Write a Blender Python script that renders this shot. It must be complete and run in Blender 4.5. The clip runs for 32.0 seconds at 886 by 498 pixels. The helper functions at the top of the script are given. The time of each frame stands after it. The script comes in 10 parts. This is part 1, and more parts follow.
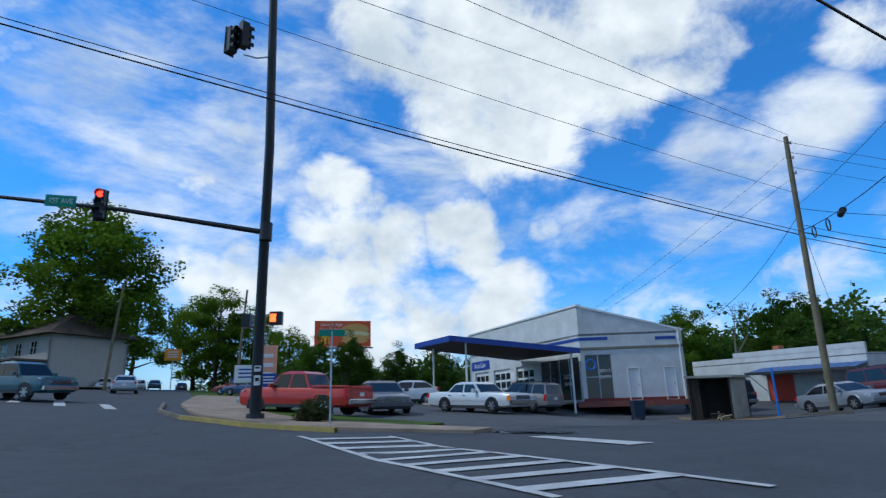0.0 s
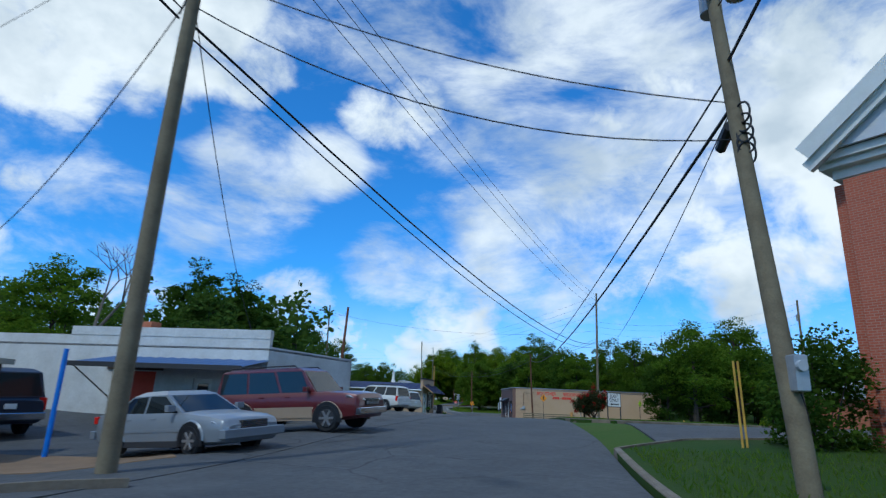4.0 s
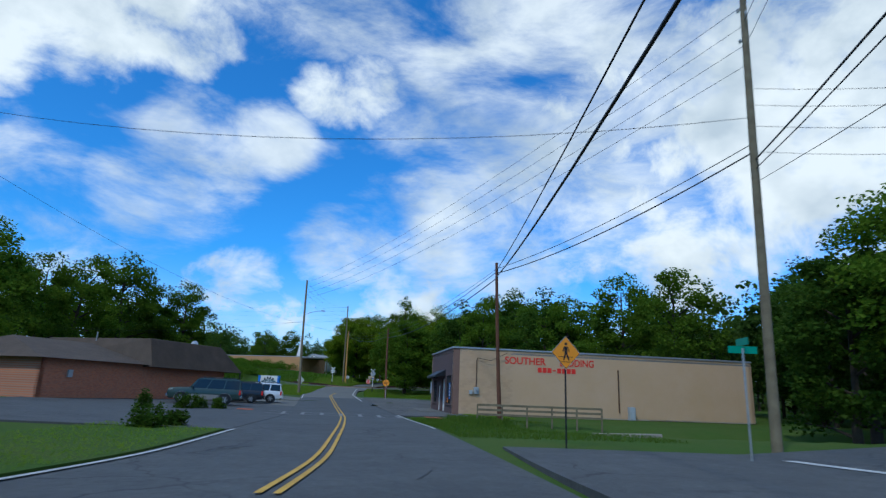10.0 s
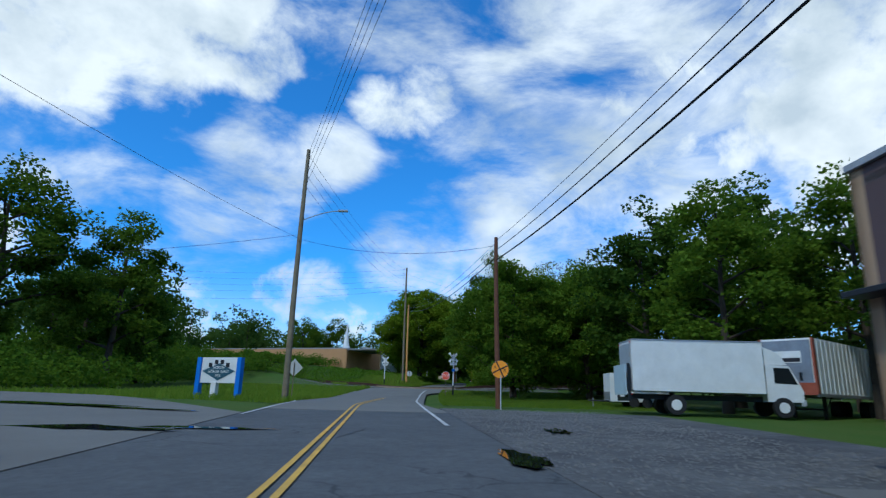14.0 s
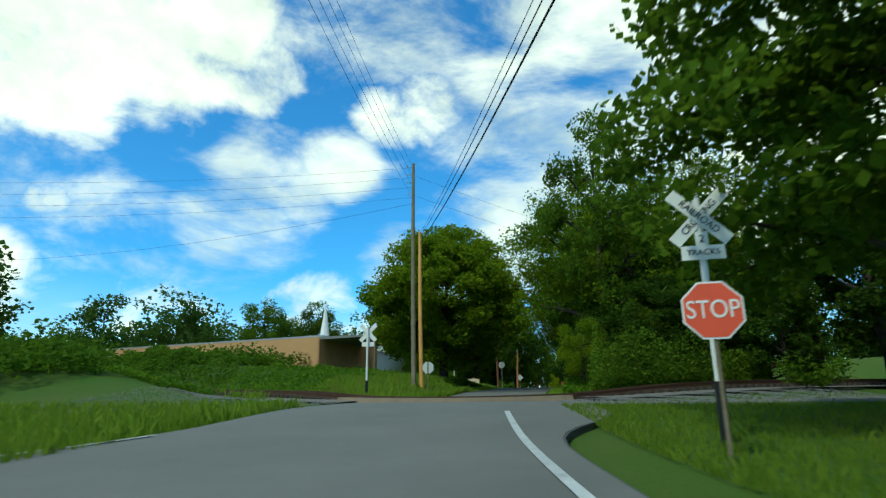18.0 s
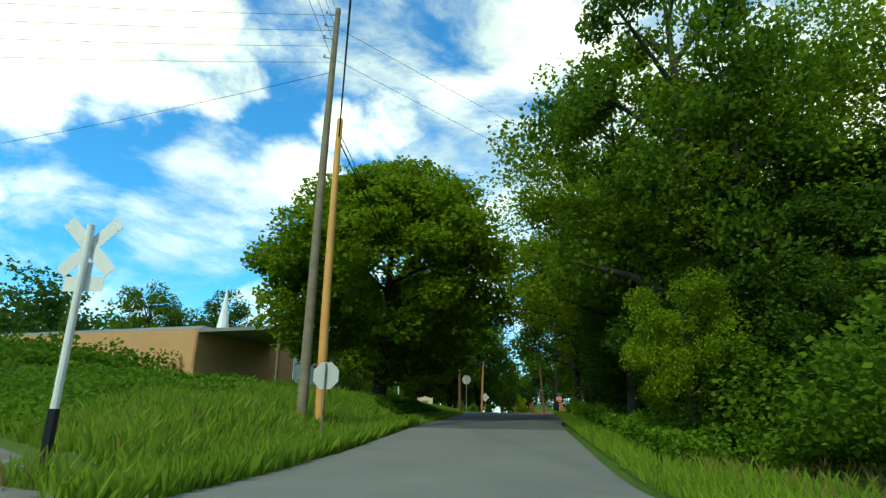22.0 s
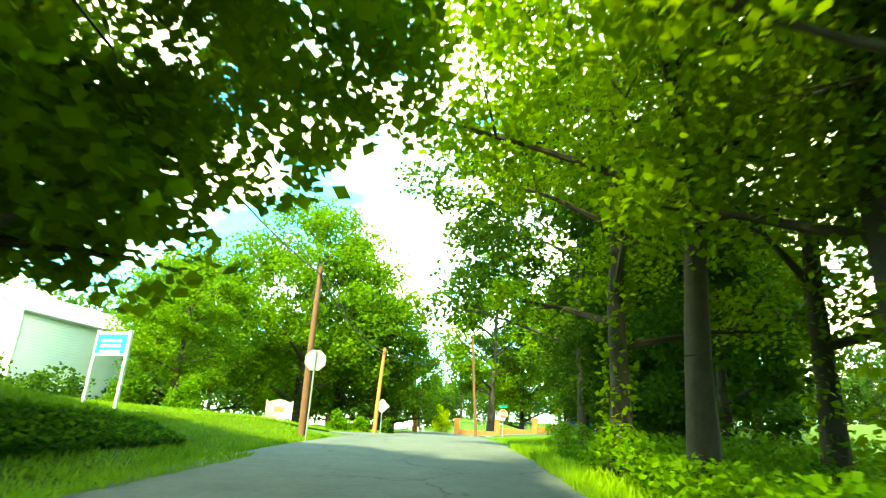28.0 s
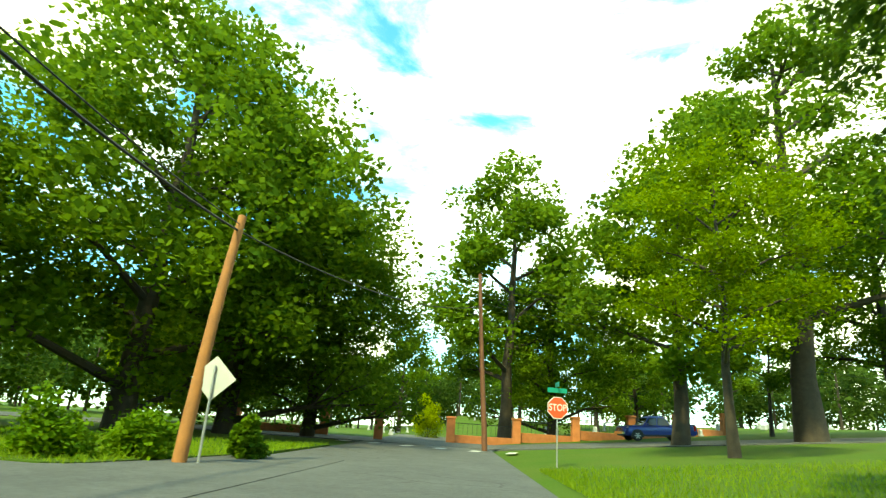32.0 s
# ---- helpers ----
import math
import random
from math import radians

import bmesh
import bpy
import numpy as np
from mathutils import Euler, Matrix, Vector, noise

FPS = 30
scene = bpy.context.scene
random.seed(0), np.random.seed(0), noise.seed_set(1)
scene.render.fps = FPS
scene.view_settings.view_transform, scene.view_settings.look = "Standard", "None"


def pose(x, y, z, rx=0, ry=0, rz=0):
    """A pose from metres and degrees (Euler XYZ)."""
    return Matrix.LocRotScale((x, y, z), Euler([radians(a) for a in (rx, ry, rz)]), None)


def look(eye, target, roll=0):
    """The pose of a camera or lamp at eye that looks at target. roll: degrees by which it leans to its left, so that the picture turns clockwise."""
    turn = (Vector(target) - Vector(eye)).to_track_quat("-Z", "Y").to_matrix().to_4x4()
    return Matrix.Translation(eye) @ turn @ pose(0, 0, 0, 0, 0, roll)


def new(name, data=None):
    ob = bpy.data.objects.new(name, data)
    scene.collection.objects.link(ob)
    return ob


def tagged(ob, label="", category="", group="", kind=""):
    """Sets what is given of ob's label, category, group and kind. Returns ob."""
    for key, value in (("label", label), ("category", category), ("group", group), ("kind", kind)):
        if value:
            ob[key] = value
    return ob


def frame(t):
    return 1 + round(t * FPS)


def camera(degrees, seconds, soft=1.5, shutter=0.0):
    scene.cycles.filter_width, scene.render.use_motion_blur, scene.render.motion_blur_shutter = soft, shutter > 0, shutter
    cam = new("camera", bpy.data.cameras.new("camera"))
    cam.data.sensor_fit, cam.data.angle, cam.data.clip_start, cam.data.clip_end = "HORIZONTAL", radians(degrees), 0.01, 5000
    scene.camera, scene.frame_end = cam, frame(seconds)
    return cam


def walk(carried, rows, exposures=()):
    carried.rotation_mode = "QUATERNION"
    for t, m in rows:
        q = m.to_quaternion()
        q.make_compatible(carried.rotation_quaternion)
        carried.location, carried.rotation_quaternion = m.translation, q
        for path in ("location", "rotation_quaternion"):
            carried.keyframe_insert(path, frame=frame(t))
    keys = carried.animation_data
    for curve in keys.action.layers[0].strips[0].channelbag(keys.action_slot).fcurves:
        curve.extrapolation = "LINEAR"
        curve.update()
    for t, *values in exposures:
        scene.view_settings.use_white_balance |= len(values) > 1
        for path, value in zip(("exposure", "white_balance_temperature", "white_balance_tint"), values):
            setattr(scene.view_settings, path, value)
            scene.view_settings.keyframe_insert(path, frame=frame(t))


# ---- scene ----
cam = camera(75.0, 32.0, soft=1.3, shutter=0.25)
PATH = [
    (0.0, -0.410, 0.017, 1.310, 105.36, 1.67, -0.54),
    (0.5, -0.160, 1.537, 1.403, 105.38, 1.23, -4.78),
    (1.0, 0.323, 3.710, 1.484, 105.36, 0.43, -10.48),
    (1.5, 1.812, 6.683, 1.604, 105.30, -0.21, -17.60),
    (2.0, 3.903, 9.485, 1.679, 105.35, -0.59, -25.97),
    (2.5, 6.105, 11.422, 1.717, 105.39, -0.94, -34.14),
    (3.0, 8.454, 13.159, 1.748, 105.63, -1.43, -41.27),
    (3.5, 10.965, 14.748, 1.791, 105.58, -2.01, -46.49),
    (4.0, 13.272, 16.152, 1.797, 105.48, -2.14, -49.99),
    (4.5, 15.713, 17.663, 1.850, 105.35, -2.36, -51.57),
    (6.5, 29.621, 26.462, 2.671, 104.14, -2.68, -55.52),
    (7.0, 34.236, 29.447, 2.667, 103.99, -2.67, -56.01),
    (7.5, 38.957, 32.580, 2.651, 103.85, -2.72, -56.23),
    (8.0, 43.874, 35.711, 2.601, 103.79, -2.65, -56.35),
    (8.5, 48.954, 38.742, 2.534, 103.78, -2.47, -56.24),
    (9.0, 54.032, 41.845, 2.457, 103.80, -2.28, -55.98),
    (9.5, 58.850, 45.079, 2.378, 103.74, -2.11, -55.53),
    (10.0, 63.662, 48.664, 2.238, 104.01, -2.15, -55.05),
    (10.5, 68.604, 52.503, 2.035, 104.27, -2.35, -54.35),
    (11.0, 73.468, 56.511, 1.888, 104.40, -2.25, -53.41),
    (11.5, 78.289, 60.949, 1.912, 104.37, -2.22, -52.67),
    (12.0, 83.032, 65.388, 1.908, 104.36, -2.00, -51.77),
    (12.5, 87.520, 69.717, 1.810, 104.45, -1.82, -50.88),
    (13.0, 91.762, 73.936, 1.690, 104.45, -1.75, -50.06),
    (13.5, 96.086, 78.676, 1.750, 104.41, -1.73, -49.34),
    (14.0, 100.441, 83.348, 1.828, 104.31, -1.61, -48.67),
    (14.5, 104.777, 87.880, 1.849, 104.31, -1.39, -48.09),
    (16.5, 122.012, 105.822, 2.592, 104.31, -0.23, -47.23),
    (17.0, 126.278, 109.811, 2.592, 104.44, 0.18, -47.09),
    (17.5, 130.456, 113.832, 2.564, 104.70, 0.45, -47.12),
    (18.0, 134.588, 117.636, 2.536, 105.11, 0.50, -47.37),
    (18.5, 138.451, 120.999, 2.729, 105.56, 0.42, -47.72),
    (19.0, 141.810, 124.122, 2.981, 106.03, 0.27, -48.38),
    (19.5, 144.559, 126.463, 3.186, 106.34, 0.14, -49.02),
    (20.0, 146.746, 128.184, 3.359, 106.52, 0.02, -49.70),
    (20.5, 148.318, 129.477, 3.510, 106.51, -0.21, -50.45),
    (21.0, 149.489, 130.395, 3.614, 106.34, -0.43, -51.16),
    (21.5, 150.542, 131.226, 3.689, 106.44, -0.74, -51.72),
    (22.0, 151.585, 131.978, 3.741, 106.64, -0.96, -52.23),
    (22.5, 152.701, 132.688, 3.770, 106.54, -1.29, -52.76),
    (23.0, 153.965, 133.399, 3.765, 106.54, -1.63, -53.18),
    (23.5, 155.452, 134.173, 3.705, 106.60, -1.87, -53.67),
    (24.0, 157.149, 135.087, 3.639, 106.67, -2.10, -54.23),
    (24.5, 159.096, 136.183, 3.617, 106.83, -2.28, -54.72),
    (25.0, 161.192, 137.572, 3.688, 107.03, -2.29, -55.36),
    (25.5, 163.459, 139.061, 3.789, 107.43, -2.34, -56.13),
    (27.5, 175.614, 146.099, 4.903, 107.87, -3.06, -59.44),
    (28.0, 178.932, 147.968, 5.056, 107.78, -3.28, -59.75),
    (28.5, 182.255, 149.898, 5.177, 107.91, -3.43, -60.01),
    (29.0, 185.700, 151.824, 5.290, 108.02, -3.61, -60.13),
    (29.5, 189.143, 153.720, 5.395, 108.10, -3.58, -60.00),
    (30.0, 192.553, 155.503, 5.531, 108.05, -3.66, -59.92),
    (30.5, 195.928, 157.241, 5.666, 107.90, -3.56, -59.78),
    (31.0, 199.342, 159.029, 5.784, 107.84, -3.55, -59.74),
    (31.5, 202.603, 160.795, 5.889, 107.67, -3.58, -59.82),
    (32.0, 205.643, 162.470, 5.929, 107.54, -3.75, -59.99),
]
EXPOSURES = [
    (0.0, -0.85, 5900, 4), (4.5, -0.85, 5700, 1), (13.0, -0.90, 5650, 1), (14.5, -0.72, 5700, 0), (16.5, -0.46, 6800, -18), (20.0, -0.36, 7000, -20), (23.0, 0.08, 8000, -22), (25.5, 0.72, 10200, -24),
    (27.5, 2.85, 17000, -44), (28.5, 2.75, 17500, -44), (30.0, 1.68, 18000, -38), (32.0, 1.4, 14000, -31)]
walk(cam, [(t, pose(*p)) for t, *p in PATH], EXPOSURES)

# ---- world and sun ----
SUN = Vector((-0.62, -0.05, 0.78)).normalized()
world = bpy.data.worlds.new("world")
scene.world = world
world.use_nodes = True


def build_sky():
    nt = world.node_tree
    nt.nodes.clear()
    N, L = nt.nodes.new, nt.links.new
    out = N("ShaderNodeOutputWorld")
    bg = N("ShaderNodeBackground")
    sky = N("ShaderNodeTexSky")
    sky.sky_type = "NISHITA"
    sky.sun_disc = False
    sky.sun_elevation = math.asin(SUN.z)
    sky.sun_rotation = math.atan2(SUN.x, SUN.y)
    sky.air_density, sky.dust_density, sky.ozone_density = 1.0, 0.6, 2.0
    tc = N("ShaderNodeTexCoord")
    sep = N("ShaderNodeSeparateXYZ")
    L(tc.outputs["Generated"], sep.inputs[0])

    def m(op, a, b=None, c=None):
        n = N("ShaderNodeMath")
        n.operation = op
        for k, v in enumerate((a, b, c)):
            if v is None:
                continue
            if isinstance(v, (int, float)):
                n.inputs[k].default_value = v
            else:
                L(v, n.inputs[k])
        return n.outputs[0]

    def noise_at(scale, detail, rough, offset, stretch=(1, 1, 1), rot=(0, 0, 0), dist=0.0):
        mp = N("ShaderNodeMapping")
        mp.inputs["Location"].default_value = offset
        mp.inputs["Scale"].default_value = stretch
        mp.inputs["Rotation"].default_value = rot
        L(tc.outputs["Generated"], mp.inputs[0])
        t = N("ShaderNodeTexNoise")
        t.inputs["Scale"].default_value, t.inputs["Detail"].default_value = scale, detail
        t.inputs["Roughness"].default_value, t.inputs["Distortion"].default_value = rough, dist
        L(mp.outputs[0], t.inputs[0])
        return t.outputs[0]

    def step(v, lo, hi, a, b):
        r = N("ShaderNodeMapRange")
        r.interpolation_type = "SMOOTHSTEP"
        for k, q in enumerate((lo, hi, a, b)):
            r.inputs[k + 1].default_value = q
        L(v, r.inputs[0])
        return r.outputs[0]

    def field(masses):
        """Azimuth east of north, elevation, radius in degrees and strength of each cloud mass."""
        total = None
        for az, el, rad, amp in masses:
            a, e = radians(az), radians(el)
            d = N("ShaderNodeVectorMath")
            d.operation = "DOT_PRODUCT"
            L(tc.outputs["Generated"], d.inputs[0])
            d.inputs[1].default_value = (math.sin(a) * math.cos(e), math.cos(a) * math.cos(e), math.sin(e))
            v = step(d.outputs["Value"], math.cos(radians(rad)), math.cos(radians(rad * 0.25)), 0.0, amp)
            total = v if total is None else m("MAXIMUM", total, v)
        return total

    puffs = field([(8, 31, 13, 1.0), (20, 33, 11, 1.0), (-2, 37, 11, 0.9), (11, 26, 7, 0.9), (27, 31, 6, 0.75),
                   (-10, 19, 7, 0.95), (-5, 15, 7, 0.9), (3, 16, 6, 0.85), (-13, 11, 8, 0.85), (-4, 9, 9, 0.85), (7, 9, 7, 0.7), (-21, 12, 7, 0.8),
                   (-22, 21, 6, 0.65), (42, 28, 5, 0.75), (46, 29, 5, 0.7), (11.5, 17, 2.6, 0.75), (72, 16, 8, 0.6), (64, 11, 8, 0.5),
                   (72, 27, 9, 0.6), (88, 24, 17, 0.95), (104, 30, 22, 0.95), (100, 12, 18, 0.9), (80, 12, 9, 0.7), (80, 30, 9, 0.6), (36, 6, 9, 0.65), (22, 6, 8, 0.6), (50, 5, 10, 0.6),
                   (-60, 30, 24, 0.8), (-110, 25, 28, 0.8), (150, 30, 28, 0.8), (200, 35, 30, 0.7), (60, 75, 18, 0.7)])
    veil = field([(-25, 24, 18, 0.75), (-14, 32, 12, 0.7), (30, 20, 9, 0.85), (36, 23, 6, 0.85), (25, 17, 6, 0.7), (14, 18, 7, 0.55), (56, 27, 12, 0.8), (62, 21, 15, 0.85), (76, 26, 17, 0.95),
                  (45, 13, 8, 0.5), (60, 14, 13, 0.8), (38, 36, 15, 0.55), (52, 38, 14, 0.6), (66, 38, 16, 0.8), (90, 36, 22, 0.8), (70, 6, 26, 0.6), (0, 5, 40, 0.5), (-30, 10, 16, 0.7)])
    fine = noise_at(7.5, 10, 0.6, (0.4, 5.2, 1.0), (1, 1, 1.25), (0, 0, 0), 0.25)
    dens = m("ADD", puffs, m("MULTIPLY", m("ADD", fine, -0.5), 2.1))
    puff = step(dens, 0.30, 0.92, 0.0, 1.0)
    wisp = noise_at(4.0, 9, 0.62, (7.0, 2.0, 3.0), (1.0, 1.0, 2.4), (0.3, -0.35, 0.0), 0.3)
    thin = step(m("ADD", veil, m("MULTIPLY", m("ADD", wisp, -0.5), 2.6)), 0.30, 1.25, 0.0, 0.9)
    haze = m("MULTIPLY", step(sep.outputs[2], 0.0, 0.22, 0.55, 0.0), 1.0)
    cover = m("MAXIMUM", m("MAXIMUM", puff, thin), haze)
    clamp = N("ShaderNodeClamp")
    L(cover, clamp.inputs[0])
    shade = noise_at(6.0, 6, 0.55, (2.0, 9.0, 4.0), (1, 1, 1.4))
    ramp = N("ShaderNodeValToRGB")
    ramp.color_ramp.elements[0].position, ramp.color_ramp.elements[0].color = 0.36, (10.6, 11.4, 12.4, 1)
    ramp.color_ramp.elements[1].position, ramp.color_ramp.elements[1].color = 0.60, (17.0, 16.9, 16.9, 1)
    L(shade, ramp.inputs[0])
    tint = N("ShaderNodeMix")
    tint.data_type, tint.blend_type = "RGBA", "MULTIPLY"
    tint.inputs[0].default_value = 1.0
    L(sky.outputs[0], tint.inputs[6])
    tint.inputs[7].default_value = (0.70, 2.0, 3.3, 1)
    mix = N("ShaderNodeMix")
    mix.data_type = "RGBA"
    L(clamp.outputs[0], mix.inputs[0]), L(tint.outputs[2], mix.inputs[6]), L(ramp.outputs[0], mix.inputs[7])
    L(mix.outputs[2], bg.inputs[0])
    bg.inputs[1].default_value = 0.10
    L(bg.outputs[0], out.inputs[0])


build_sky()
sun = new("sun", bpy.data.lights.new("sun", "SUN"))
sun.data.energy, sun.data.angle, sun.data.color = 3.2, radians(3.0), (1.0, 0.95, 0.86)
sun.matrix_world = look(SUN * 100, (0, 0, 0))

# ---- materials ----
def material(name, color, rough=0.8, vary=0.25, scale=3.0, fine=40.0, bump=0.1, metal=0.0, second=None, spec=0.4, rnd=0.0, coat=0.0):
    """A surface with stains at one scale and grain at another."""
    mt = bpy.data.materials.new(name)
    mt.use_nodes = True
    nt = mt.node_tree
    N, L = nt.nodes.new, nt.links.new
    bs = nt.nodes["Principled BSDF"]
    bs.inputs["Roughness"].default_value, bs.inputs["Metallic"].default_value = rough, metal
    bs.inputs["Specular IOR Level"].default_value = spec
    bs.inputs["Coat Weight"].default_value = coat
    bs.inputs["Coat Roughness"].default_value = 0.08
    geo = N("ShaderNodeNewGeometry")
    a, b = N("ShaderNodeTexNoise"), N("ShaderNodeTexNoise")
    a.inputs["Scale"].default_value, a.inputs["Detail"].default_value = scale, 6
    a.inputs["Roughness"].default_value = 0.65
    b.inputs["Scale"].default_value, b.inputs["Detail"].default_value = fine, 3
    L(geo.outputs["Position"], a.inputs[0]), L(geo.outputs["Position"], b.inputs[0])
    ra = N("ShaderNodeMapRange")
    ra.inputs[1].default_value, ra.inputs[2].default_value = 0.3, 0.72
    L(a.outputs[0], ra.inputs[0])
    mx = N("ShaderNodeMix")
    mx.data_type = "RGBA"
    sec = second or tuple(c * (1 - vary) for c in color)
    mx.inputs[6].default_value, mx.inputs[7].default_value = (*color, 1), (*sec, 1)
    L(ra.outputs[0], mx.inputs[0])
    hs = N("ShaderNodeHueSaturation")
    L(mx.outputs[2], hs.inputs["Color"])
    mr = N("ShaderNodeMapRange")
    mr.inputs[3].default_value, mr.inputs[4].default_value = 1 - vary * 0.6, 1 + vary * 0.6
    L(b.outputs[0], mr.inputs[0])
    val = mr.outputs[0]
    if rnd:
        oi = N("ShaderNodeObjectInfo")
        r2 = N("ShaderNodeMapRange")
        r2.inputs[3].default_value, r2.inputs[4].default_value = 1 - rnd, 1 + rnd
        L(oi.outputs["Random"], r2.inputs[0])
        mm = N("ShaderNodeMath")
        mm.operation = "MULTIPLY"
        L(val, mm.inputs[0]), L(r2.outputs[0], mm.inputs[1])
        val = mm.outputs[0]
    L(val, hs.inputs["Value"])
    L(hs.outputs[0], bs.inputs["Base Color"])
    if bump:
        bp = N("ShaderNodeBump")
        bp.inputs["Strength"].default_value, bp.inputs["Distance"].default_value = bump, 0.02
        L(b.outputs[0], bp.inputs["Height"]), L(bp.outputs[0], bs.inputs["Normal"])
    return mt


def leaf_material(name, color, light, rnd=0.18):
    """Leaves let some light through, and differ a little from one to the next."""
    mt = bpy.data.materials.new(name)
    mt.use_nodes = True
    nt = mt.node_tree
    N, L = nt.nodes.new, nt.links.new
    bs = nt.nodes["Principled BSDF"]
    out = nt.nodes["Material Output"]
    geo, oi = N("ShaderNodeNewGeometry"), N("ShaderNodeObjectInfo")
    no = N("ShaderNodeTexNoise")
    no.inputs["Scale"].default_value, no.inputs["Detail"].default_value = 0.35, 3
    L(geo.outputs["Position"], no.inputs[0])
    mix = N("ShaderNodeMix")
    mix.data_type = "RGBA"
    mix.inputs[6].default_value, mix.inputs[7].default_value = (*color, 1), (*light, 1)
    ad = N("ShaderNodeMath")
    ad.operation = "MULTIPLY_ADD"
    ad.inputs[1].default_value, ad.inputs[2].default_value = 0.55, 0.0
    L(geo.outputs["Random Per Island"], ad.inputs[0])
    ad2 = N("ShaderNodeMath")
    ad2.operation = "MULTIPLY_ADD"
    ad2.inputs[1].default_value = 0.6
    L(no.outputs[0], ad2.inputs[0]), L(ad.outputs[0], ad2.inputs[2])
    L(ad2.outputs[0], mix.inputs[0])
    hs = N("ShaderNodeHueSaturation")
    r2 = N("ShaderNodeMapRange")
    r2.inputs[3].default_value, r2.inputs[4].default_value = 1 - rnd, 1 + rnd
    L(oi.outputs["Random"], r2.inputs[0]), L(r2.outputs[0], hs.inputs["Value"])
    L(mix.outputs[2], hs.inputs["Color"])
    L(hs.outputs[0], bs.inputs["Base Color"])
    bs.inputs["Roughness"].default_value, bs.inputs["Specular IOR Level"].default_value = 0.75, 0.06
    tr = N("ShaderNodeBsdfTranslucent")
    L(hs.outputs[0], tr.inputs[0])
    ms = N("ShaderNodeMixShader")
    ms.inputs[0].default_value = 0.5
    L(bs.outputs[0], ms.inputs[1]), L(tr.outputs[0], ms.inputs[2]), L(ms.outputs[0], out.inputs[0])
    return mt


def glass_material(name, tint=(0.02, 0.025, 0.03), rough=0.03):
    mt = bpy.data.materials.new(name)
    mt.use_nodes = True
    bs = mt.node_tree.nodes["Principled BSDF"]
    bs.inputs["Base Color"].default_value = (*tint, 1)
    bs.inputs["Roughness"].default_value = rough
    bs.inputs["Specular IOR Level"].default_value = 0.5
    return mt


def lamp_material(name, color, power):
    mt = bpy.data.materials.new(name)
    mt.use_nodes = True
    bs = mt.node_tree.nodes["Principled BSDF"]
    bs.inputs["Base Color"].default_value = (*color, 1)
    bs.inputs["Emission Color"].default_value = (*color, 1)
    bs.inputs["Emission Strength"].default_value = power
    return mt




def worn(mt, grain, crack):
    """Adds grit, worn blotches and fine cracks to a road surface."""
    nt = mt.node_tree
    N, L = nt.nodes.new, nt.links.new
    bs = nt.nodes["Principled BSDF"]
    base = bs.inputs["Base Color"].links[0].from_socket
    geo = N("ShaderNodeNewGeometry")
    gr, bl, wp = N("ShaderNodeTexNoise"), N("ShaderNodeTexNoise"), N("ShaderNodeTexNoise")
    gr.inputs["Scale"].default_value, gr.inputs["Detail"].default_value, gr.inputs["Roughness"].default_value = 7.0, 7, 0.75
    bl.inputs["Scale"].default_value, bl.inputs["Detail"].default_value = 0.16, 4
    wp.inputs["Scale"].default_value, wp.inputs["Detail"].default_value = 1.3, 4
    for n in (gr, bl, wp):
        L(geo.outputs["Position"], n.inputs[0])
    ad = N("ShaderNodeVectorMath")
    ad.operation = "MULTIPLY_ADD"
    L(wp.outputs["Color"], ad.inputs[0])
    ad.inputs[1].default_value = (0.9, 0.9, 0.9)
    L(geo.outputs["Position"], ad.inputs[2])
    vo = N("ShaderNodeTexVoronoi")
    vo.feature = "DISTANCE_TO_EDGE"
    vo.inputs["Scale"].default_value = 0.33
    L(ad.outputs[0], vo.inputs["Vector"])

    def span(src, a, b, lo, hi):
        r = N("ShaderNodeMapRange")
        for i, v in enumerate((a, b, lo, hi)):
            r.inputs[i + 1].default_value = v
        L(src, r.inputs[0])
        return r.outputs[0]

    def times(a, b):
        n = N("ShaderNodeMath")
        n.operation = "MULTIPLY"
        L(a, n.inputs[0]), L(b, n.inputs[1])
        return n.outputs[0]
    line = span(vo.outputs["Distance"], 0.004, 0.014, 1.0, 0.0)
    where = span(bl.outputs[0], 0.48, 0.56, 0.0, crack)
    dark = span(times(line, where), 0.0, 1.0, 1.0, 0.35)
    val = times(times(span(gr.outputs[0], 0.3, 0.7, 1 - grain, 1 + grain), span(wp.outputs[0], 0.3, 0.7, 0.86, 1.12)), dark)
    hs = N("ShaderNodeHueSaturation")
    L(base, hs.inputs["Color"]), L(val, hs.inputs["Value"]), L(hs.outputs[0], bs.inputs["Base Color"])
    return mt


M_ASPHALT = worn(material("asphalt", (0.080, 0.082, 0.084), 0.85, 0.3, 0.35, 55, 0.25, second=(0.056, 0.058, 0.060)), 0.32, 0.9)
M_ASPHALT_DARK = worn(material("dark_asphalt", (0.050, 0.053, 0.060), 0.8, 0.4, 0.3, 55, 0.25, second=(0.034, 0.036, 0.041)), 0.3, 0.6)
M_ASPHALT_OLD = material("old_asphalt", (0.15, 0.145, 0.13), 0.9, 0.3, 0.4, 55, 0.3, second=(0.115, 0.11, 0.10))
M_GRAVEL = worn(material("gravel", (0.115, 0.112, 0.108), 0.9, 0.6, 0.5, 22, 0.8, second=(0.036, 0.035, 0.036)), 0.45, 0.0)
M_BALLAST = material("ballast", (0.185, 0.168, 0.145), 0.95, 0.6, 0.8, 26, 0.8, second=(0.085, 0.07, 0.055))
M_CONCRETE = material("concrete", (0.42, 0.36, 0.30), 0.9, 0.3, 0.9, 40, 0.2, second=(0.27, 0.22, 0.18))
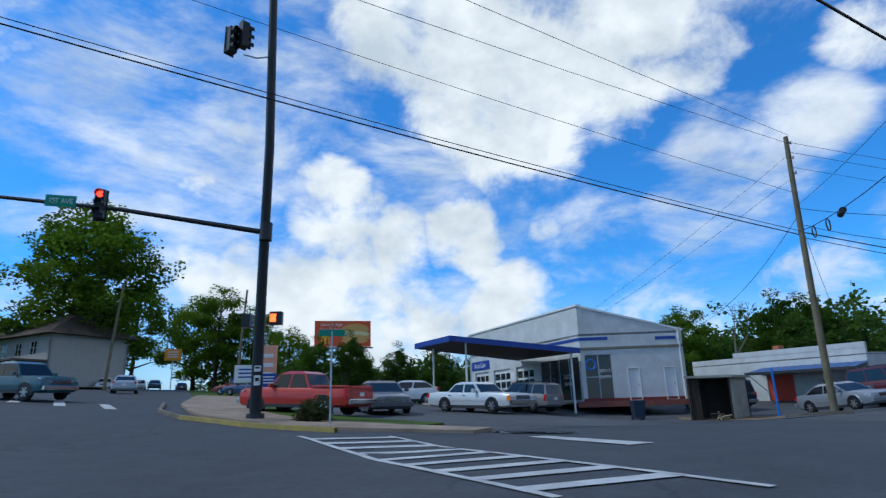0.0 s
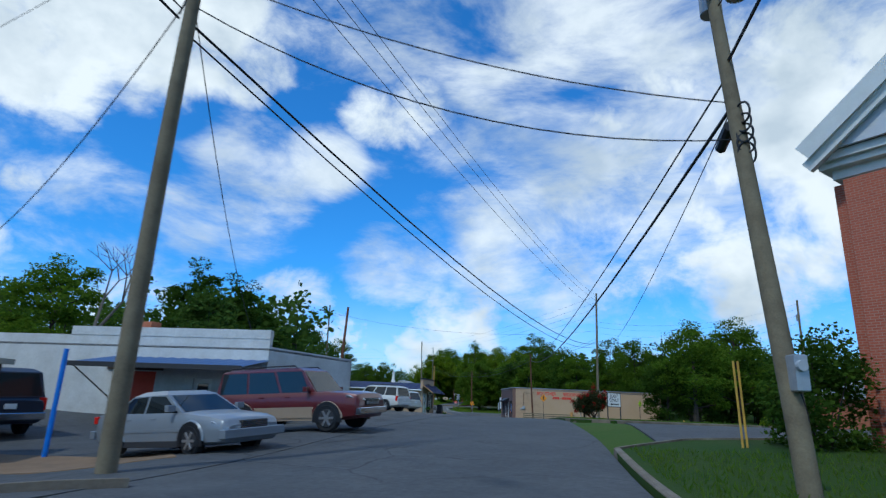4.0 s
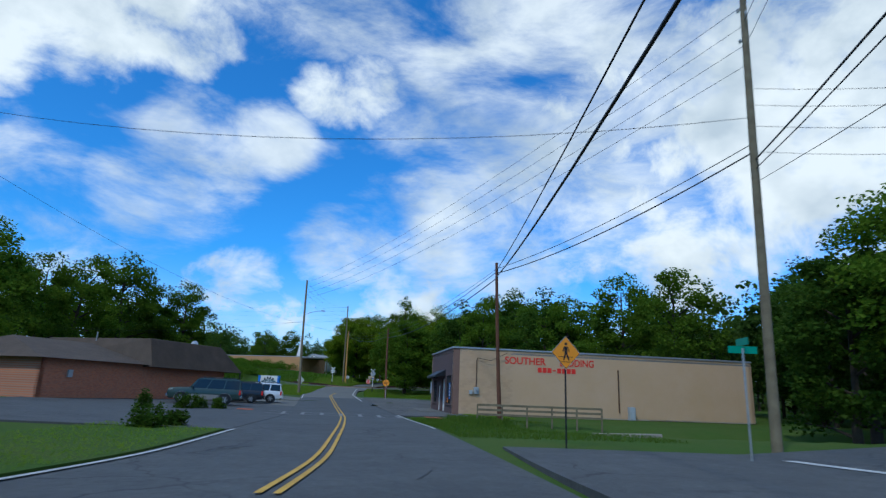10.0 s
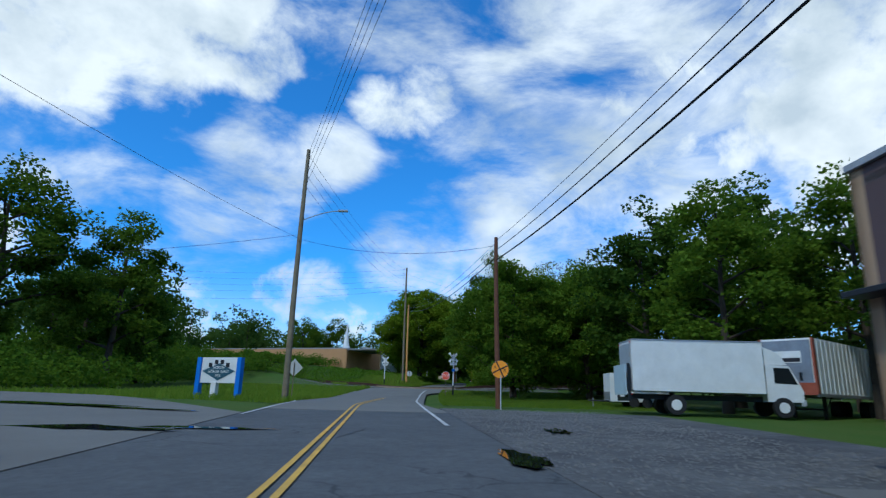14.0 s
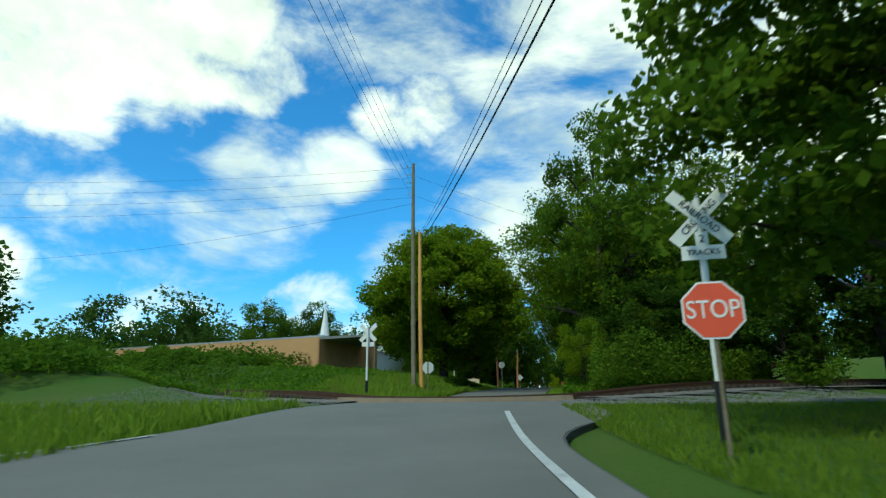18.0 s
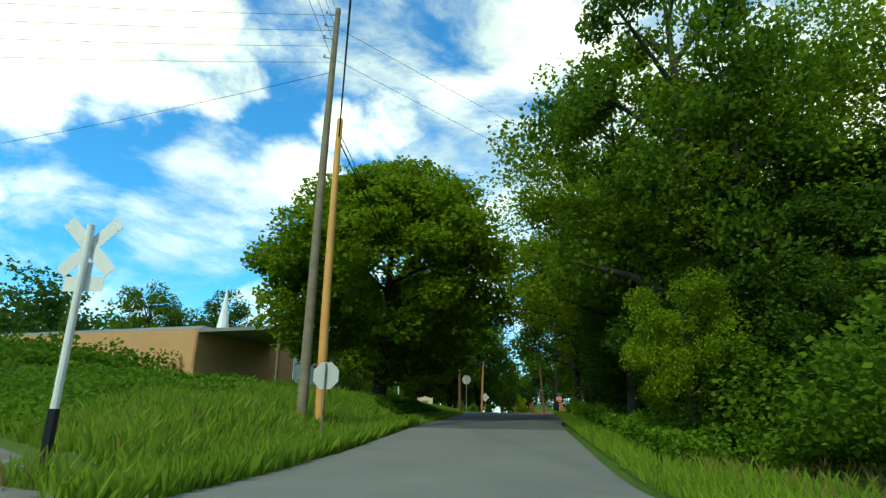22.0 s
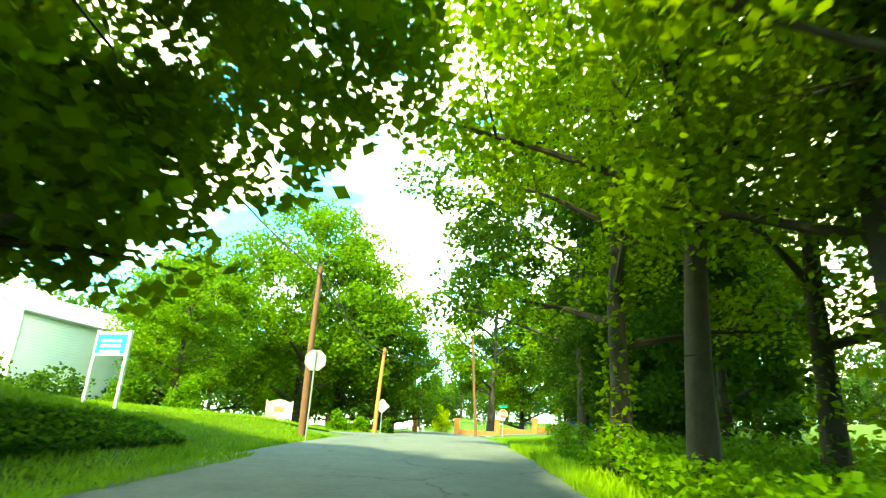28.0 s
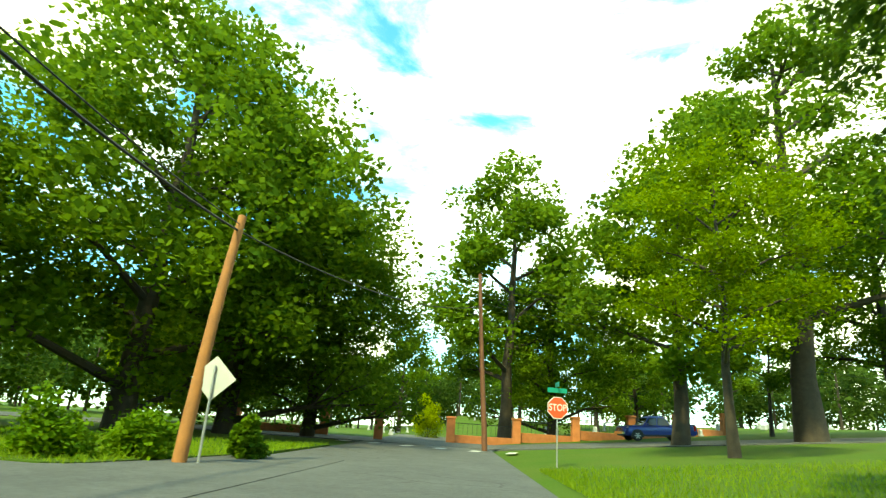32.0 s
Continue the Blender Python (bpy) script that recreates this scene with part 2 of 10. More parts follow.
M_PAVE = material("dirty_pavement", (0.33, 0.25, 0.18), 0.9, 0.35, 0.8, 40, 0.25, second=(0.17, 0.12, 0.075))
M_KERB = material("kerb_concrete", (0.22, 0.185, 0.14), 0.9, 0.4, 1.5, 40, 0.3, second=(0.09, 0.07, 0.05))
M_LAWN = material("lawn_ground", (0.026, 0.060, 0.010), 0.95, 0.35, 0.25, 14, 0.6, second=(0.042, 0.066, 0.014), spec=0.1)
M_GRASS = material("grass_ground", (0.044, 0.092, 0.012), 0.95, 0.35, 0.25, 14, 0.6, second=(0.07, 0.098, 0.02), spec=0.1)
M_DIRT = material("bare_dirt", (0.24, 0.155, 0.09), 0.95, 0.35, 1.2, 30, 0.4)
M_WHITE_FADED = material("faded_road_paint", (0.30, 0.30, 0.29), 0.85, 0.5, 2.2, 30, 0.1, second=(0.085, 0.088, 0.095))
M_WHITE_LINE = material("white_road_paint", (0.55, 0.55, 0.53), 0.8, 0.35, 1.5, 30, 0.1, second=(0.3, 0.3, 0.3))
M_YELLOW_LINE = material("yellow_road_paint", (0.62, 0.36, 0.05), 0.8, 0.3, 1.5, 30, 0.1, second=(0.4, 0.24, 0.05))
M_YELLOW_KERB = material("worn_yellow_kerb_paint", (0.45, 0.32, 0.06), 0.85, 0.4, 3, 30, 0.2, second=(0.25, 0.2, 0.1))
M_POLE = material("weathered_pole_wood", (0.20, 0.165, 0.105), 0.9, 0.35, 2.0, 30, 0.3, second=(0.12, 0.095, 0.06))
M_POLE_RED = material("brown_pole_wood", (0.15, 0.062, 0.035), 0.9, 0.35, 2.0, 30, 0.3)
M_POLE_NEW = material("new_orange_pole_wood", (0.62, 0.33, 0.10), 0.85, 0.3, 0.6, 30, 0.2, second=(0.48, 0.22, 0.06))
M_BARK = material("bark", (0.06, 0.046, 0.034), 0.95, 0.4, 3, 20, 0.5)
M_BLACK = material("black_metal", (0.012, 0.013, 0.016), 0.45, 0.2, 5, 60, 0.05)
M_WIRE = material("black_cable", (0.012, 0.012, 0.014), 0.6, 0.1, 5, 60, 0.0)
M_STEEL = material("galvanised_steel", (0.42, 0.43, 0.44), 0.45, 0.2, 4, 60, 0.05, metal=0.6)
M_GREY_PAINT = material("grey_paint", (0.36, 0.39, 0.42), 0.5, 0.15, 3, 60, 0.05)
M_WHITE = material("white_paint", (0.72, 0.72, 0.70), 0.6, 0.12, 1.2, 30, 0.08, second=(0.60, 0.60, 0.58))
M_WHITE_OLD = material("stained_white_block", (0.60, 0.61, 0.60), 0.85, 0.2, 0.9, 12, 0.25, second=(0.44, 0.44, 0.42))
M_BLUE = material("blue_paint", (0.02, 0.06, 0.30), 0.5, 0.2, 2, 40, 0.05)
M_BLUE_ROOF = material("blue_metal_roof", (0.035, 0.10, 0.26), 0.45, 0.2, 1, 20, 0.05)
M_NAVY = material("navy_metal_roof", (0.012, 0.02, 0.075), 0.4, 0.2, 1, 20, 0.05)
M_SIGN_BLUE = material("bright_blue_paint", (0.02, 0.17, 0.62), 0.5, 0.15, 2, 40, 0.05)
M_TAN = material("tan_stucco", (0.42, 0.30, 0.20), 0.9, 0.12, 1.0, 30, 0.2)
M_TAN_BLOCK = material("tan_painted_block", (0.50, 0.335, 0.215), 0.85, 0.16, 0.5, 25, 0.15, second=(0.47, 0.31, 0.18), rnd=0.06)
M_PURPLE = material("dark_mauve_paint", (0.115, 0.075, 0.075), 0.85, 0.15, 1.0, 25, 0.15, rnd=0.06)
M_BRICK = material("red_brick", (0.36, 0.125, 0.065), 0.9, 0.3, 2.0, 40, 0.3, rnd=0.3)
M_SHINGLE = material("brown_shingle", (0.105, 0.075, 0.055), 0.9, 0.35, 1.0, 18, 0.4, rnd=0.22)
M_STOP = material("faded_stop_red", (0.72, 0.085, 0.035), 0.5, 0.15, 2, 40, 0.05)
M_RED = material("red_paint", (0.50, 0.03, 0.02), 0.5, 0.15, 2, 40, 0.05)
M_DOOR_RED = material("red_door", (0.52, 0.06, 0.03), 0.6, 0.15, 2, 40, 0.05)
M_ORANGE = material("orange_sign", (0.85, 0.30, 0.01), 0.5, 0.08, 2, 40, 0.0)
M_YSIGN = material("fluorescent_sign", (0.62, 0.72, 0.02), 0.5, 0.08, 2, 40, 0.0)
M_GREEN_SIGN = material("green_sign", (0.01, 0.25, 0.16), 0.5, 0.1, 2, 40, 0.0)
M_SIGN_BACK = material("bare_aluminium", (0.50, 0.50, 0.47), 0.5, 0.12, 2, 40, 0.0, metal=0.2)
M_INK = material("black_ink", (0.015, 0.015, 0.02), 0.7, 0.1, 3, 50, 0.0)
M_REDLET = material("red_lettering", (0.72, 0.03, 0.02), 0.6, 0.15, 3, 40, 0.0)
M_WINDOW = glass_material("window_glass")
M_CAR_GLASS = glass_material("car_glass", (0.012, 0.016, 0.018))
M_TYRE = material("tyre_rubber", (0.018, 0.018, 0.019), 0.85, 0.2, 8, 60, 0.1)
M_RIM = material("alloy_rim", (0.45, 0.45, 0.46), 0.3, 0.1, 8, 60, 0.0, metal=0.8)
M_CHROME = material("chrome", (0.6, 0.6, 0.62), 0.15, 0.05, 8, 60, 0.0, metal=1.0)
M_TRIM = material("dark_plastic_trim", (0.03, 0.03, 0.033), 0.6, 0.15, 5, 60, 0.0)
M_TAIL = material("tail_lamp_red", (0.55, 0.015, 0.01), 0.25, 0.1, 5, 60, 0.0)
M_HEADL = glass_material("head_lamp", (0.45, 0.46, 0.47), 0.1)
M_AMBER = material("amber_lamp", (0.8, 0.22, 0.02), 0.3, 0.1, 5, 60, 0.0)
M_TACTILE = material("brick_red_pad", (0.36, 0.10, 0.05), 0.85, 0.25, 2, 60, 0.3)
M_RUST = material("rusty_rail", (0.075, 0.036, 0.022), 0.75, 0.3, 3, 40, 0.2)
M_TIE = material("railway_tie", (0.06, 0.045, 0.035), 0.95, 0.35, 3, 30, 0.3)
M_WATER = glass_material("puddle_water", (0.012, 0.014, 0.016), 0.02)
M_RED_GLOW = lamp_material("red_signal", (1.0, 0.04, 0.02), 6.0)
M_HAND_GLOW = lamp_material("orange_hand_signal", (1.0, 0.12, 0.02), 5.0)
M_LEAF = leaf_material("oak_leaf", (0.046, 0.100, 0.009), (0.14, 0.215, 0.018))
M_LEAF_YEL = leaf_material("maple_leaf", (0.075, 0.145, 0.009), (0.23, 0.30, 0.016))
M_LEAF_DARK = leaf_material("dark_leaf", (0.026, 0.064, 0.009), (0.080, 0.135, 0.015))
M_LEAF_FAR = leaf_material("far_leaf", (0.032, 0.074, 0.014), (0.09, 0.145, 0.024), 0.35)
M_KUDZU = leaf_material("kudzu_leaf", (0.050, 0.13, 0.012), (0.14, 0.23, 0.018))
M_BLADE = leaf_material("grass_blade", (0.10, 0.21, 0.016), (0.25, 0.33, 0.04))
M_LAWN_BLADE = leaf_material("lawn_blade", (0.045, 0.105, 0.012), (0.12, 0.18, 0.025))
M_DRY = leaf_material("dry_grass_blade", (0.16, 0.15, 0.04), (0.30, 0.22, 0.08))
M_BLOOM = leaf_material("crape_bloom", (0.24, 0.012, 0.012), (0.40, 0.03, 0.025))
M_MYRTLE = leaf_material("crape_leaf", (0.035, 0.05, 0.018), (0.08, 0.08, 0.03))
M_LIME = leaf_material("lime_leaf", (0.20, 0.27, 0.01), (0.36, 0.42, 0.02))


def paint(name, color, flake=0.35):
    return material(name, color, 0.36, 0.08, 2, 80, 0.0, metal=flake * 0.4, coat=0.45)


def brick_material(name, ux, uy, color, second, mortar):
    """Small bricks along a wall that runs in the plan direction (ux, uy)."""
    mt = material(name, color, 0.9, 0.2, 2.0, 40, 0.0)
    nt = mt.node_tree
    N, L = nt.nodes.new, nt.links.new
    bs = nt.nodes["Principled BSDF"]
    geo = N("ShaderNodeNewGeometry")
    dot = N("ShaderNodeVectorMath")
    dot.operation = "DOT_PRODUCT"
    dot.inputs[1].default_value = (ux, uy, 0)
    sep, com, br = N("ShaderNodeSeparateXYZ"), N("ShaderNodeCombineXYZ"), N("ShaderNodeTexBrick")
    L(geo.outputs["Position"], dot.inputs[0]), L(geo.outputs["Position"], sep.inputs[0])
    L(dot.outputs["Value"], com.inputs[0]), L(sep.outputs[2], com.inputs[1]), L(com.outputs[0], br.inputs["Vector"])
    br.inputs["Scale"].default_value = 1.0
    br.inputs["Brick Width"].default_value, br.inputs["Row Height"].default_value = 0.21, 0.075
    br.inputs["Mortar Size"].default_value = 0.009
    br.inputs["Bias"].default_value = -0.2
    br.inputs["Color1"].default_value, br.inputs["Color2"].default_value, br.inputs["Mortar"].default_value = (*color, 1), (*second, 1), (*mortar, 1)
    old = bs.inputs["Base Color"].links[0].from_socket
    mx = N("ShaderNodeMix")
    mx.data_type, mx.blend_type = "RGBA", "MIX"
    mx.inputs[0].default_value = 0.3
    L(br.outputs["Color"], mx.inputs[6]), L(old, mx.inputs[7]), L(mx.outputs[2], bs.inputs["Base Color"])
    bp = N("ShaderNodeBump")
    bp.inputs["Strength"].default_value, bp.inputs["Distance"].default_value = 0.6, 0.01
    bp.invert = True
    L(br.outputs["Fac"], bp.inputs["Height"]), L(bp.outputs[0], bs.inputs["Normal"])
    return mt


M_BRICK_OFFICE = brick_material("office_brick", 0.94, 0.341, (0.50, 0.17, 0.08), (0.28, 0.09, 0.055), (0.30, 0.22, 0.17))
M_BRICK_CHURCH = brick_material("church_brick", 0.265, 0.964, (0.40, 0.10, 0.055), (0.30, 0.07, 0.04), (0.36, 0.26, 0.2))
M_TAR = material("tar_seal", (0.028, 0.028, 0.03), 0.6, 0.3, 3, 40, 0.1)
M_PEBBLE = material("pebble", (0.17, 0.165, 0.16), 0.9, 0.4, 6, 30, 0.1)


# ---- mesh helpers ----
class Mesh:
    """Gathers vertices and faces of one mesh."""

    def __init__(self):
        self.v, self.f = [], []

    def add(self, verts, faces):
        k = len(self.v)
        self.v.extend([tuple(p) for p in verts])
        self.f.extend([tuple(i + k for i in q) for q in faces])
        return self

    def box(self, c, s, rz=0.0, m=None):
        x, y, z = s[0] / 2, s[1] / 2, s[2] / 2
        b = min(x, y, z) * 0.18
        b = min(b, 0.02)
        pts, faces = [], []
        for sz, inset in ((-1, b), (-1, 0), (1, 0), (1, b)):
            zz = sz * z if inset else sz * (z - b)
            for px, py in ((-1, -1), (1, -1), (1, 1), (-1, 1)):
                pts.append(Vector((px * (x - inset), py * (y - inset), zz)))
        faces.append((3, 2, 1, 0))
        for r in range(3):
            for k in range(4):
                a, d = r * 4 + k, r * 4 + (k + 1) % 4
                faces.append((a, d, d + 4, a + 4))
        faces.append((12, 13, 14, 15))
        t = Matrix.Translation(c) @ Matrix.Rotation(rz, 4, "Z") if m is None else m
        return self.add([t @ p for p in pts], faces)

    def tube(self, a, b, r0, r1=None, n=8, caps=True):
        a, b = Vector(a), Vector(b)
        r1 = r0 if r1 is None else r1
        d = (b - a).normalized()
        u = d.orthogonal().normalized()
        w = d.cross(u)
        ring = [(math.cos(2 * math.pi * k / n), math.sin(2 * math.pi * k / n)) for k in range(n)]
        pts = [a + (u * c + w * s) * r0 for c, s in ring] + [b + (u * c + w * s) * r1 for c, s in ring]
        faces = [(k, (k + 1) % n, n + (k + 1) % n, n + k) for k in range(n)]
        if caps:
            faces += [tuple(range(n - 1, -1, -1)), tuple(range(n, 2 * n))]
        return self.add(pts, faces)

    def pipe(self, pts, r, n=6, r_end=None):
        """One unbroken round rod through the points."""
        pts = [Vector(p) for p in pts]
        last = len(pts) - 1
        out, u = [], None
        for k, p in enumerate(pts):
            d = (pts[min(k + 1, last)] - pts[max(k - 1, 0)]).normalized()
            u = d.orthogonal().normalized() if u is None else (u - d * u.dot(d)).normalized()
            w = d.cross(u)
            q = r if r_end is None else r + (r_end - r) * k / last
            out += [p + (u * math.cos(2 * math.pi * j / n) + w * math.sin(2 * math.pi * j / n)) * q for j in range(n)]
        f = [(k * n + j, k * n + (j + 1) % n, (k + 1) * n + (j + 1) % n, (k + 1) * n + j) for k in range(last) for j in range(n)]
        f += [tuple(range(n - 1, -1, -1)), tuple(last * n + j for j in range(n))]
        return self.add(out, f)

    def prism(self, poly, m, depth):
        """A flat outline in the x-y plane of m, thickened along its z."""
        n = len(poly)
        pts = [m @ Vector((x, y, 0)) for x, y in poly] + [m @ Vector((x, y, depth)) for x, y in poly]
        faces = [tuple(range(n - 1, -1, -1)), tuple(range(n, 2 * n))]
        faces += [(k, (k + 1) % n, n + (k + 1) % n, n + k) for k in range(n)]
        return self.add(pts, faces)

    def quad(self, a, b, c, d):
        return self.add([a, b, c, d], [(0, 1, 2, 3)])

    def data(self, name, mat, smooth=False):
        me = bpy.data.meshes.new(name)
        me.from_pydata(self.v, [], self.f)
        me.materials.append(mat)
        if smooth:
            me.polygons.foreach_set("use_smooth", [True] * len(me.polygons))
            me.set_sharp_from_angle(angle=radians(40))
        me.update()
        return me


def part(name, mesh, mat, parent=None, label="", smooth=False):
    ob = new(name, mesh.data(name, mat, smooth) if isinstance(mesh, Mesh) else mesh)
    if parent is not None:
        ob.parent = parent
    if label:
        ob["label"] = label
    return ob


def thing(name, at, label, category, group="", rz=0.0, kind=""):
    ob = new(name)
    ob.matrix_world = Matrix.Translation(at) @ Matrix.Rotation(rz, 4, "Z")
    return tagged(ob, label, category, group, kind)


def text_mesh(body, size, depth=0.004, bold=0.0):
    cu = bpy.data.curves.new("text", "FONT")
    cu.body, cu.size, cu.extrude, cu.align_x, cu.align_y = body, size, depth, "CENTER", "CENTER"
    cu.offset = bold
    ob = new("text", cu)
    me = bpy.data.meshes.new_from_object(ob.evaluated_get(bpy.context.evaluated_depsgraph_get()))
    bpy.data.objects.remove(ob)
    return me


def lettering(name, body, size, m, mat, parent, sx=1.0, label="", bold=0.0):
    me = text_mesh(body, size, 0.004, bold)
    me.materials.clear()
    me.materials.append(mat)
    me.transform(m @ Matrix.Diagonal((sx, 1, 1, 1)))
    ob = part(name, me, mat, parent, label)
    return ob


def face_frame(a, b, z0=0.0):
    """x runs from a to b on the plan, y is up, z points to the right-hand side of a to b seen from above turned outwards."""
    a, b = Vector((a[0], a[1], z0)), Vector((b[0], b[1], z0))
    x = (b - a).normalized()
    y = Vector((0, 0, 1))
    z = x.cross(y)
    return Matrix((( x.x, y.x, z.x, a.x), (x.y, y.y, z.y, a.y), (x.z, y.z, z.z, a.z), (0, 0, 0, 1)))


# ---- the lie of the land ----
# road axis as driven: x, y and height of the road
AXIS = [(-2.2, -14.0, 0.02), (0.0, 0.0, 0.1), (1.2, 4.9, 0.3), (4.2, 10.1, 0.5), (8.5, 14.0, 0.5), (15.2, 18.1, 0.47), (22.0, 22.3, 0.6), (29.2, 26.5, 1.08),
        (38.7, 32.5, 1.42), (54.1, 41.8, 1.35), (63.9, 48.8, 1.15), (73.8, 56.8, 0.78), (83.4, 65.7, 0.72), (92.1, 74.1, 0.52), (104.9, 87.6, 0.62),
        (121.8, 105.8, 1.3), (134.5, 117.6, 1.5), (141.7, 124.1, 1.95), (148.3, 129.4, 2.5), (154.5, 133.6, 2.68), (161.8, 138.1, 2.7), (175.6, 146.2, 3.6),
        (185.6, 151.8, 4.02), (196.0, 157.5, 4.48), (205.9, 163.1, 4.74), (235.0, 179.0, 5.0), (262.0, 194.0, 5.4)]


def resample(pts, step):
    p = np.array(pts, float)
    d = np.concatenate([[0], np.cumsum(np.hypot(*np.diff(p[:, :2], axis=0).T))])
    s = np.arange(0, d[-1], step)
    q = np.stack([np.interp(s, d, p[:, k]) for k in range(p.shape[1])], 1)
    w = max(1, int(4 / step))
    k = np.hanning(2 * w + 3)[1:-1]
    k /= k.sum()
    pad = len(k) // 2
    ext = np.concatenate([q[:1] + (q[:1] - q[1:2]) * np.arange(pad, 0, -1)[:, None], q, q[-1:] + (q[-1:] - q[-2:-1]) * np.arange(1, pad + 1)[:, None]])
    return s, np.stack([np.convolve(ext[:, c], k, "valid") for c in range(p.shape[1])], 1)


ROAD_S, ROAD = resample(AXIS, 1.0)
_t = np.gradient(ROAD[:, :2], axis=0)
_t /= np.linalg.norm(_t, axis=1)[:, None]
ROAD_T, ROAD_N = _t, np.stack([-_t[:, 1], _t[:, 0]], 1)
TRACK_PTS = [(154, 230, 6.6), (157.5, 200, 5.4), (157.6, 178, 4.3), (155.2, 158, 3.45), (152.8, 146, 3.1), (152.0, 139, 2.88), (153.2, 134.5, 2.73), (157.0, 131.2, 2.85), (165, 127.2, 3.3),
             (180, 121.6, 3.55), (205, 114, 3.7), (240, 104, 3.7)]
TRACK_S, TRACK = resample(TRACK_PTS, 1.0)


def smooth(a, b, x):
    t = np.clip((x - a) / (b - a), 0, 1)
    return t * t * (3 - 2 * t)


def road_coords(x, y):
    """Distance along the road and to its left, for arrays."""
    x, y = np.asarray(x, float), np.asarray(y, float)
    best = np.full(x.shape, 1e18)
    idx = np.zeros(x.shape, int)
    for k in range(len(ROAD)):
        d = (x - ROAD[k, 0]) ** 2 + (y - ROAD[k, 1]) ** 2
        m = d < best
        best[m] = d[m]
        idx[m] = k
    dx, dy = x - ROAD[idx, 0], y - ROAD[idx, 1]
    lat = dx * ROAD_N[idx, 0] + dy * ROAD_N[idx, 1]
    along = dx * ROAD_T[idx, 0] + dy * ROAD_T[idx, 1]
    far = np.sign(lat + 1e-9) * np.sqrt(best)
    return ROAD_S[idx] + along, np.where(np.abs(along) > 2, far, lat), idx, along


S_TRACK = 219.5      # the crossing, along the road


def height_arr(x, y):
    s, lat, idx, along = road_coords(x, y)
    slope = np.gradient(ROAD[:, 2])[idx]
    z = ROAD[idx, 2] + slope * np.clip(along, -3, 3)
    left, right = np.maximum(0, lat - 5.6), np.maximum(0, -lat - 2.8)
    # forecourt and high street climb to the left of the start
    near = 1 - smooth(34, 52, s)
    z = z + near * (0.052 * np.minimum(left, 30) + 0.03 * np.clip(-x - 5, 0, 40) * smooth(6, 14, lat) + 0.035 * np.clip(left - 30, 0, 60))
    mid = smooth(40, 55, s) * (1 - smooth(168, 185, s))
    z = z + mid * (0.028 * np.minimum(left, 16))
    # the garage lot lies lower than the road
    z = z - 0.55 * smooth(33, 41, s) * (1 - smooth(54, 64, s)) * smooth(5.6, 10.0, lat) * (1 - smooth(17, 25, lat))
    # the grass bank past the railway
    bank = smooth(S_TRACK - 4, S_TRACK + 10, s) * (1 - 0.55 * smooth(258, 268, s)) * (1 - smooth(275, 289, s))
    z = z + bank * ((0.72 + 0.43 * smooth(238, 250, s)) * smooth(0.0, 3.4, left) + 0.075 * np.minimum(left, 45))
    hill = smooth(178, 205, s) * (1 - smooth(S_TRACK, S_TRACK + 15, s)) * smooth(26, 44, left)
    z = z + hill * 3.4
    # lawns on the right
    z = z + (1 - smooth(60, 75, s)) * 0.02 * np.minimum(right, 40)
    end = smooth(270, 288, s)
    z = z + end * 0.09 * np.minimum(right, 40)
    # stream beside the warehouse
    ditch = smooth(122, 126, s) * (1 - smooth(131, 135, s)) * smooth(7.0, 9.5, -lat) * (1 - smooth(30, 40, -lat))
    z = z - ditch * 0.9
    # railway embankment
    best = np.full(x.shape, 1e18)
    zt = np.zeros(x.shape)
    for p in TRACK[::2]:
        d = (x - p[0]) ** 2 + (y - p[1]) ** 2
        m = d < best
        best[m] = d[m]
        zt[m] = p[2]
    d = np.sqrt(best)
    w = (1 - smooth(2.2, 7.5, d)) * smooth(2.5, 5.5, np.where(lat > 0, lat - 3.5, -lat))
    z = z * (1 - w) + (zt - 0.2) * w
    return z


def H(x, y):
    return float(height_arr(np.array([x]), np.array([y]))[0])


def on_ground(x, y, dz=0.0):
    return (x, y, H(x, y) + dz)


def along(s, lat, dz=0.0):
    """A place by distance along the road and to its left, on the ground."""
    i = min(len(ROAD) - 1, max(0, int(round(s))))
    p = ROAD[i, :2] + ROAD_N[i] * lat + ROAD_T[i] * (s - i)
    return on_ground(p[0], p[1], dz)


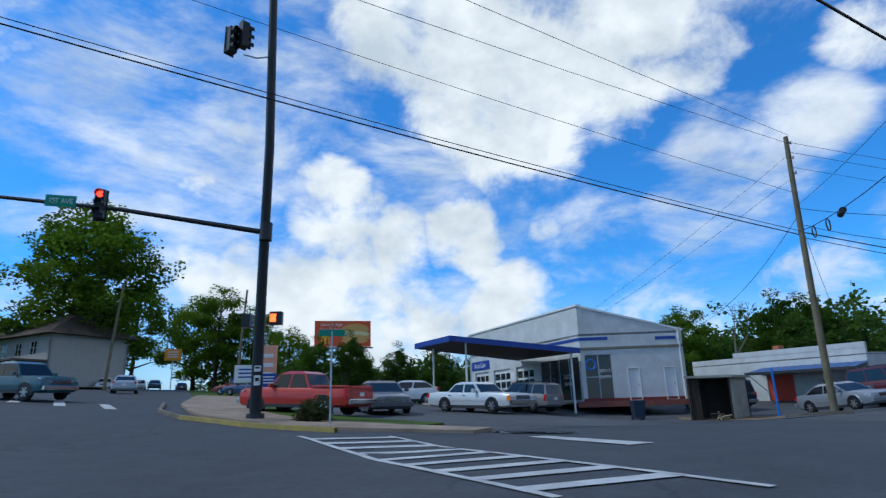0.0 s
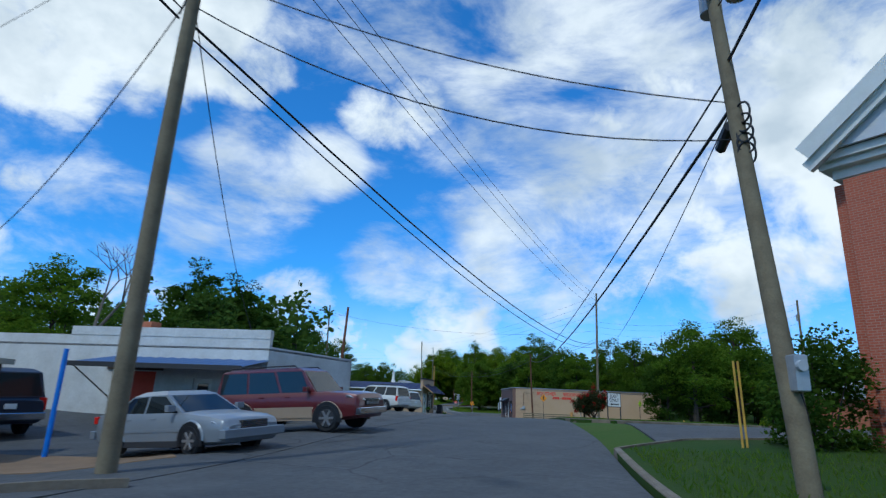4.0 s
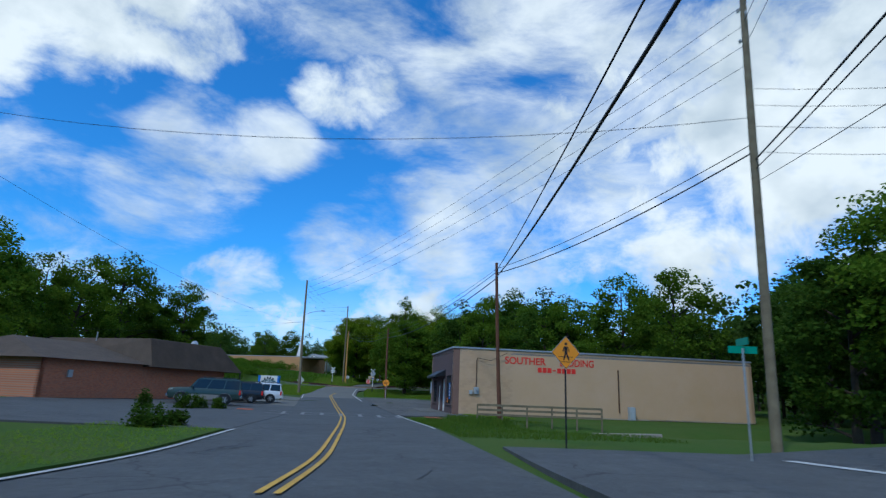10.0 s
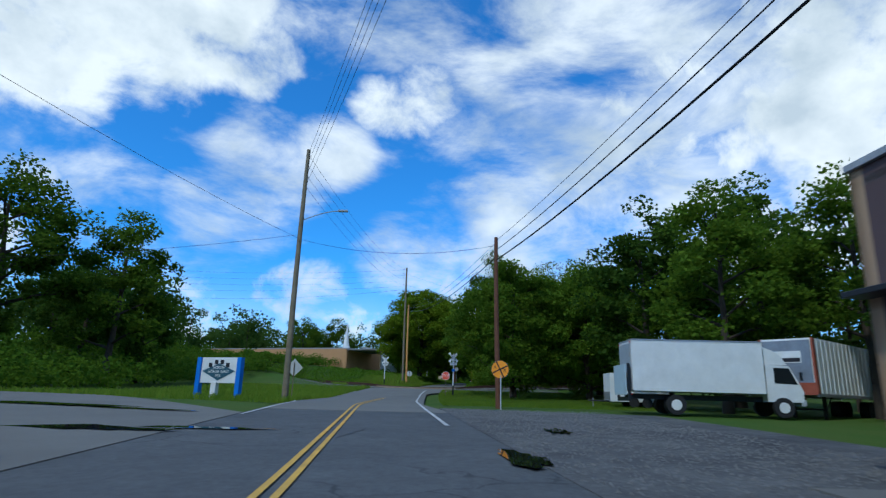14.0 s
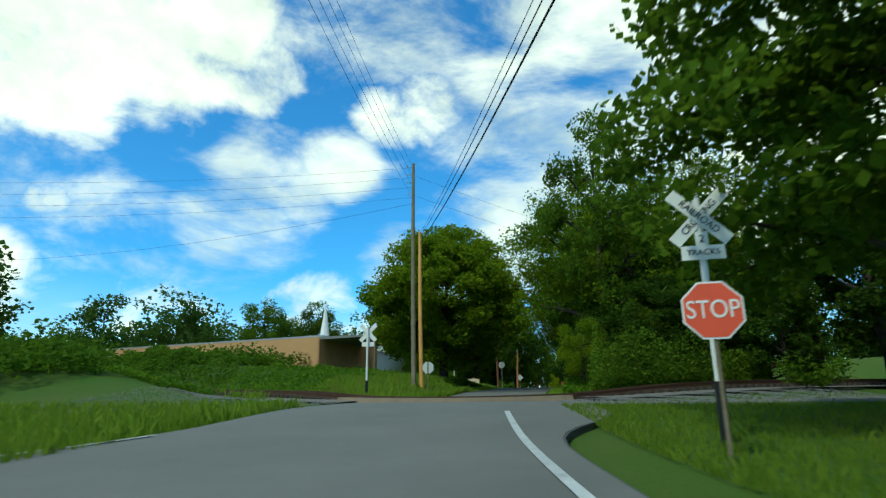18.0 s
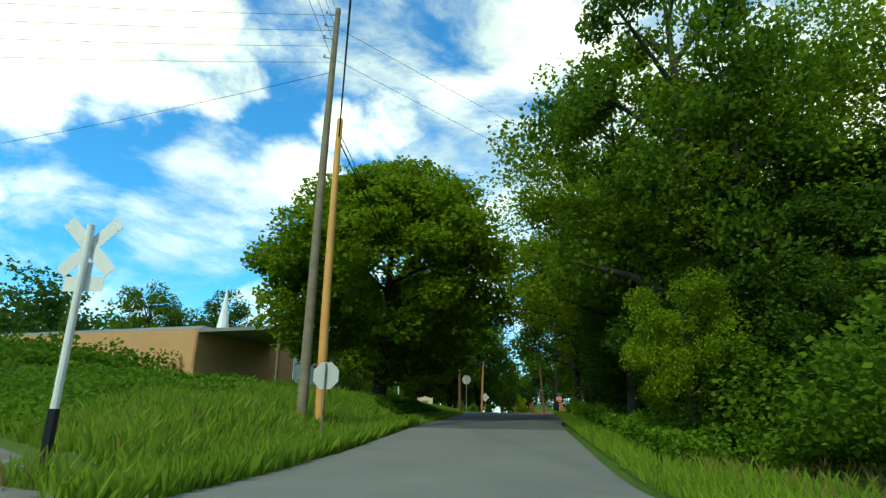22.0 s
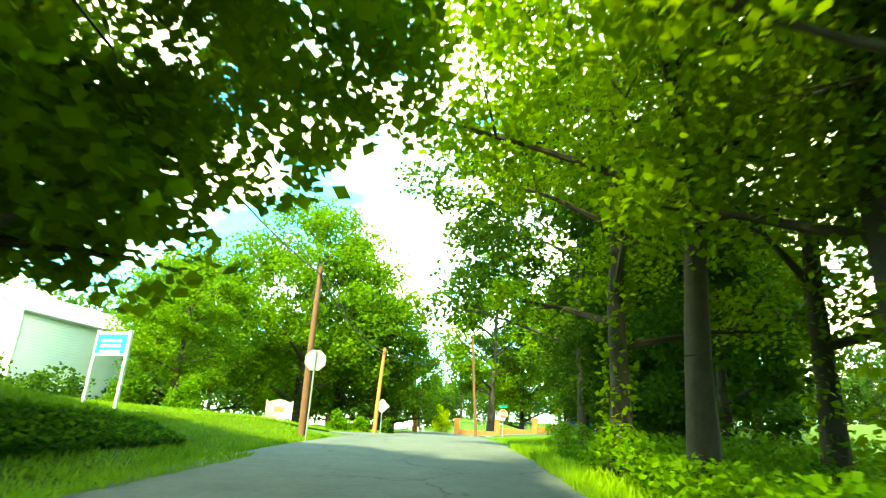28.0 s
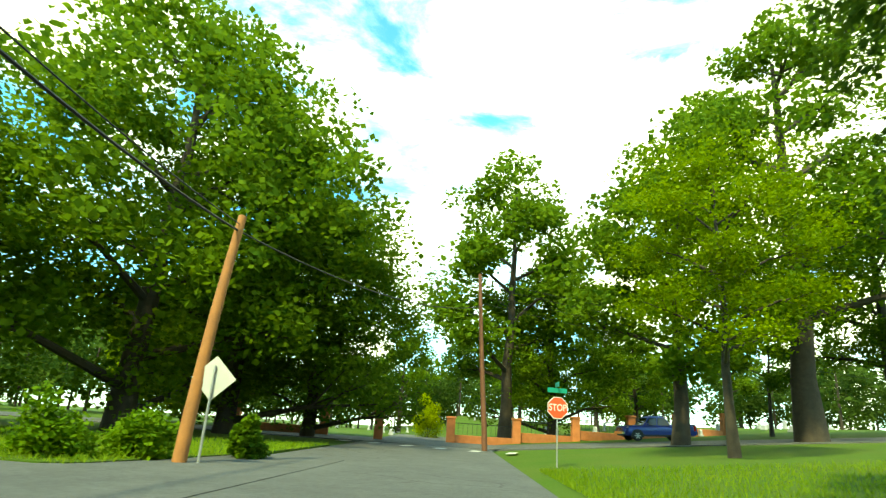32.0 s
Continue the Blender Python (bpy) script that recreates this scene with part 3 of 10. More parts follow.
def sheet(left, right, across, step, dz):
    """A surface between two plan lines, laid on the ground."""
    n = max(2, int(max(sum(math.dist(p[i], p[i + 1]) for i in range(len(p) - 1)) for p in (left, right)) / step))

    def even(line):
        a = np.array(line, float)
        d = np.concatenate([[0], np.cumsum(np.hypot(*np.diff(a, axis=0).T))])
        q = np.linspace(0, d[-1], n + 1)
        return np.stack([np.interp(q, d, a[:, 0]), np.interp(q, d, a[:, 1])], 1)

    a, b = even(left), even(right)
    u = np.linspace(0, 1, across + 1)[None, :, None]
    g = a[:, None, :] * (1 - u) + b[:, None, :] * u
    z = height_arr(g[..., 0].ravel(), g[..., 1].ravel()) + dz
    me = Mesh()
    w = across + 1
    me.v = [(float(x), float(y), float(h)) for (x, y), h in zip(g.reshape(-1, 2), z)]
    me.f = [(i * w + j, (i + 1) * w + j, (i + 1) * w + j + 1, i * w + j + 1) for i in range(n) for j in range(across)]
    v = me.v
    f = me.f[0]
    cr = (Vector(v[f[1]]) - Vector(v[f[0]])).cross(Vector(v[f[2]]) - Vector(v[f[0]]))
    if cr.z < 0:
        me.f = [q[::-1] for q in me.f]
    if across > 1:
        # the sheet's edge goes down into the ground
        rim = [j for j in range(w)] + [i * w + across for i in range(1, n + 1)] + [n * w + j for j in range(across - 1, -1, -1)] + [i * w for i in range(n - 1, 0, -1)]
        k0 = len(me.v)
        me.v += [(v[k][0], v[k][1], v[k][2] - 0.3) for k in rim]
        m = len(rim)
        me.f += [(rim[k], rim[(k + 1) % m], k0 + (k + 1) % m, k0 + k) for k in range(m)]
    return me


def side_line(s0, s1, lat, step=1.0):
    n = max(1, int(abs(s1 - s0) / step))
    out = []
    for k in range(n + 1):
        s = s0 + (s1 - s0) * k / n
        i = min(len(ROAD) - 1, max(0, int(round(s))))
        p = ROAD[i, :2] + ROAD_N[i] * (lat(s) if callable(lat) else lat) + ROAD_T[i] * (s - i)
        out.append((float(p[0]), float(p[1])))
    return out


def build_ground():
    xs = np.concatenate([[-2600, -1200, -600, -300, -180, -120, -90], np.arange(-70, 300, 2.0), [320, 360, 420, 600, 1000, 2600]])
    ys = np.concatenate([[-2600, -1200, -600, -300, -150, -80], np.arange(-50, 260, 2.0), [280, 320, 400, 600, 1200, 2600]])
    gx, gy = np.meshgrid(xs, ys)
    z = height_arr(gx.ravel(), gy.ravel())
    s, lat, _, _ = road_coords(gx.ravel(), gy.ravel())
    on_road = smooth(-3.6, -2.4, lat) * (1 - smooth(5.4, 6.4, lat))
    z = z - 0.05 - 0.12 * on_road
    me = Mesh()
    me.v = [(float(a), float(b), float(c)) for a, b, c in zip(gx.ravel(), gy.ravel(), z)]
    w = len(xs)
    me.f = [(i * w + j, i * w + j + 1, (i + 1) * w + j + 1, (i + 1) * w + j) for i in range(len(ys) - 1) for j in range(w - 1)]
    ob = part("ground", me, M_GRASS, smooth=True)
    return tagged(ob, "green mown grass over gently rolling ground", "ground", kind="structure")


build_ground()


def surface(name, left, right, across, step, dz, mat, label, category):
    return tagged(part(name, sheet(left, right, across, step, dz), mat, smooth=True), label, category, kind="structure")

# ---- roads, kerbs and markings ----
def left_edge(s):
    """The asphalt's left edge: it flares before the crossing and narrows at the bank."""
    return 5.4 + 3.2 * float(smooth(178, 192, s) * (1 - smooth(196, 208, s))) - 0.8 * float(smooth(226, 234, s) * (1 - smooth(254, 262, s)))


def right_edge(s):
    return -2.5 + 0.75 * float(smooth(172, 182, s) * (1 - smooth(204, 209, s))) - 1.3 * float(smooth(206, 211, s) * (1 - smooth(217, 224, s))) + 0.5 * float(smooth(222, 228, s) * (1 - smooth(246, 256, s)))


def build_roads():
    surface("road", side_line(30, 343, left_edge), side_line(30, 343, right_edge), 6, 1.0, 0.0, M_ASPHALT, "worn grey asphalt side street with patched cracks", "road")
    # high street and its junction
    hs_l = [(-20, -60), (-24, -10), (-34, 28), (-62, 90), (-130, 220)]
    hs_r = [(30, -60), (9.5, 6), (-8.5, 21.0), (-38, 90), (-104, 220)]
    surface("high_street", hs_l, hs_r, 26, 2.0, 0.004, M_ASPHALT_DARK, "wide grey asphalt high street at a junction", "road")
    surface("junction", side_line(10, 36, -2.6), [(-8.5, 20.5), (-3.5, 18.4), (0.5, 18.4), (6, 21.2), (13.0, 24.8)], 12, 1.0, 0.008, M_ASPHALT_DARK, "asphalt mouth of the side street at the junction", "road")
    # garage forecourt
    surface("forecourt", [(-7.5, 24), (0, 17.5), (10, 22), (20, 27.0), (32, 33.5), (46, 41)], [(-9, 60), (2, 56), (12, 50), (24, 48), (32, 46), (46, 46)], 20, 1.5, 0.012, M_ASPHALT,
            "cracked asphalt forecourt with damp patches", "forecourt")
    # lots and drives
    surface("salon_lot", side_line(58, 97, 5.35), side_line(60, 92, lambda s: 20 + (s - 60) * -0.12), 10, 1.5, 0.016, M_GRAVEL, "loose grey gravel parking lot", "parking lot")
    surface("brick_lot", side_line(118, 152, 5.35), side_line(114, 158, 22), 10, 1.5, 0.016, M_ASPHALT, "worn asphalt parking lot", "parking lot")
    surface("mix_drive", side_line(150, 169, 5.35), [(92, 118), (98, 126), (106, 124), (112, 121)], 10, 1.5, 0.02, M_ASPHALT_OLD, "pale asphalt drive with puddles", "driveway")
    surface("warehouse_apron", side_line(139, 176, -2.4), side_line(141, 174, lambda s: -8.6 if s < 158 else -12.5), 8, 1.0, 0.016, M_GRAVEL, "dark gravel apron with wet patches", "parking lot")
    surface("side_road", [(70.5, 50.4), (79, 46.8), (98, 40), (150, 30), (230, 22)], [(79.5, 57.5), (84, 51.8), (100, 46.4), (150, 38), (230, 30)], 6, 1.5, 0.01, M_ASPHALT, "narrow grey asphalt lane", "road")
    surface("church_exit", [(30.5, 22.5), (40, 17), (60, 6), (90, -6)], [(44.5, 29.5), (52, 24.5), (70, 15), (100, 3)], 8, 1.5, 0.012, M_ASPHALT, "grey asphalt exit drive", "driveway")
    surface("church_lot", [(52, 24.2), (60, 19), (80, 10)], [(72, 33), (90, 30), (110, 22)], 8, 1.5, 0.02, M_ASPHALT, "striped asphalt parking lot", "parking lot")
    # road past the railway is older and paler
    surface("old_road", side_line(172, 243, lambda s: left_edge(s) - 0.04), side_line(172, 243, lambda s: right_edge(s) + 0.04), 6, 1.0, 0.008, M_ASPHALT_OLD, "faded pale asphalt over the crossing", "road")
    surface("cross_road", [(252, 150), (243, 172), (236, 186), (226, 206), (205, 240)], [(258, 152), (250, 175), (243, 190), (233, 210), (212, 244)], 5, 1.5, 0.012, M_ASPHALT, "grey asphalt cross street", "road")
    surface("drive_left", [(206.0, 167.2), (204.6, 169.9), (205.0, 174), (203, 181), (196, 196), (188, 210)], [(220.4, 174.4), (219.2, 176.9), (212.2, 174.6), (210.6, 178.2), (208.2, 184.5), (200, 199), (192, 213)], 8, 1.5, 0.012, M_ASPHALT, "asphalt side drive", "driveway")

    surface("corner_lawn", LAWN_A, LAWN_B, 10, 1.2, 0.03, M_GRASS, "mown green lawn beside the drive", "lawn")
    surface("tree_lawn", LAWN_C, LAWN_D, 8, 1.2, 0.03, M_GRASS, "mown green lawn under the trees", "lawn")


LAWN_A, LAWN_B = [(190, 166.4), (190, 174), (188, 182), (182, 195)], [(204.5, 170.1), (205.0, 174.0), (203.0, 181.0), (196, 196)]
LAWN_C, LAWN_D = [(219.4, 177.0), (212.3, 174.8), (210.7, 178.3), (208.3, 184.6)], [(228, 181.5), (223, 184), (218, 189), (214, 195)]
build_roads()


def mark(name, line_l, line_r, mat, label, dz=0.026):
    return surface(name, line_l, line_r, 1, 0.8, dz, mat, label, "road marking")


def build_marks():
    for s0, s1 in ((93.5, 95.3), (104, 196)):
        for o in (1.52, 1.76):
            mark("yellow_line", side_line(s0, s1, o + 0.05), side_line(s0, s1, o - 0.05), M_YELLOW_LINE, "worn double yellow centre line")
    mark("edge_line", side_line(95, 118, lambda s: 5.25), side_line(95, 118, lambda s: 5.13), M_WHITE_LINE, "worn white edge line")
    mark("edge_line", side_line(168, 206, lambda s: left_edge(s) - 0.18), side_line(168, 206, lambda s: left_edge(s) - 0.30), M_WHITE_LINE, "worn white edge line")
    mark("edge_line", side_line(122, 139, -2.3), side_line(122, 139, -2.42), M_WHITE_LINE, "worn white edge line")
    mark("edge_line", side_line(165, 211, lambda s: -1.55 + 0.43 * float(smooth(176, 190, s))), side_line(165, 211, lambda s: -1.69 + 0.43 * float(smooth(176, 190, s))), M_WHITE_LINE, "worn white edge line")
    # zebra crossing at the junction
    a, b = (-3.9, 15.6), (0.9, 6.6)
    c, d = (-1.6, 15.7), (3.2, 6.6)

    def mixp(p, q, u):
        return (p[0] + (q[0] - p[0]) * u, p[1] + (q[1] - p[1]) * u)
    for p, q in ((a, b), (c, d)):
        nx, ny = (q[1] - p[1]), -(q[0] - p[0])
        ln = math.hypot(nx, ny)
        nx, ny = nx / ln * 0.14, ny / ln * 0.14
        mark("crossing_line", [p, q], [(p[0] + nx, p[1] + ny), (q[0] + nx, q[1] + ny)], M_WHITE_LINE, "worn white crossing edge line")
    for k in range(9):
        u = 0.05 + k * 0.105
        p, q = mixp(a, b, u + 0.03), mixp(c, d, u - 0.03)
        p2, q2 = mixp(a, b, u + 0.065), mixp(c, d, u + 0.005)
        mark("crossing_bar", [p, q], [p2, q2], M_WHITE_LINE, "worn white crossing bar")
    mark("stop_line", [(1.9, 15.6), (3.3, 11.8)], [(2.4, 15.8), (3.9, 12.1)], M_WHITE_LINE, "white stop line")
    mark("stop_line", [(82.6, 50.6), (80.4, 47.6)], [(83.0, 50.3), (80.8, 47.3)], M_WHITE_LINE, "white stop line")
    for k in range(5):
        p = (-24 + k * 2.6, 27.5 - k * 0.9)
        mark("crossing_bar", [p, (p[0] - 2.2, p[1] + 3.4)], [(p[0] + 0.5, p[1]), (p[0] - 1.7, p[1] + 3.4)], M_WHITE_LINE, "worn white crossing bar")
    for k in range(6):
        p = (233 + 0.35 * k, 185.5 - 2.0 * k)
        mark("crossing_bar", [p, (p[0] + 1.6, p[1] + 0.5)], [(p[0] + 0.2, p[1] - 0.5), (p[0] + 1.8, p[1])], M_WHITE_LINE, "worn white crossing bar")
    # crossing beside the store, with red textured pads at both kerbs
    e, f, g, h = (94.4, 72.6), (88.9, 80.3), (96.6, 74.7), (91.1, 82.6)
    for p, q in ((e, f), (g, h)):
        mark("crossing_line", [p, q], [(p[0] + 0.13, p[1] + 0.14), (q[0] + 0.13, q[1] + 0.14)], M_WHITE_FADED, "faded white crossing edge line")
    for k in range(7):
        u = 0.06 + 0.135 * k
        p, q = mixp(e, f, u), mixp(g, h, u)
        p2, q2 = mixp(e, f, u + 0.028), mixp(g, h, u + 0.028)
        mark("crossing_bar", [p, q], [p2, q2], M_WHITE_FADED, "faded white crossing bar")
    for x, y in ((96.3, 72.6), (89.6, 82.6)):
        mark("tactile_pad", [(x, y), (x + 1.3, y + 1.4)], [(x + 0.75, y - 0.75), (x + 2.05, y + 0.65)] if y < 80 else [(x - 0.75, y + 0.75), (x + 0.55, y + 2.15)], M_TACTILE, "brick-red textured pad at the kerb", 0.035)



build_marks()


def kerb(name, line, w, h, mat, label):
    """A raised kerb with a rounded top edge along a plan line, on its right-hand side."""
    me = Mesh()
    a = np.array(line, float)
    d = np.concatenate([[0], np.cumsum(np.hypot(*np.diff(a, axis=0).T))])
    q = np.linspace(0, d[-1], max(3, int(d[-1] / 0.6)))
    p = np.stack([np.interp(q, d, a[:, 0]), np.interp(q, d, a[:, 1])], 1)
    t = np.gradient(p, axis=0)
    t /= np.linalg.norm(t, axis=1)[:, None]
    nrm = np.stack([t[:, 1], -t[:, 0]], 1)
    sec = [(0, -0.15), (0.01, h * 0.8), (0.05, h), (w, h), (w, -0.15)]
    z = height_arr(p[:, 0], p[:, 1])
    for k in range(len(p)):
        for o, up in sec:
            me.v.append((p[k, 0] + nrm[k, 0] * o, p[k, 1] + nrm[k, 1] * o, z[k] + up))
    for k in range(len(p) - 1):
        for j in range(4):
            i = k * 5 + j
            me.f.append((i, i + 5, i + 6, i + 1))
    me.f.append((0, 1, 2, 3, 4))
    return tagged(part(name, me, mat), label, "kerb", kind="structure")


K1 = side_line(32, 52, -2.55) + [(31.5, 22.2), (34.5, 19.6), (40, 16.6)]
K2 = [(60, 18.2), (55, 23.6), (50.4, 27.9), (47.2, 29.8), (45.8, 30.7), (45.5, 31.8), (46.6, 33.4)] + side_line(76, 94, -2.7) + [(66.0, 45.3), (67.6, 45.0), (72, 44.2), (80, 42.2), (96, 36.8)]
kerb("kerb", K1, 0.16, 0.15, M_KERB, "stained concrete kerb with a wet gutter")
kerb("kerb", K2, 0.16, 0.15, M_KERB, "worn concrete kerb round the corner lawn")
ISL = [(-13.5, 29), (-11.0, 23.2), (-9.0, 20.4), (-6.2, 18.3), (-3.2, 16.9), (-1.2, 16.3), (0.4, 16.4)]
kerb("kerb", ISL[:3], 0.16, 0.14, M_KERB, "concrete kerb of the corner")
kerb("kerb", ISL[2:5], 0.16, 0.14, M_YELLOW_KERB, "kerb with worn yellow paint")
kerb("kerb", [(14.8, 26.2), (17.2, 25.3)], 0.15, 0.12, M_KERB, "broken concrete parking kerb")
surface("lawn_church", K1, side_line(30, 50, -13) + [(44, 12), (48, 8), (54, 2)], 10, 1.5, 0.10, M_LAWN, "mown green lawn", "lawn")
surface("lawn_corner", K2[4:16] + K2[16:], [(55, 26), (60, 29), (66, 32), (72, 34.2), (90, 34)], 10, 1.5, 0.11, M_LAWN, "mown green corner lawn", "lawn")
surface("pavement", [(-18, 44), (-12.8, 29), (-10.0, 23.4), (-8.2, 20.7), (-5.8, 18.8), (-2.8, 17.3), (0.6, 16.7)], [(-14.5, 45), (-9.5, 29), (-7.6, 25), (-6.0, 22.6), (-3.6, 20.4), (-1.2, 18.8), (1.2, 17.8)], 5, 1.0, 0.10, M_PAVE,
        "cracked concrete pavement with grass in it", "pavement")
surface("verge", [(-9.3, 28.5), (-7.4, 24.8), (-5.8, 22.4), (-3.4, 20.2), (-0.8, 18.6)], [(-7.6, 29), (-5.6, 25), (-4.0, 23.0), (-2.4, 21.4), (-0.2, 19.6)], 3, 1.0, 0.11, M_GRASS, "thin strip of dry grass", "verge")
surface("dirt_strip", [(13.2, 33.6), (16.2, 31.6), (19.5, 28.6)], [(14.0, 36.0), (17.2, 34.2), (20.6, 31.2)], 3, 0.8, 0.03, M_DIRT, "strip of bare reddish dirt and pine straw", "dirt")
surface("grass_island", side_line(101, 118, 5.5), side_line(102, 116, lambda s: 9.5), 4, 1.0, 0.03, M_GRASS, "strip of rough lawn between two lots", "lawn")
surface("warehouse_path", [(106.0, 80.6), (110.4, 85.2)], [(107.6, 79.4), (111.6, 83.8)], 2, 0.8, 0.05, M_ASPHALT_OLD, "worn grey doorstep slab", "pavement")


def puddle(x, y, rx, ry, rz, label):
    me = Mesh()
    rng = random.Random(int(x * 7 + y))
    n = 26
    pts = []
    for k in range(n):
        a = 2 * math.pi * k / n
        r = 1 + 0.22 * math.sin(3 * a + rng.random() * 3) + rng.uniform(-0.12, 0.12)
        px, py = rx * r * math.cos(a), ry * r * math.sin(a)
        c, s = math.cos(rz), math.sin(rz)
        pts.append((x + px * c - py * s, y + px * s + py * c))
    z = max(H(*p) for p in pts[::4]) * 0.3 + H(x, y) * 0.7 + 0.02
    me.add([(p[0], p[1], H(*p) * 0.5 + z * 0.5 + 0.012) for p in pts], [tuple(range(n))])
    tagged(part("puddle", me, M_WATER), label, "puddle", kind="structure")


puddle(2.0, 17.0, 1.3, 0.35, -0.3, "dark rain puddle by the forecourt")
puddle(106.2, 106.9, 3.2, 0.8, -0.75, "muddy rain puddle on the drive")
puddle(108.6, 104.6, 2.0, 0.45, -0.75, "shallow rain puddle on the drive")
puddle(105.2, 98.9, 1.9, 0.7, -0.75, "muddy rain puddle at the drive's edge")
puddle(107.6, 98.0, 1.8, 0.35, -0.75, "narrow rain puddle at the drive's edge")
puddle(109.8, 89.6, 1.3, 0.4, 0.8, "wet patch on the gravel")
puddle(116.0, 92.6, 1.6, 0.35, 0.7, "wet patch on the gravel")


# ---- poles and cables ----
def crossarm_pole(name, base, top, r, mat, label, arms=(), transformers=0, group="utility poles"):
    ob = thing(name, base, label, "utility pole", group)
    d = Vector(top) - Vector(base)
    me = Mesh()
    n = 9
    bend = d.cross(Vector((0.3, 0.8, 0))).normalized()
    me.pipe([d * (k / n) + bend * 0.05 * math.sin(3.1 * k / n) - Vector((0, 0, 0.4 if k == 0 else 0)) for k in range(n + 1)], r, 12, r * 0.66)
    part("shaft", me, mat, ob, smooth=True)
    for u, w, rz in arms:
        m = Mesh()
        c = d * u
        ca = Vector((math.cos(rz), math.sin(rz), 0)) * w
        m.tube(c - ca * 0.15, c + ca * 0.85, 0.025, 0.022, 6)
        part("insulator_arm", m, M_GREY_PAINT, ob)
        i = Mesh()
        e = c + ca * 0.85
        for q in range(3):
            i.tube(e + Vector((0, 0, 0.05 * q)), e + Vector((0, 0, 0.05 * q + 0.035)), 0.055, 0.045, 8)
        part("insulator", i, M_GREY_PAINT, ob)
    for k in range(transformers):
        m = Mesh()
        a = 0.4 + 2.3 * k
        o = Vector((math.cos(a), math.sin(a), 0)) * 0.42
        c = d * 0.84 + o + Vector((0, 0, 0.35 * (k % 2)))
        m.tube(c, c + Vector((0, 0, 0.75)), 0.22, 0.22, 16)
        m.tube(c + Vector((0, 0, 0.75)), c + Vector((0, 0, 0.82)), 0.24, 0.16, 16)
        m.tube(c + Vector((0, 0, 0.82)), c + Vector((0, 0, 1.02)), 0.04, 0.03, 8)
        m.tube(c + Vector((0, 0, 0.4)), d * 0.87, 0.03, 0.03, 6)
        part("transformer", m, M_STEEL, ob, "grey transformer can", smooth=True)
    return ob


P = {}


def pole(key, x, y, top, r, mat, label, arms=(), transformers=0, dz=0.0):
    b = Vector(on_ground(x, y, dz))
    P[key] = (b, Vector(top))
    return crossarm_pole("utility_pole", b, top, r, mat, label, arms, transformers)


pole("p1", 17.5, 26.9, (17.4, 26.3, 13.9), 0.17, M_POLE, "grey-brown wooden utility pole at the forecourt edge", [(0.98, 0.5, 0.6), (0.92, 0.5, 0.6), (0.86, 0.5, 0.6)])
pole("p2", 23.6, 17.8, (24.3, 18.7, 11.7), 0.17, M_POLE, "leaning wooden utility pole with transformer cans and a meter box", [(0.97, 0.6, 2.4), (0.93, 0.6, 2.4)], 3)
pole("p3", 86.6, 51.1, (86.4, 50.75, 17.9), 0.18, M_POLE, "tall wooden utility pole on the grass verge", [(0.98, 0.5, 0.6), (0.94, 0.5, 3.4), (0.9, 0.5, 0.6)])
pole("p5", 99.1, 68.7, (97.85, 68.4, 11.2), 0.15, M_POLE_RED, "dark brown wooden utility pole by the fence", [])
pole("p4", 119.9, 112.4, (121.6, 114.8, 17.9), 0.19, M_POLE, "tall wooden utility pole with a street light arm", [(0.98, 0.6, 0.8), (0.93, 0.6, 0.8), (0.88, 0.6, 0.8), (0.83, 0.6, 0.8)])
pole("p6", 126.8, 102.5, (126.9, 102.8, 10.95), 0.16, M_POLE_RED, "reddish brown utility pole behind a warning sign", [])
pole("p7", 164.7, 148.2, (166.5, 150.2, 22.35), 0.19, M_POLE, "tall grey wooden utility pole on the bank", [(0.98, 0.6, 2.5), (0.94, 0.6, 2.5), (0.9, 0.6, 2.5), (0.84, 0.5, 2.5)])
pole("p8", 165.4, 148.1, (166.1, 149.0, 15.95), 0.18, M_POLE_NEW, "pale new wooden utility pole, orange at its foot")
pole("p9", 144.6, 204.2, (146.0, 206.9, 20.5), 0.18, M_POLE, "leaning far utility pole with a crossarm", [(0.97, 0.9, 0.2)])
pole("p10", 197.5, 165.5, (197.8, 165.85, 12.0), 0.16, M_POLE_RED, "leaning brown utility pole on the lawn")
pole("p11", 214.9, 174.8, (215.6, 175.0, 11.2), 0.17, material("orange_brown_pole_wood", (0.36, 0.15, 0.05), 0.9, 0.35, 1.0, 30, 0.3, second=(0.2, 0.09, 0.04)), "leaning orange-brown utility pole")
pole("p12", 237.1, 177.8, (237.6, 178.9, 15.7), 0.17, M_POLE_RED, "brown utility pole at the cross street", [(0.97, 0.7, 2.2), (0.92, 0.7, 2.2)])
pole("p13", 96.0, 28.5, (94.0, 28.2, 16.2), 0.17, M_POLE, "wooden utility pole with a transformer beside the parking lot", [(0.97, 0.6, 0.3)], 1)
pole("p14", 70.0, 87.0, (68.2, 85.3, 16.3), 0.15, M_POLE, "wooden utility pole behind the salon")
pole("p15", 50.3, 60.4, (51.4, 61.2, 11.4), 0.17, M_POLE_RED, "brown utility pole beside the gravel lot")
pole("p16", -40, 71, (-39.2, 71.2, 17.5), 0.2, M_POLE, "far wooden utility pole with a crossarm", [(0.95, 1.4, 0.5), (0.95, 1.4, 3.64)])
pole("p17", -21.0, 61.2, (-20.6, 61.5, 14.2), 0.16, M_POLE, "far wooden utility pole beside the high street")


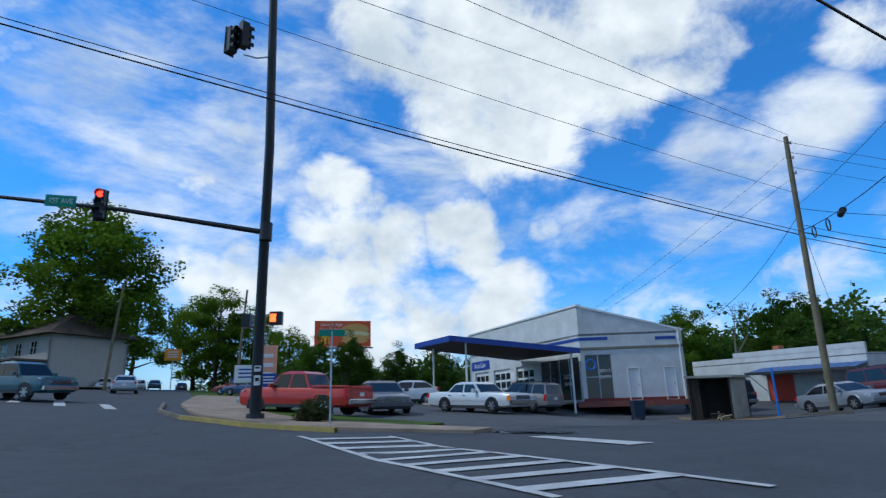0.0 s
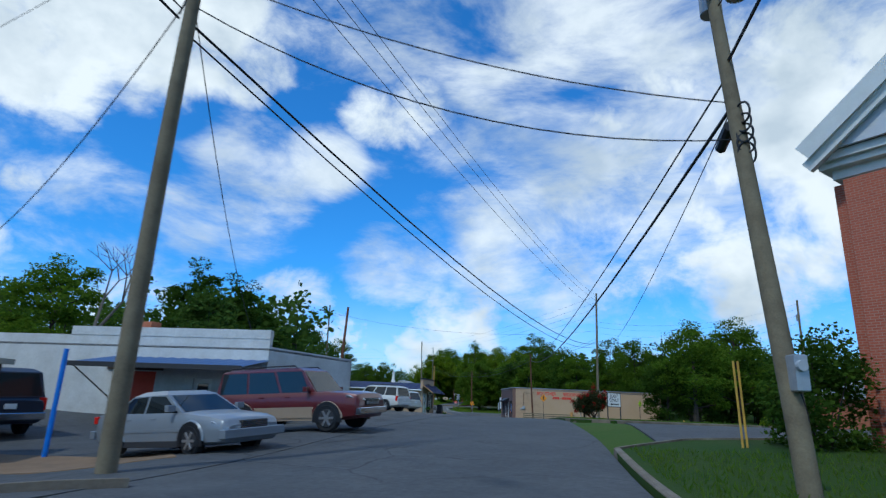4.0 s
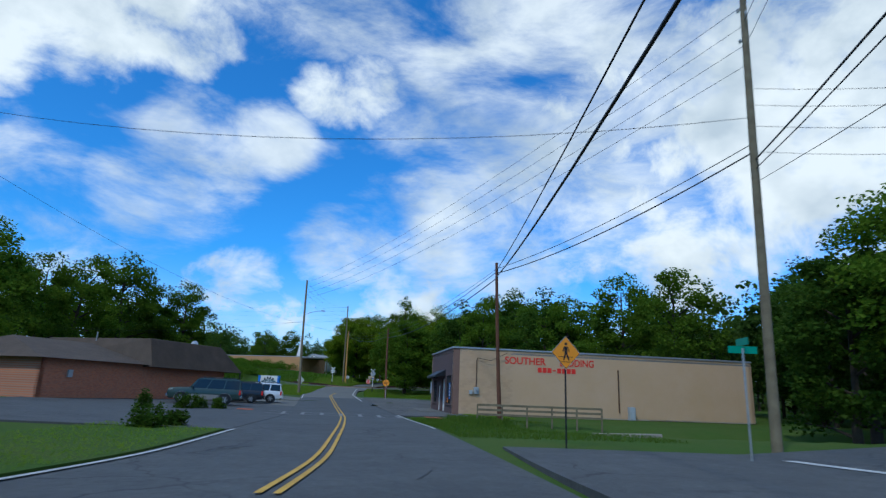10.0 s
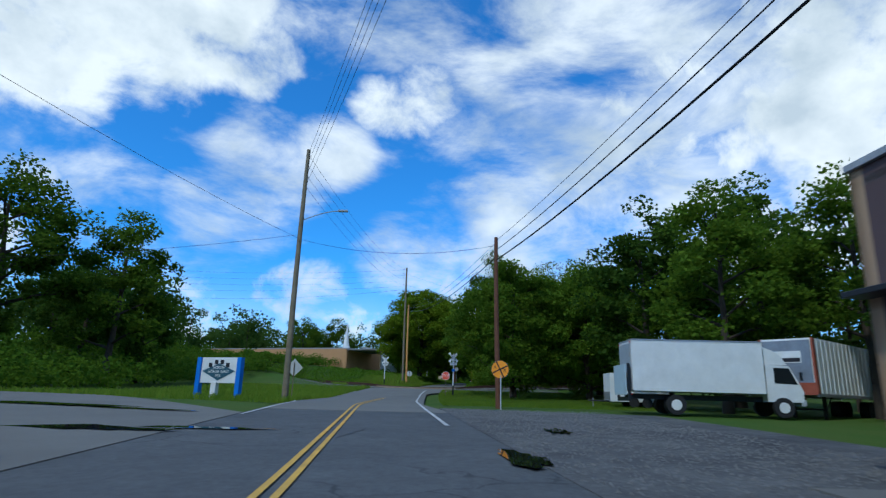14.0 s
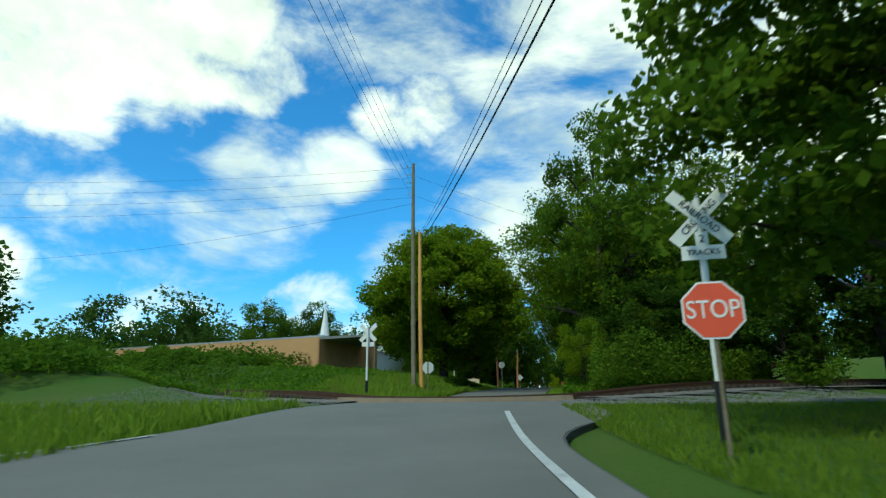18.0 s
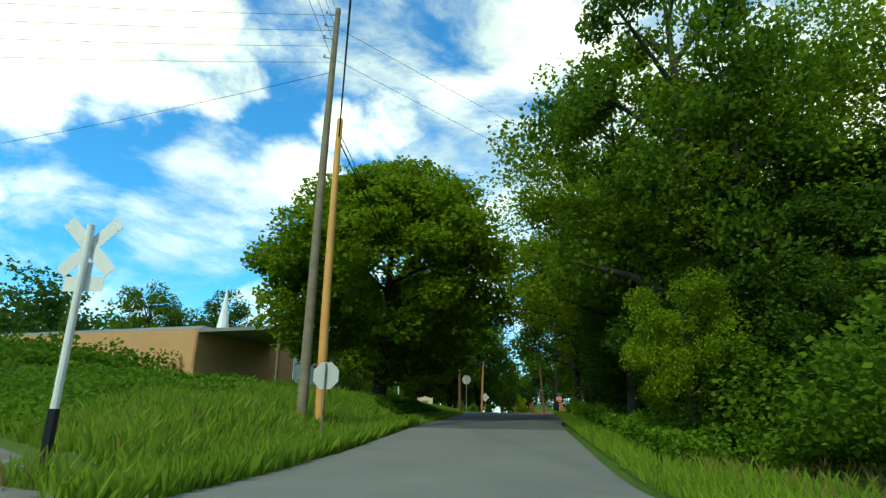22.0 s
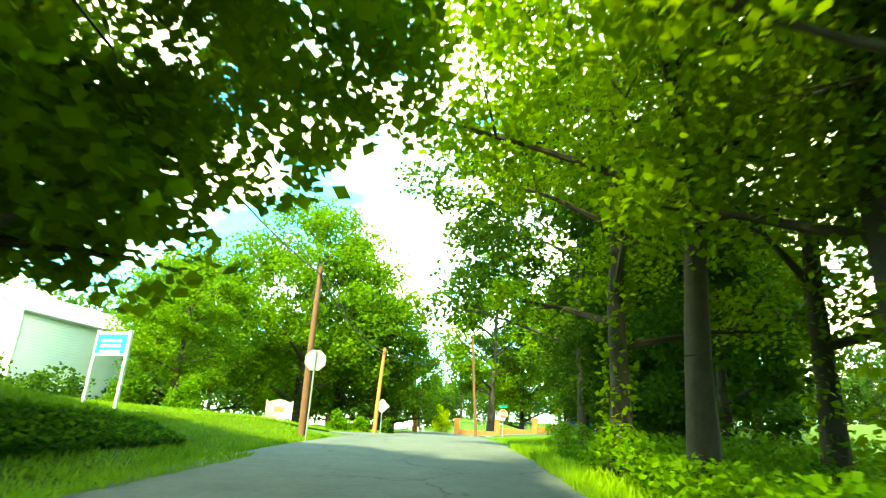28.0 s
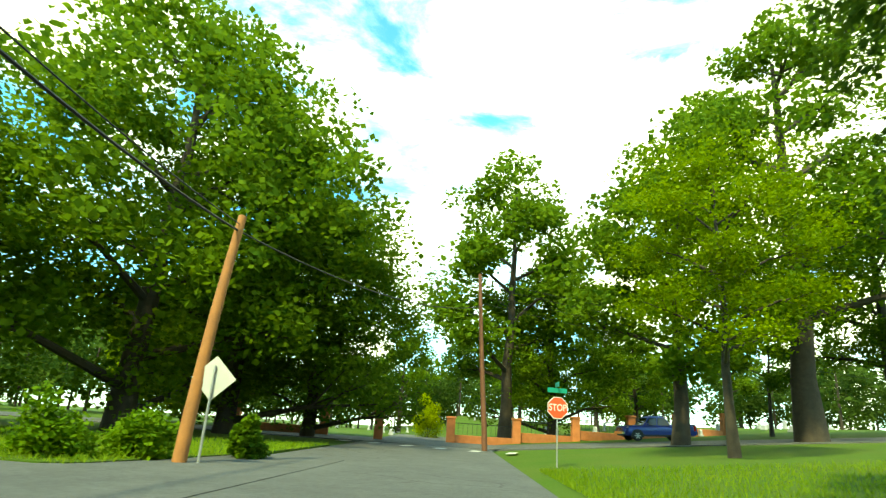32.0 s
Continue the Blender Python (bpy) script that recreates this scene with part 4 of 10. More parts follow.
def cable(a, b, sag, r=0.014, name="cable", n=14):
    a, b = Vector(a), Vector(b)
    pts = [a.lerp(b, k / n) - Vector((0, 0, sag * 4 * (k / n) * (1 - k / n))) for k in range(n + 1)]
    tagged(part(name, Mesh().pipe(pts, r, 5), M_WIRE), "black overhead cable strung between poles", "cable", "overhead cables")


def at(key, u, off=(0, 0, 0)):
    b, t = P[key]
    return b.lerp(t, u) + Vector(off)


for a_, b_, sag_, r_ in (((17.1, 26.3, 8.8), (-17.4, 11.6, 12.6), 0.3, 0.026), ((17.1, 26.2, 8.95), (-17.4, 11.6, 12.8), 0.3, 0.016), ((17.2, 26.2, 10.9), (-17.4, 11.6, 15.5), 0.3, 0.010),
                         ((17.3, 26.0, 13.4), (-35.7, -5.4, 13.1), 0.5, 0.010), ((17.3, 25.9, 13.8), (-27.7, -5.4, 12.1), 0.4, 0.010)):
    cable(a_, b_, sag_, r_)
for u in (0.98, 0.94, 0.88):
    cable(at("p1", u), at("p3", u), 1.2, 0.011)
cable(at("p1", 0.63), at("p3", 0.60), 1.9, 0.03)
cable(at("p1", 0.61), at("p3", 0.58), 2.1, 0.02)
cable(at("p1", 0.72), at("p2", 0.62), 0.5, 0.014)
cable(at("p1", 0.66), at("p2", 0.55), 0.9, 0.014)
cable(at("p2", 0.70), (-3.5, 3.2, 8.6), 0.35, 0.03)
cable(at("p2", 0.82), (-1.0, 0.0, 10.4), 0.3, 0.014)
cable(at("p2", 0.62), at("p5", 0.91), 1.9, 0.038)
cable(at("p2", 0.68), at("p5", 0.95), 1.5, 0.022)
cable(at("p2", 0.62), at("p3", 0.55), 1.6, 0.012)
cable(at("p1", 0.70), Vector((17.0, 39.0, 6.0)), 0.8, 0.014)
cable(at("p1", 0.93), Vector((9.0, 47.0, 6.6)), 0.4, 0.008)
cable(at("p1", 0.84), Vector((9.4, 47.5, 6.4)), 0.4, 0.008)
cable(at("p1", 0.66), Vector((26.3, 37.3, 4.4)), 0.6, 0.012)
cable(at("p3", 0.62), at("p5", 0.93), 0.5, 0.03)
cable(at("p3", 0.64), at("p5", 0.96), 0.4, 0.018)
cable(at("p5", 0.90), at("p6", 0.86), 0.9, 0.035)
cable(at("p5", 0.94), at("p6", 0.92), 0.8, 0.02)
cable(at("p5", 0.96), at("p6", 0.98), 0.7, 0.012)
cable(at("p6", 0.88), at("p8", 0.93), 1.2, 0.03)
cable(at("p6", 0.92), at("p8", 0.97), 1.1, 0.018)
cable(at("p6", 0.97), at("p8", 0.99), 1.0, 0.012)
for u in (0.98, 0.93, 0.88, 0.83):
    cable(at("p3", u), at("p4", u), 1.3, 0.010)
    cable(at("p4", u), at("p7", u), 1.3, 0.010)
    cable(at("p7", u), Vector((120, 196, 22 * u)), 1.5, 0.009)
for u in (0.94, 0.84):
    cable(at("p7", u), Vector((225, 128, 16 * u)), 1.5, 0.010)
cable(at("p8", 0.92), at("p10", 0.95), 1.6, 0.03)
cable(at("p8", 0.95), at("p10", 0.98), 1.4, 0.018)
cable(at("p10", 0.94), at("p11", 0.93), 0.7, 0.035)
cable(at("p10", 0.97), at("p11", 0.96), 0.6, 0.018)
cable(at("p11", 0.93), at("p12", 0.80), 0.8, 0.025)
for u in (0.97, 0.93, 0.88, 0.82):
    cable(at("p12", u), Vector((262, 150, 13.5 * u)), 0.6, 0.012)
    cable(at("p13", u), at("p3", u - 0.2), 1.4, 0.009)
cable(at("p14", 0.93), at("p3", 0.7), 1.6, 0.012)
cable(at("p14", 0.9), at("p4", 0.6), 1.6, 0.010)
cable(at("p15", 0.95), at("p14", 0.93), 0.5, 0.012)
cable(at("p4", 0.6), at("p6", 0.95), 0.7, 0.012)
cable(at("p4", 0.62), Vector((95, 140, 9)), 1.0, 0.012)
cable(at("p9", 0.97), at("p7", 0.8), 1.2, 0.012)


def street_light(key, u, rz, ln):
    c = at(key, u)
    ob = thing("street_light", c, "grey street light on a curved arm", "street light")
    e = Vector((math.cos(rz), math.sin(rz), 0))
    part("arm", Mesh().pipe([e * ln * k / 6 + Vector((0, 0, 0.7 * math.sin(k / 6 * 1.5))) for k in range(7)], 0.035, 6), M_STEEL, ob)
    h = Mesh().box((0, 0, 0), (0.6, 0.22, 0.12), m=Matrix.Translation(e * (ln + 0.2) + Vector((0, 0, 0.7))) @ Matrix.Rotation(rz, 4, "Z"))
    part("lamp_head", h, M_GREY_PAINT, ob)


street_light("p4", 0.68, -0.85, 2.4)


def pole_hardware():
    ob = thing("meter_box", at("p2", 0.17), "grey electric meter box on the pole with conduit", "meter box")
    part("box", Mesh().box((-0.16, -0.14, 0.0), (0.3, 0.2, 0.55), 0.7), M_STEEL, ob)
    part("meter", Mesh().tube((-0.25, -0.2, 0.1), (-0.33, -0.27, 0.1), 0.09, 0.08, 14), M_GREY_PAINT, ob)
    part("conduit", Mesh().pipe([Vector((-0.1, -0.15, -0.3)), Vector((-0.05, -0.2, -0.7)), Vector((0.15, -0.12, -0.75)), Vector((0.1, -0.05, 0.2))], 0.025, 6), M_BLACK, ob)
    # cable coils and a splice case near the forecourt pole
    a, b = Vector((17.1, 26.3, 8.9)), Vector((11.0, 3.0, 10.9))
    cable(a, b, 1.3, 0.018)
    cable(Vector((17.2, 26.2, 10.2)), Vector((12.0, 3.0, 12.6)), 0.7, 0.010)
    for u, kind in ((0.075, 0), (0.14, 0), (0.2, 1)):
        q = a.lerp(b, u) - Vector((0, 0, 1.3 * 4 * u * (1 - u)))
        if kind:
            ob = thing("splice_case", q, "black cable splice case hanging from a wire", "splice case")
            part("case", Mesh().tube((-0.12, -0.26, -0.1), (0.12, 0.26, -0.14), 0.13, 0.13, 10), M_BLACK, ob)
        else:
            ob = thing("cable_coil", q, "coil of spare black cable hanging from a wire", "cable coil")
            part("loop", Mesh().pipe([Vector((0.12 * math.sin(w), 0.05 * math.sin(w), -0.28 + 0.26 * math.cos(w))) for w in [k * math.pi / 8 for k in range(17)]], 0.03, 6), M_BLACK, ob)
    c = at("p2", 0.6)
    ob = thing("cable_coil", c, "tangle of black cable and splice cases on the pole", "cable coil")
    for k in range(5):
        part("loop", Mesh().pipe([Vector((0.06 * math.sin(a + k) - 0.17, 0.13 * math.sin(a) - 0.14, -0.1 - 0.2 * k + 0.2 * math.cos(a))) for a in [j * math.pi / 8 for j in range(17)]], 0.022, 5), M_BLACK, ob)
    part("splice_case", Mesh().tube((0.35, 0.2, -0.05), (0.95, 0.55, -0.2), 0.12, 0.11, 10), M_BLACK, ob)


pole_hardware()


# ---- signs ----
def sign_post(me, h, r=0.03):
    return me.tube((0, 0, -0.25), (0, 0, h), r, r, 8)


def octagon(r):
    return [(r * math.cos(math.pi / 8 + k * math.pi / 4), r * math.sin(math.pi / 8 + k * math.pi / 4)) for k in range(8)]


def sign_matrix(rz, z):
    """x across the sign face, y up, z out of the face; the face looks along angle rz."""
    f = Vector((math.cos(rz), math.sin(rz), 0))
    x = Vector((0, 0, 1)).cross(f)
    return Matrix(((x.x, 0, f.x, 0), (x.y, 0, f.y, 0), (0, 1, f.z, z), (0, 0, 0, 1)))


def stop_sign(x, y, rz, h, label, lean=0.0, street=False, base_z=None):
    b = on_ground(x, y)
    ob = thing("stop_sign", (b[0], b[1], b[2] if base_z is None else base_z), label, "stop sign", "stop signs")
    part("post", sign_post(Mesh(), h + 0.35), M_POLE if lean else M_STEEL, ob)
    m = sign_matrix(rz, h) @ Matrix.Translation((0, 0, 0.04))
    pl = part("plate", Mesh().prism(octagon(0.412), m, 0.004), M_SIGN_BACK, ob, "bare grey back of the sign")
    part("border", Mesh().prism(octagon(0.412), m @ Matrix.Translation((0, 0, 0.006)), 0.003), M_WHITE, ob)
    part("face", Mesh().prism(octagon(0.385), m @ Matrix.Translation((0, 0, 0.011)), 0.003), M_STOP, ob)
    lettering("word", "STOP", 0.34, m @ Matrix.Translation((0, 0, 0.02)), M_WHITE, ob, 0.82)
    if street:
        for k, r in enumerate((rz, rz + 1.4)):
            part("street_blade", Mesh().box((0, 0, 0), (0.75, 0.17, 0.01), m=sign_matrix(r, h + 0.62 + 0.2 * k)), M_GREEN_SIGN, ob, "green street name blade")
    return ob


def diamond_sign(x, y, rz, h, side, mat, label, picture, post_mat):
    ob = thing("warning_sign", on_ground(x, y), label, "road sign", "road signs")
    part("post", sign_post(Mesh(), h + 0.3), post_mat, ob)
    m = sign_matrix(rz, h) @ Matrix.Translation((0, 0, 0.04))
    r = side / math.sqrt(2)

    def dia(q):
        return [(q, 0), (0, q), (-q, 0), (0, -q)]
    part("plate", Mesh().prism(dia(r), m, 0.004), M_SIGN_BACK, ob, "bare grey back of the sign")
    if mat:
        part("border", Mesh().prism(dia(r * 0.97), m @ Matrix.Translation((0, 0, 0.006)), 0.002), M_INK, ob)
        part("face", Mesh().prism(dia(r * 0.94), m @ Matrix.Translation((0, 0, 0.010)), 0.002), mat, ob)
    q = m @ Matrix.Translation((0, 0, 0.014))
    if picture == "walker":
        pic = Mesh()
        pic.prism([(0.05 * math.cos(a), 0.28 + 0.05 * math.sin(a)) for a in [k * math.pi / 5 for k in range(10)]], q, 0.002)
        pic.prism([(-0.07, 0.2), (0.06, 0.2), (0.05, -0.02), (-0.05, -0.02)], q, 0.002)
        pic.prism([(-0.05, -0.02), (0.01, -0.02), (-0.06, -0.24), (-0.11, -0.24)], q, 0.002)
        pic.prism([(0.0, -0.02), (0.05, -0.02), (0.13, -0.24), (0.08, -0.24)], q, 0.002)
        pic.prism([(-0.07, 0.2), (-0.04, 0.2), (-0.1, 0.02), (-0.13, 0.04)], q, 0.002)
        pic.prism([(0.06, 0.2), (0.09, 0.17), (0.13, 0.04), (0.1, 0.03)], q, 0.002)
        part("pictogram", pic, M_INK, ob, "plain black walking pictogram")
        bars = Mesh()
        for yy, w in ((-0.14, 0.26), (-0.3, 0.2)):
            bars.prism([(-w, yy), (w, yy), (w, yy + 0.016), (-w, yy + 0.016)], q, 0.002)
        part("crossing_bars", bars, M_INK, ob)
    elif picture == "bars":
        bars = Mesh()
        for k in range(5):
            bars.prism([(-0.13, 0.2 - k * 0.09), (0.13, 0.2 - k * 0.09), (0.13, 0.23 - k * 0.09), (-0.13, 0.23 - k * 0.09)], q, 0.002)
        part("writing", bars, M_INK, ob)
    return ob


HEAD = math.atan2(0.56, 0.83)      # direction of travel
BACK = HEAD + math.pi
diamond_sign(81.5, 56.35, BACK + 0.35, 3.0 - 0.35 + 0.25, 0.76, M_ORANGE, "orange diamond pedestrian crossing sign on a black post", "walker", M_BLACK)
diamond_sign(77.8, 42.0, BACK + 0.9, 2.2, 0.6, M_YSIGN, "fluorescent yellow-green diamond sign on a black post", "bars", M_BLACK)
diamond_sign(121.3, 113.8, HEAD, 1.9, 0.76, None, "bare back of a diamond road sign on a wooden post", "", M_POLE)
diamond_sign(215.2, 174.5, HEAD, 1.95, 0.76, None, "bare back of a diamond road sign on a steel post", "", M_STEEL)
stop_sign(142.6, 120.15, BACK - 0.1, 1.85, "red stop sign on a wooden post before the railway", 1.0)
stop_sign(162.9, 145.05, HEAD - 0.1, 2.0, "bare back of a stop sign on a rusty post", 1.0)
stop_sign(195.4, 163.3, HEAD, 2.9, "bare back of a tall stop sign on a steel post")
stop_sign(226.5, 169.8, BACK + 0.1, 2.0, "red stop sign with green street name blades on top", 0, True)


def crossbuck(x, y, rz, label, tracks, top_h, base_z=None):
    b = on_ground(x, y)
    ob = thing("crossbuck_sign", b, label, "railway sign", "railway signs")
    part("post", Mesh().tube((0, 0, 0.9), (0, 0, top_h + 0.35), 0.06, 0.06, 10), M_WHITE, ob)
    part("post_foot", Mesh().tube((0, 0, -0.3), (0, 0, 0.9), 0.085, 0.08, 10), M_BLACK, ob, "black painted foot")
    for k, word in ((1, "RAILROAD"), (-1, "CROSSING")):
        m = sign_matrix(rz, top_h) @ Matrix.Translation((0, 0, 0.07 + 0.012 * k)) @ Matrix.Rotation(-k * math.pi / 4, 4, "Z")
        bl = part("blade", Mesh().prism([(-0.61, -0.11), (0.61, -0.11), (0.61, 0.11), (-0.61, 0.11)], m, 0.006), M_WHITE, ob, "white blade")
        lettering("word", word, 0.17, m @ Matrix.Translation((0, 0, 0.014)), M_INK, ob, 0.95)
    m = sign_matrix(rz, top_h - 0.62) @ Matrix.Translation((0, 0, 0.08))
    part("track_plate", Mesh().prism([(-0.34, -0.12), (0.34, -0.12), (0.34, 0.12), (0.1, 0.12), (0.1, 0.36), (-0.1, 0.36), (-0.1, 0.12), (-0.34, 0.12)], m, 0.005), M_WHITE, ob)
    if tracks:
        lettering("word", "2", 0.18, m @ Matrix.Translation((0, 0.23, 0.012)), M_INK, ob)
        lettering("word", "TRACKS", 0.14, m @ Matrix.Translation((0, 0, 0.012)), M_INK, ob)
        part("notice", Mesh().prism([(-0.15, -0.12), (0.15, -0.12), (0.15, 0.12), (-0.15, 0.12)], m @ Matrix.Translation((0.03, -0.62, 0)), 0.005), M_SIGN_BLUE, ob, "small blue notice")
    return ob


crossbuck(144.4, 120.75, BACK - 0.1, "white railroad crossbuck with a two tracks plate on a black-footed post", True, 3.6)
crossbuck(155.1, 142.05, HEAD, "back of a white railroad crossbuck on a black-footed post", False, 3.45)


def rail_warning():
    ob = thing("railway_warning_sign", on_ground(126.0, 101.8), "round orange railroad warning sign on a leaning steel post", "road sign", "road signs")
    part("post", Mesh().tube((-0.45, -0.35, -0.2), (-0.05, -0.05, 2.2), 0.03, 0.03, 8), M_STEEL, ob)
    m = sign_matrix(BACK - 0.1, 2.0) @ Matrix.Translation((0, 0, 0.18))
    disc = [(math.cos(k * math.pi / 16), math.sin(k * math.pi / 16)) for k in range(32)]
    part("plate", Mesh().prism([(x * 0.47, y * 0.47) for x, y in disc], m, 0.005), M_SIGN_BACK, ob)
    part("rim", Mesh().prism([(x * 0.465, y * 0.465) for x, y in disc], m @ Matrix.Translation((0, 0, 0.007)), 0.002), M_INK, ob)
    part("face", Mesh().prism([(x * 0.45, y * 0.45) for x, y in disc], m @ Matrix.Translation((0, 0, 0.011)), 0.002), M_ORANGE, ob)
    q = m @ Matrix.Translation((0, 0, 0.016))
    for a in (0.45, 0.45 + math.pi / 2):
        part("cross_bar", Mesh().prism([(-0.44, -0.035), (0.44, -0.035), (0.44, 0.035), (-0.44, 0.035)], q @ Matrix.Rotation(a, 4, "Z"), 0.002 + 0.001 * a), M_INK, ob)
    for x, y in ((-0.26, 0.1), (0.26, -0.06)):
        lettering("letter", "R", 0.24, q @ Matrix.Translation((x, y, 0.004)), M_INK, ob)


rail_warning()


def exit_sign():
    ob = thing("exit_sign", on_ground(47.95, 31.65, 0.1), "white exit only sign with a black arrow on two posts", "sign", rz=0.0)
    rz = BACK + 0.32
    m = sign_matrix(rz, 0)
    for x in (-0.42, 0.42):
        part("post", Mesh().box((0, 0, 0), (0.05, 0.05, 1.75), m=m @ Matrix.Translation((x, 0.75, 0)) @ Matrix.Rotation(math.pi / 2, 4, "X")), M_TRIM, ob, "dark metal post")
    part("frame", Mesh().box((0, 0, 0), (0.9, 0.86, 0.03), m=m @ Matrix.Translation((0, 1.22, 0.03))), M_TRIM, ob)
    part("panel", Mesh().box((0, 0, 0), (0.82, 0.78, 0.012), m=m @ Matrix.Translation((0, 1.22, 0.048))), M_WHITE, ob)
    q = m @ Matrix.Translation((0, 1.22, 0.058))
    lettering("word", "EXIT", 0.28, q @ Matrix.Translation((0, 0.22, 0)), M_INK, ob, 0.9)
    lettering("word", "ONLY", 0.28, q @ Matrix.Translation((0, -0.02, 0)), M_INK, ob, 0.85)
    part("arrow", Mesh().prism([(-0.3, -0.25), (-0.14, -0.17), (-0.14, -0.225), (0.3, -0.225), (0.3, -0.275), (-0.14, -0.275), (-0.14, -0.33)], q, 0.004), M_INK, ob)


exit_sign()


def plant_sign():
    """White board between two blue posts."""
    a, b = Vector((117.6, 118.2)), Vector((118.6, 115.3))
    c = (a + b) / 2
    z = H(c.x, c.y)
    ob = thing("company_sign", (c.x, c.y, z), "white sign board with a dark diamond between two bright blue posts", "sign")
    m = face_frame(b - c, a - c)
    m = face_frame(a - c, b - c)
    L = (b - a).length
    for x in (0.0, L):
        part("post", Mesh().box((0, 0, 0), (0.32, 2.5, 0.32), m=m @ Matrix.Translation((x, 1.1, 0))), M_SIGN_BLUE, ob, "bright blue post")
    part("stand", Mesh().box((0, 0, 0), (0.4, 1.0, 0.3), m=m @ Matrix.Translation((L * 0.42, 0.4, 0))), M_WHITE, ob)
    part("board", Mesh().box((0, 0, 0), (L - 0.36, 1.5, 0.16), m=m @ Matrix.Translation((L / 2, 1.6, 0))), M_WHITE, ob)
    q = m @ Matrix.Translation((L / 2, 1.55, 0.09))
    part("diamond", Mesh().prism([(-1.25, 0), (0, -0.55), (1.25, 0), (0, 0.45)], q, 0.01), material("dark_teal_paint", (0.03, 0.09, 0.13), 0.6, 0.1), ob)
    arc = Mesh()
    for k in range(4):
        x = -0.66 + 0.44 * k
        y = 0.55 - 0.09 * abs(k - 1.5) ** 2
        arc.prism([(x - 0.13, y - 0.13), (x + 0.13, y - 0.13), (x + 0.13, y + 0.13), (x - 0.13, y + 0.13)], q, 0.012)
    part("emblem_bars", arc, M_INK, ob)
    for t, y, sx in (("NORTH", 0.2, 1), ("GEORGIA  READY", -0.03, 0.85), ("MIX", -0.28, 1)):
        lettering("word", t, 0.24, q @ Matrix.Translation((0, y, 0.016)), M_WHITE, ob, sx)


plant_sign()


def street_name_post(x, y, rz, h, label):
    ob = thing("street_name_sign", on_ground(x, y), label, "street sign", "street name signs")
    part("post", Mesh().tube((0, 0, -0.2), (0, 0, h), 0.03, 0.03, 8), M_STEEL, ob)
    for k in range(2):
        part("blade", Mesh().box((0, 0, 0), (0.8, 0.2, 0.012), m=sign_matrix(rz + 1.5 * k, h - 0.05 + 0.22 * k)), M_GREEN_SIGN, ob)


street_name_post(81.8, 51.2, BACK, 3.0, "green street name sign on a steel post")
street_name_post(-3.6, 17.9, -1.3, 2.9, "green street name sign on a thin green post")


# ---- traffic signal at the junction ----
def traffic_signal(at_, rz, label, lit):
    ob = thing("traffic_light", at_, label, "traffic light", "traffic lights", rz)
    part("housing", Mesh().box((0, 0, 0), (0.32, 0.26, 1.05)), M_BLACK, ob)
    part("backplate", Mesh().box((0, 0.14, 0), (0.40, 0.02, 1.15)), M_BLACK, ob)
    for k in range(3):
        z = 0.34 - 0.34 * k
        hood = Mesh()
        n = 12
        for j in range(n):
            a0, a1 = math.pi * (-0.2 + 1.4 * j / n), math.pi * (-0.2 + 1.4 * (j + 1) / n)
            p0, p1 = Vector((0.14 * math.cos(a0), -0.13, z + 0.14 * math.sin(a0))), Vector((0.14 * math.cos(a1), -0.13, z + 0.14 * math.sin(a1)))
            hood.quad(p0, p1, p1 + Vector((0, -0.2, 0)), p0 + Vector((0, -0.2, 0)))
        part("visor", hood, M_BLACK, ob)
        part("lens", Mesh().tube((0, -0.128, z), (0, -0.15, z), 0.12, 0.11, 16), M_RED_GLOW if lit and k == 0 else M_TRIM, ob, "lit red lens" if lit and k == 0 else "")
    return ob


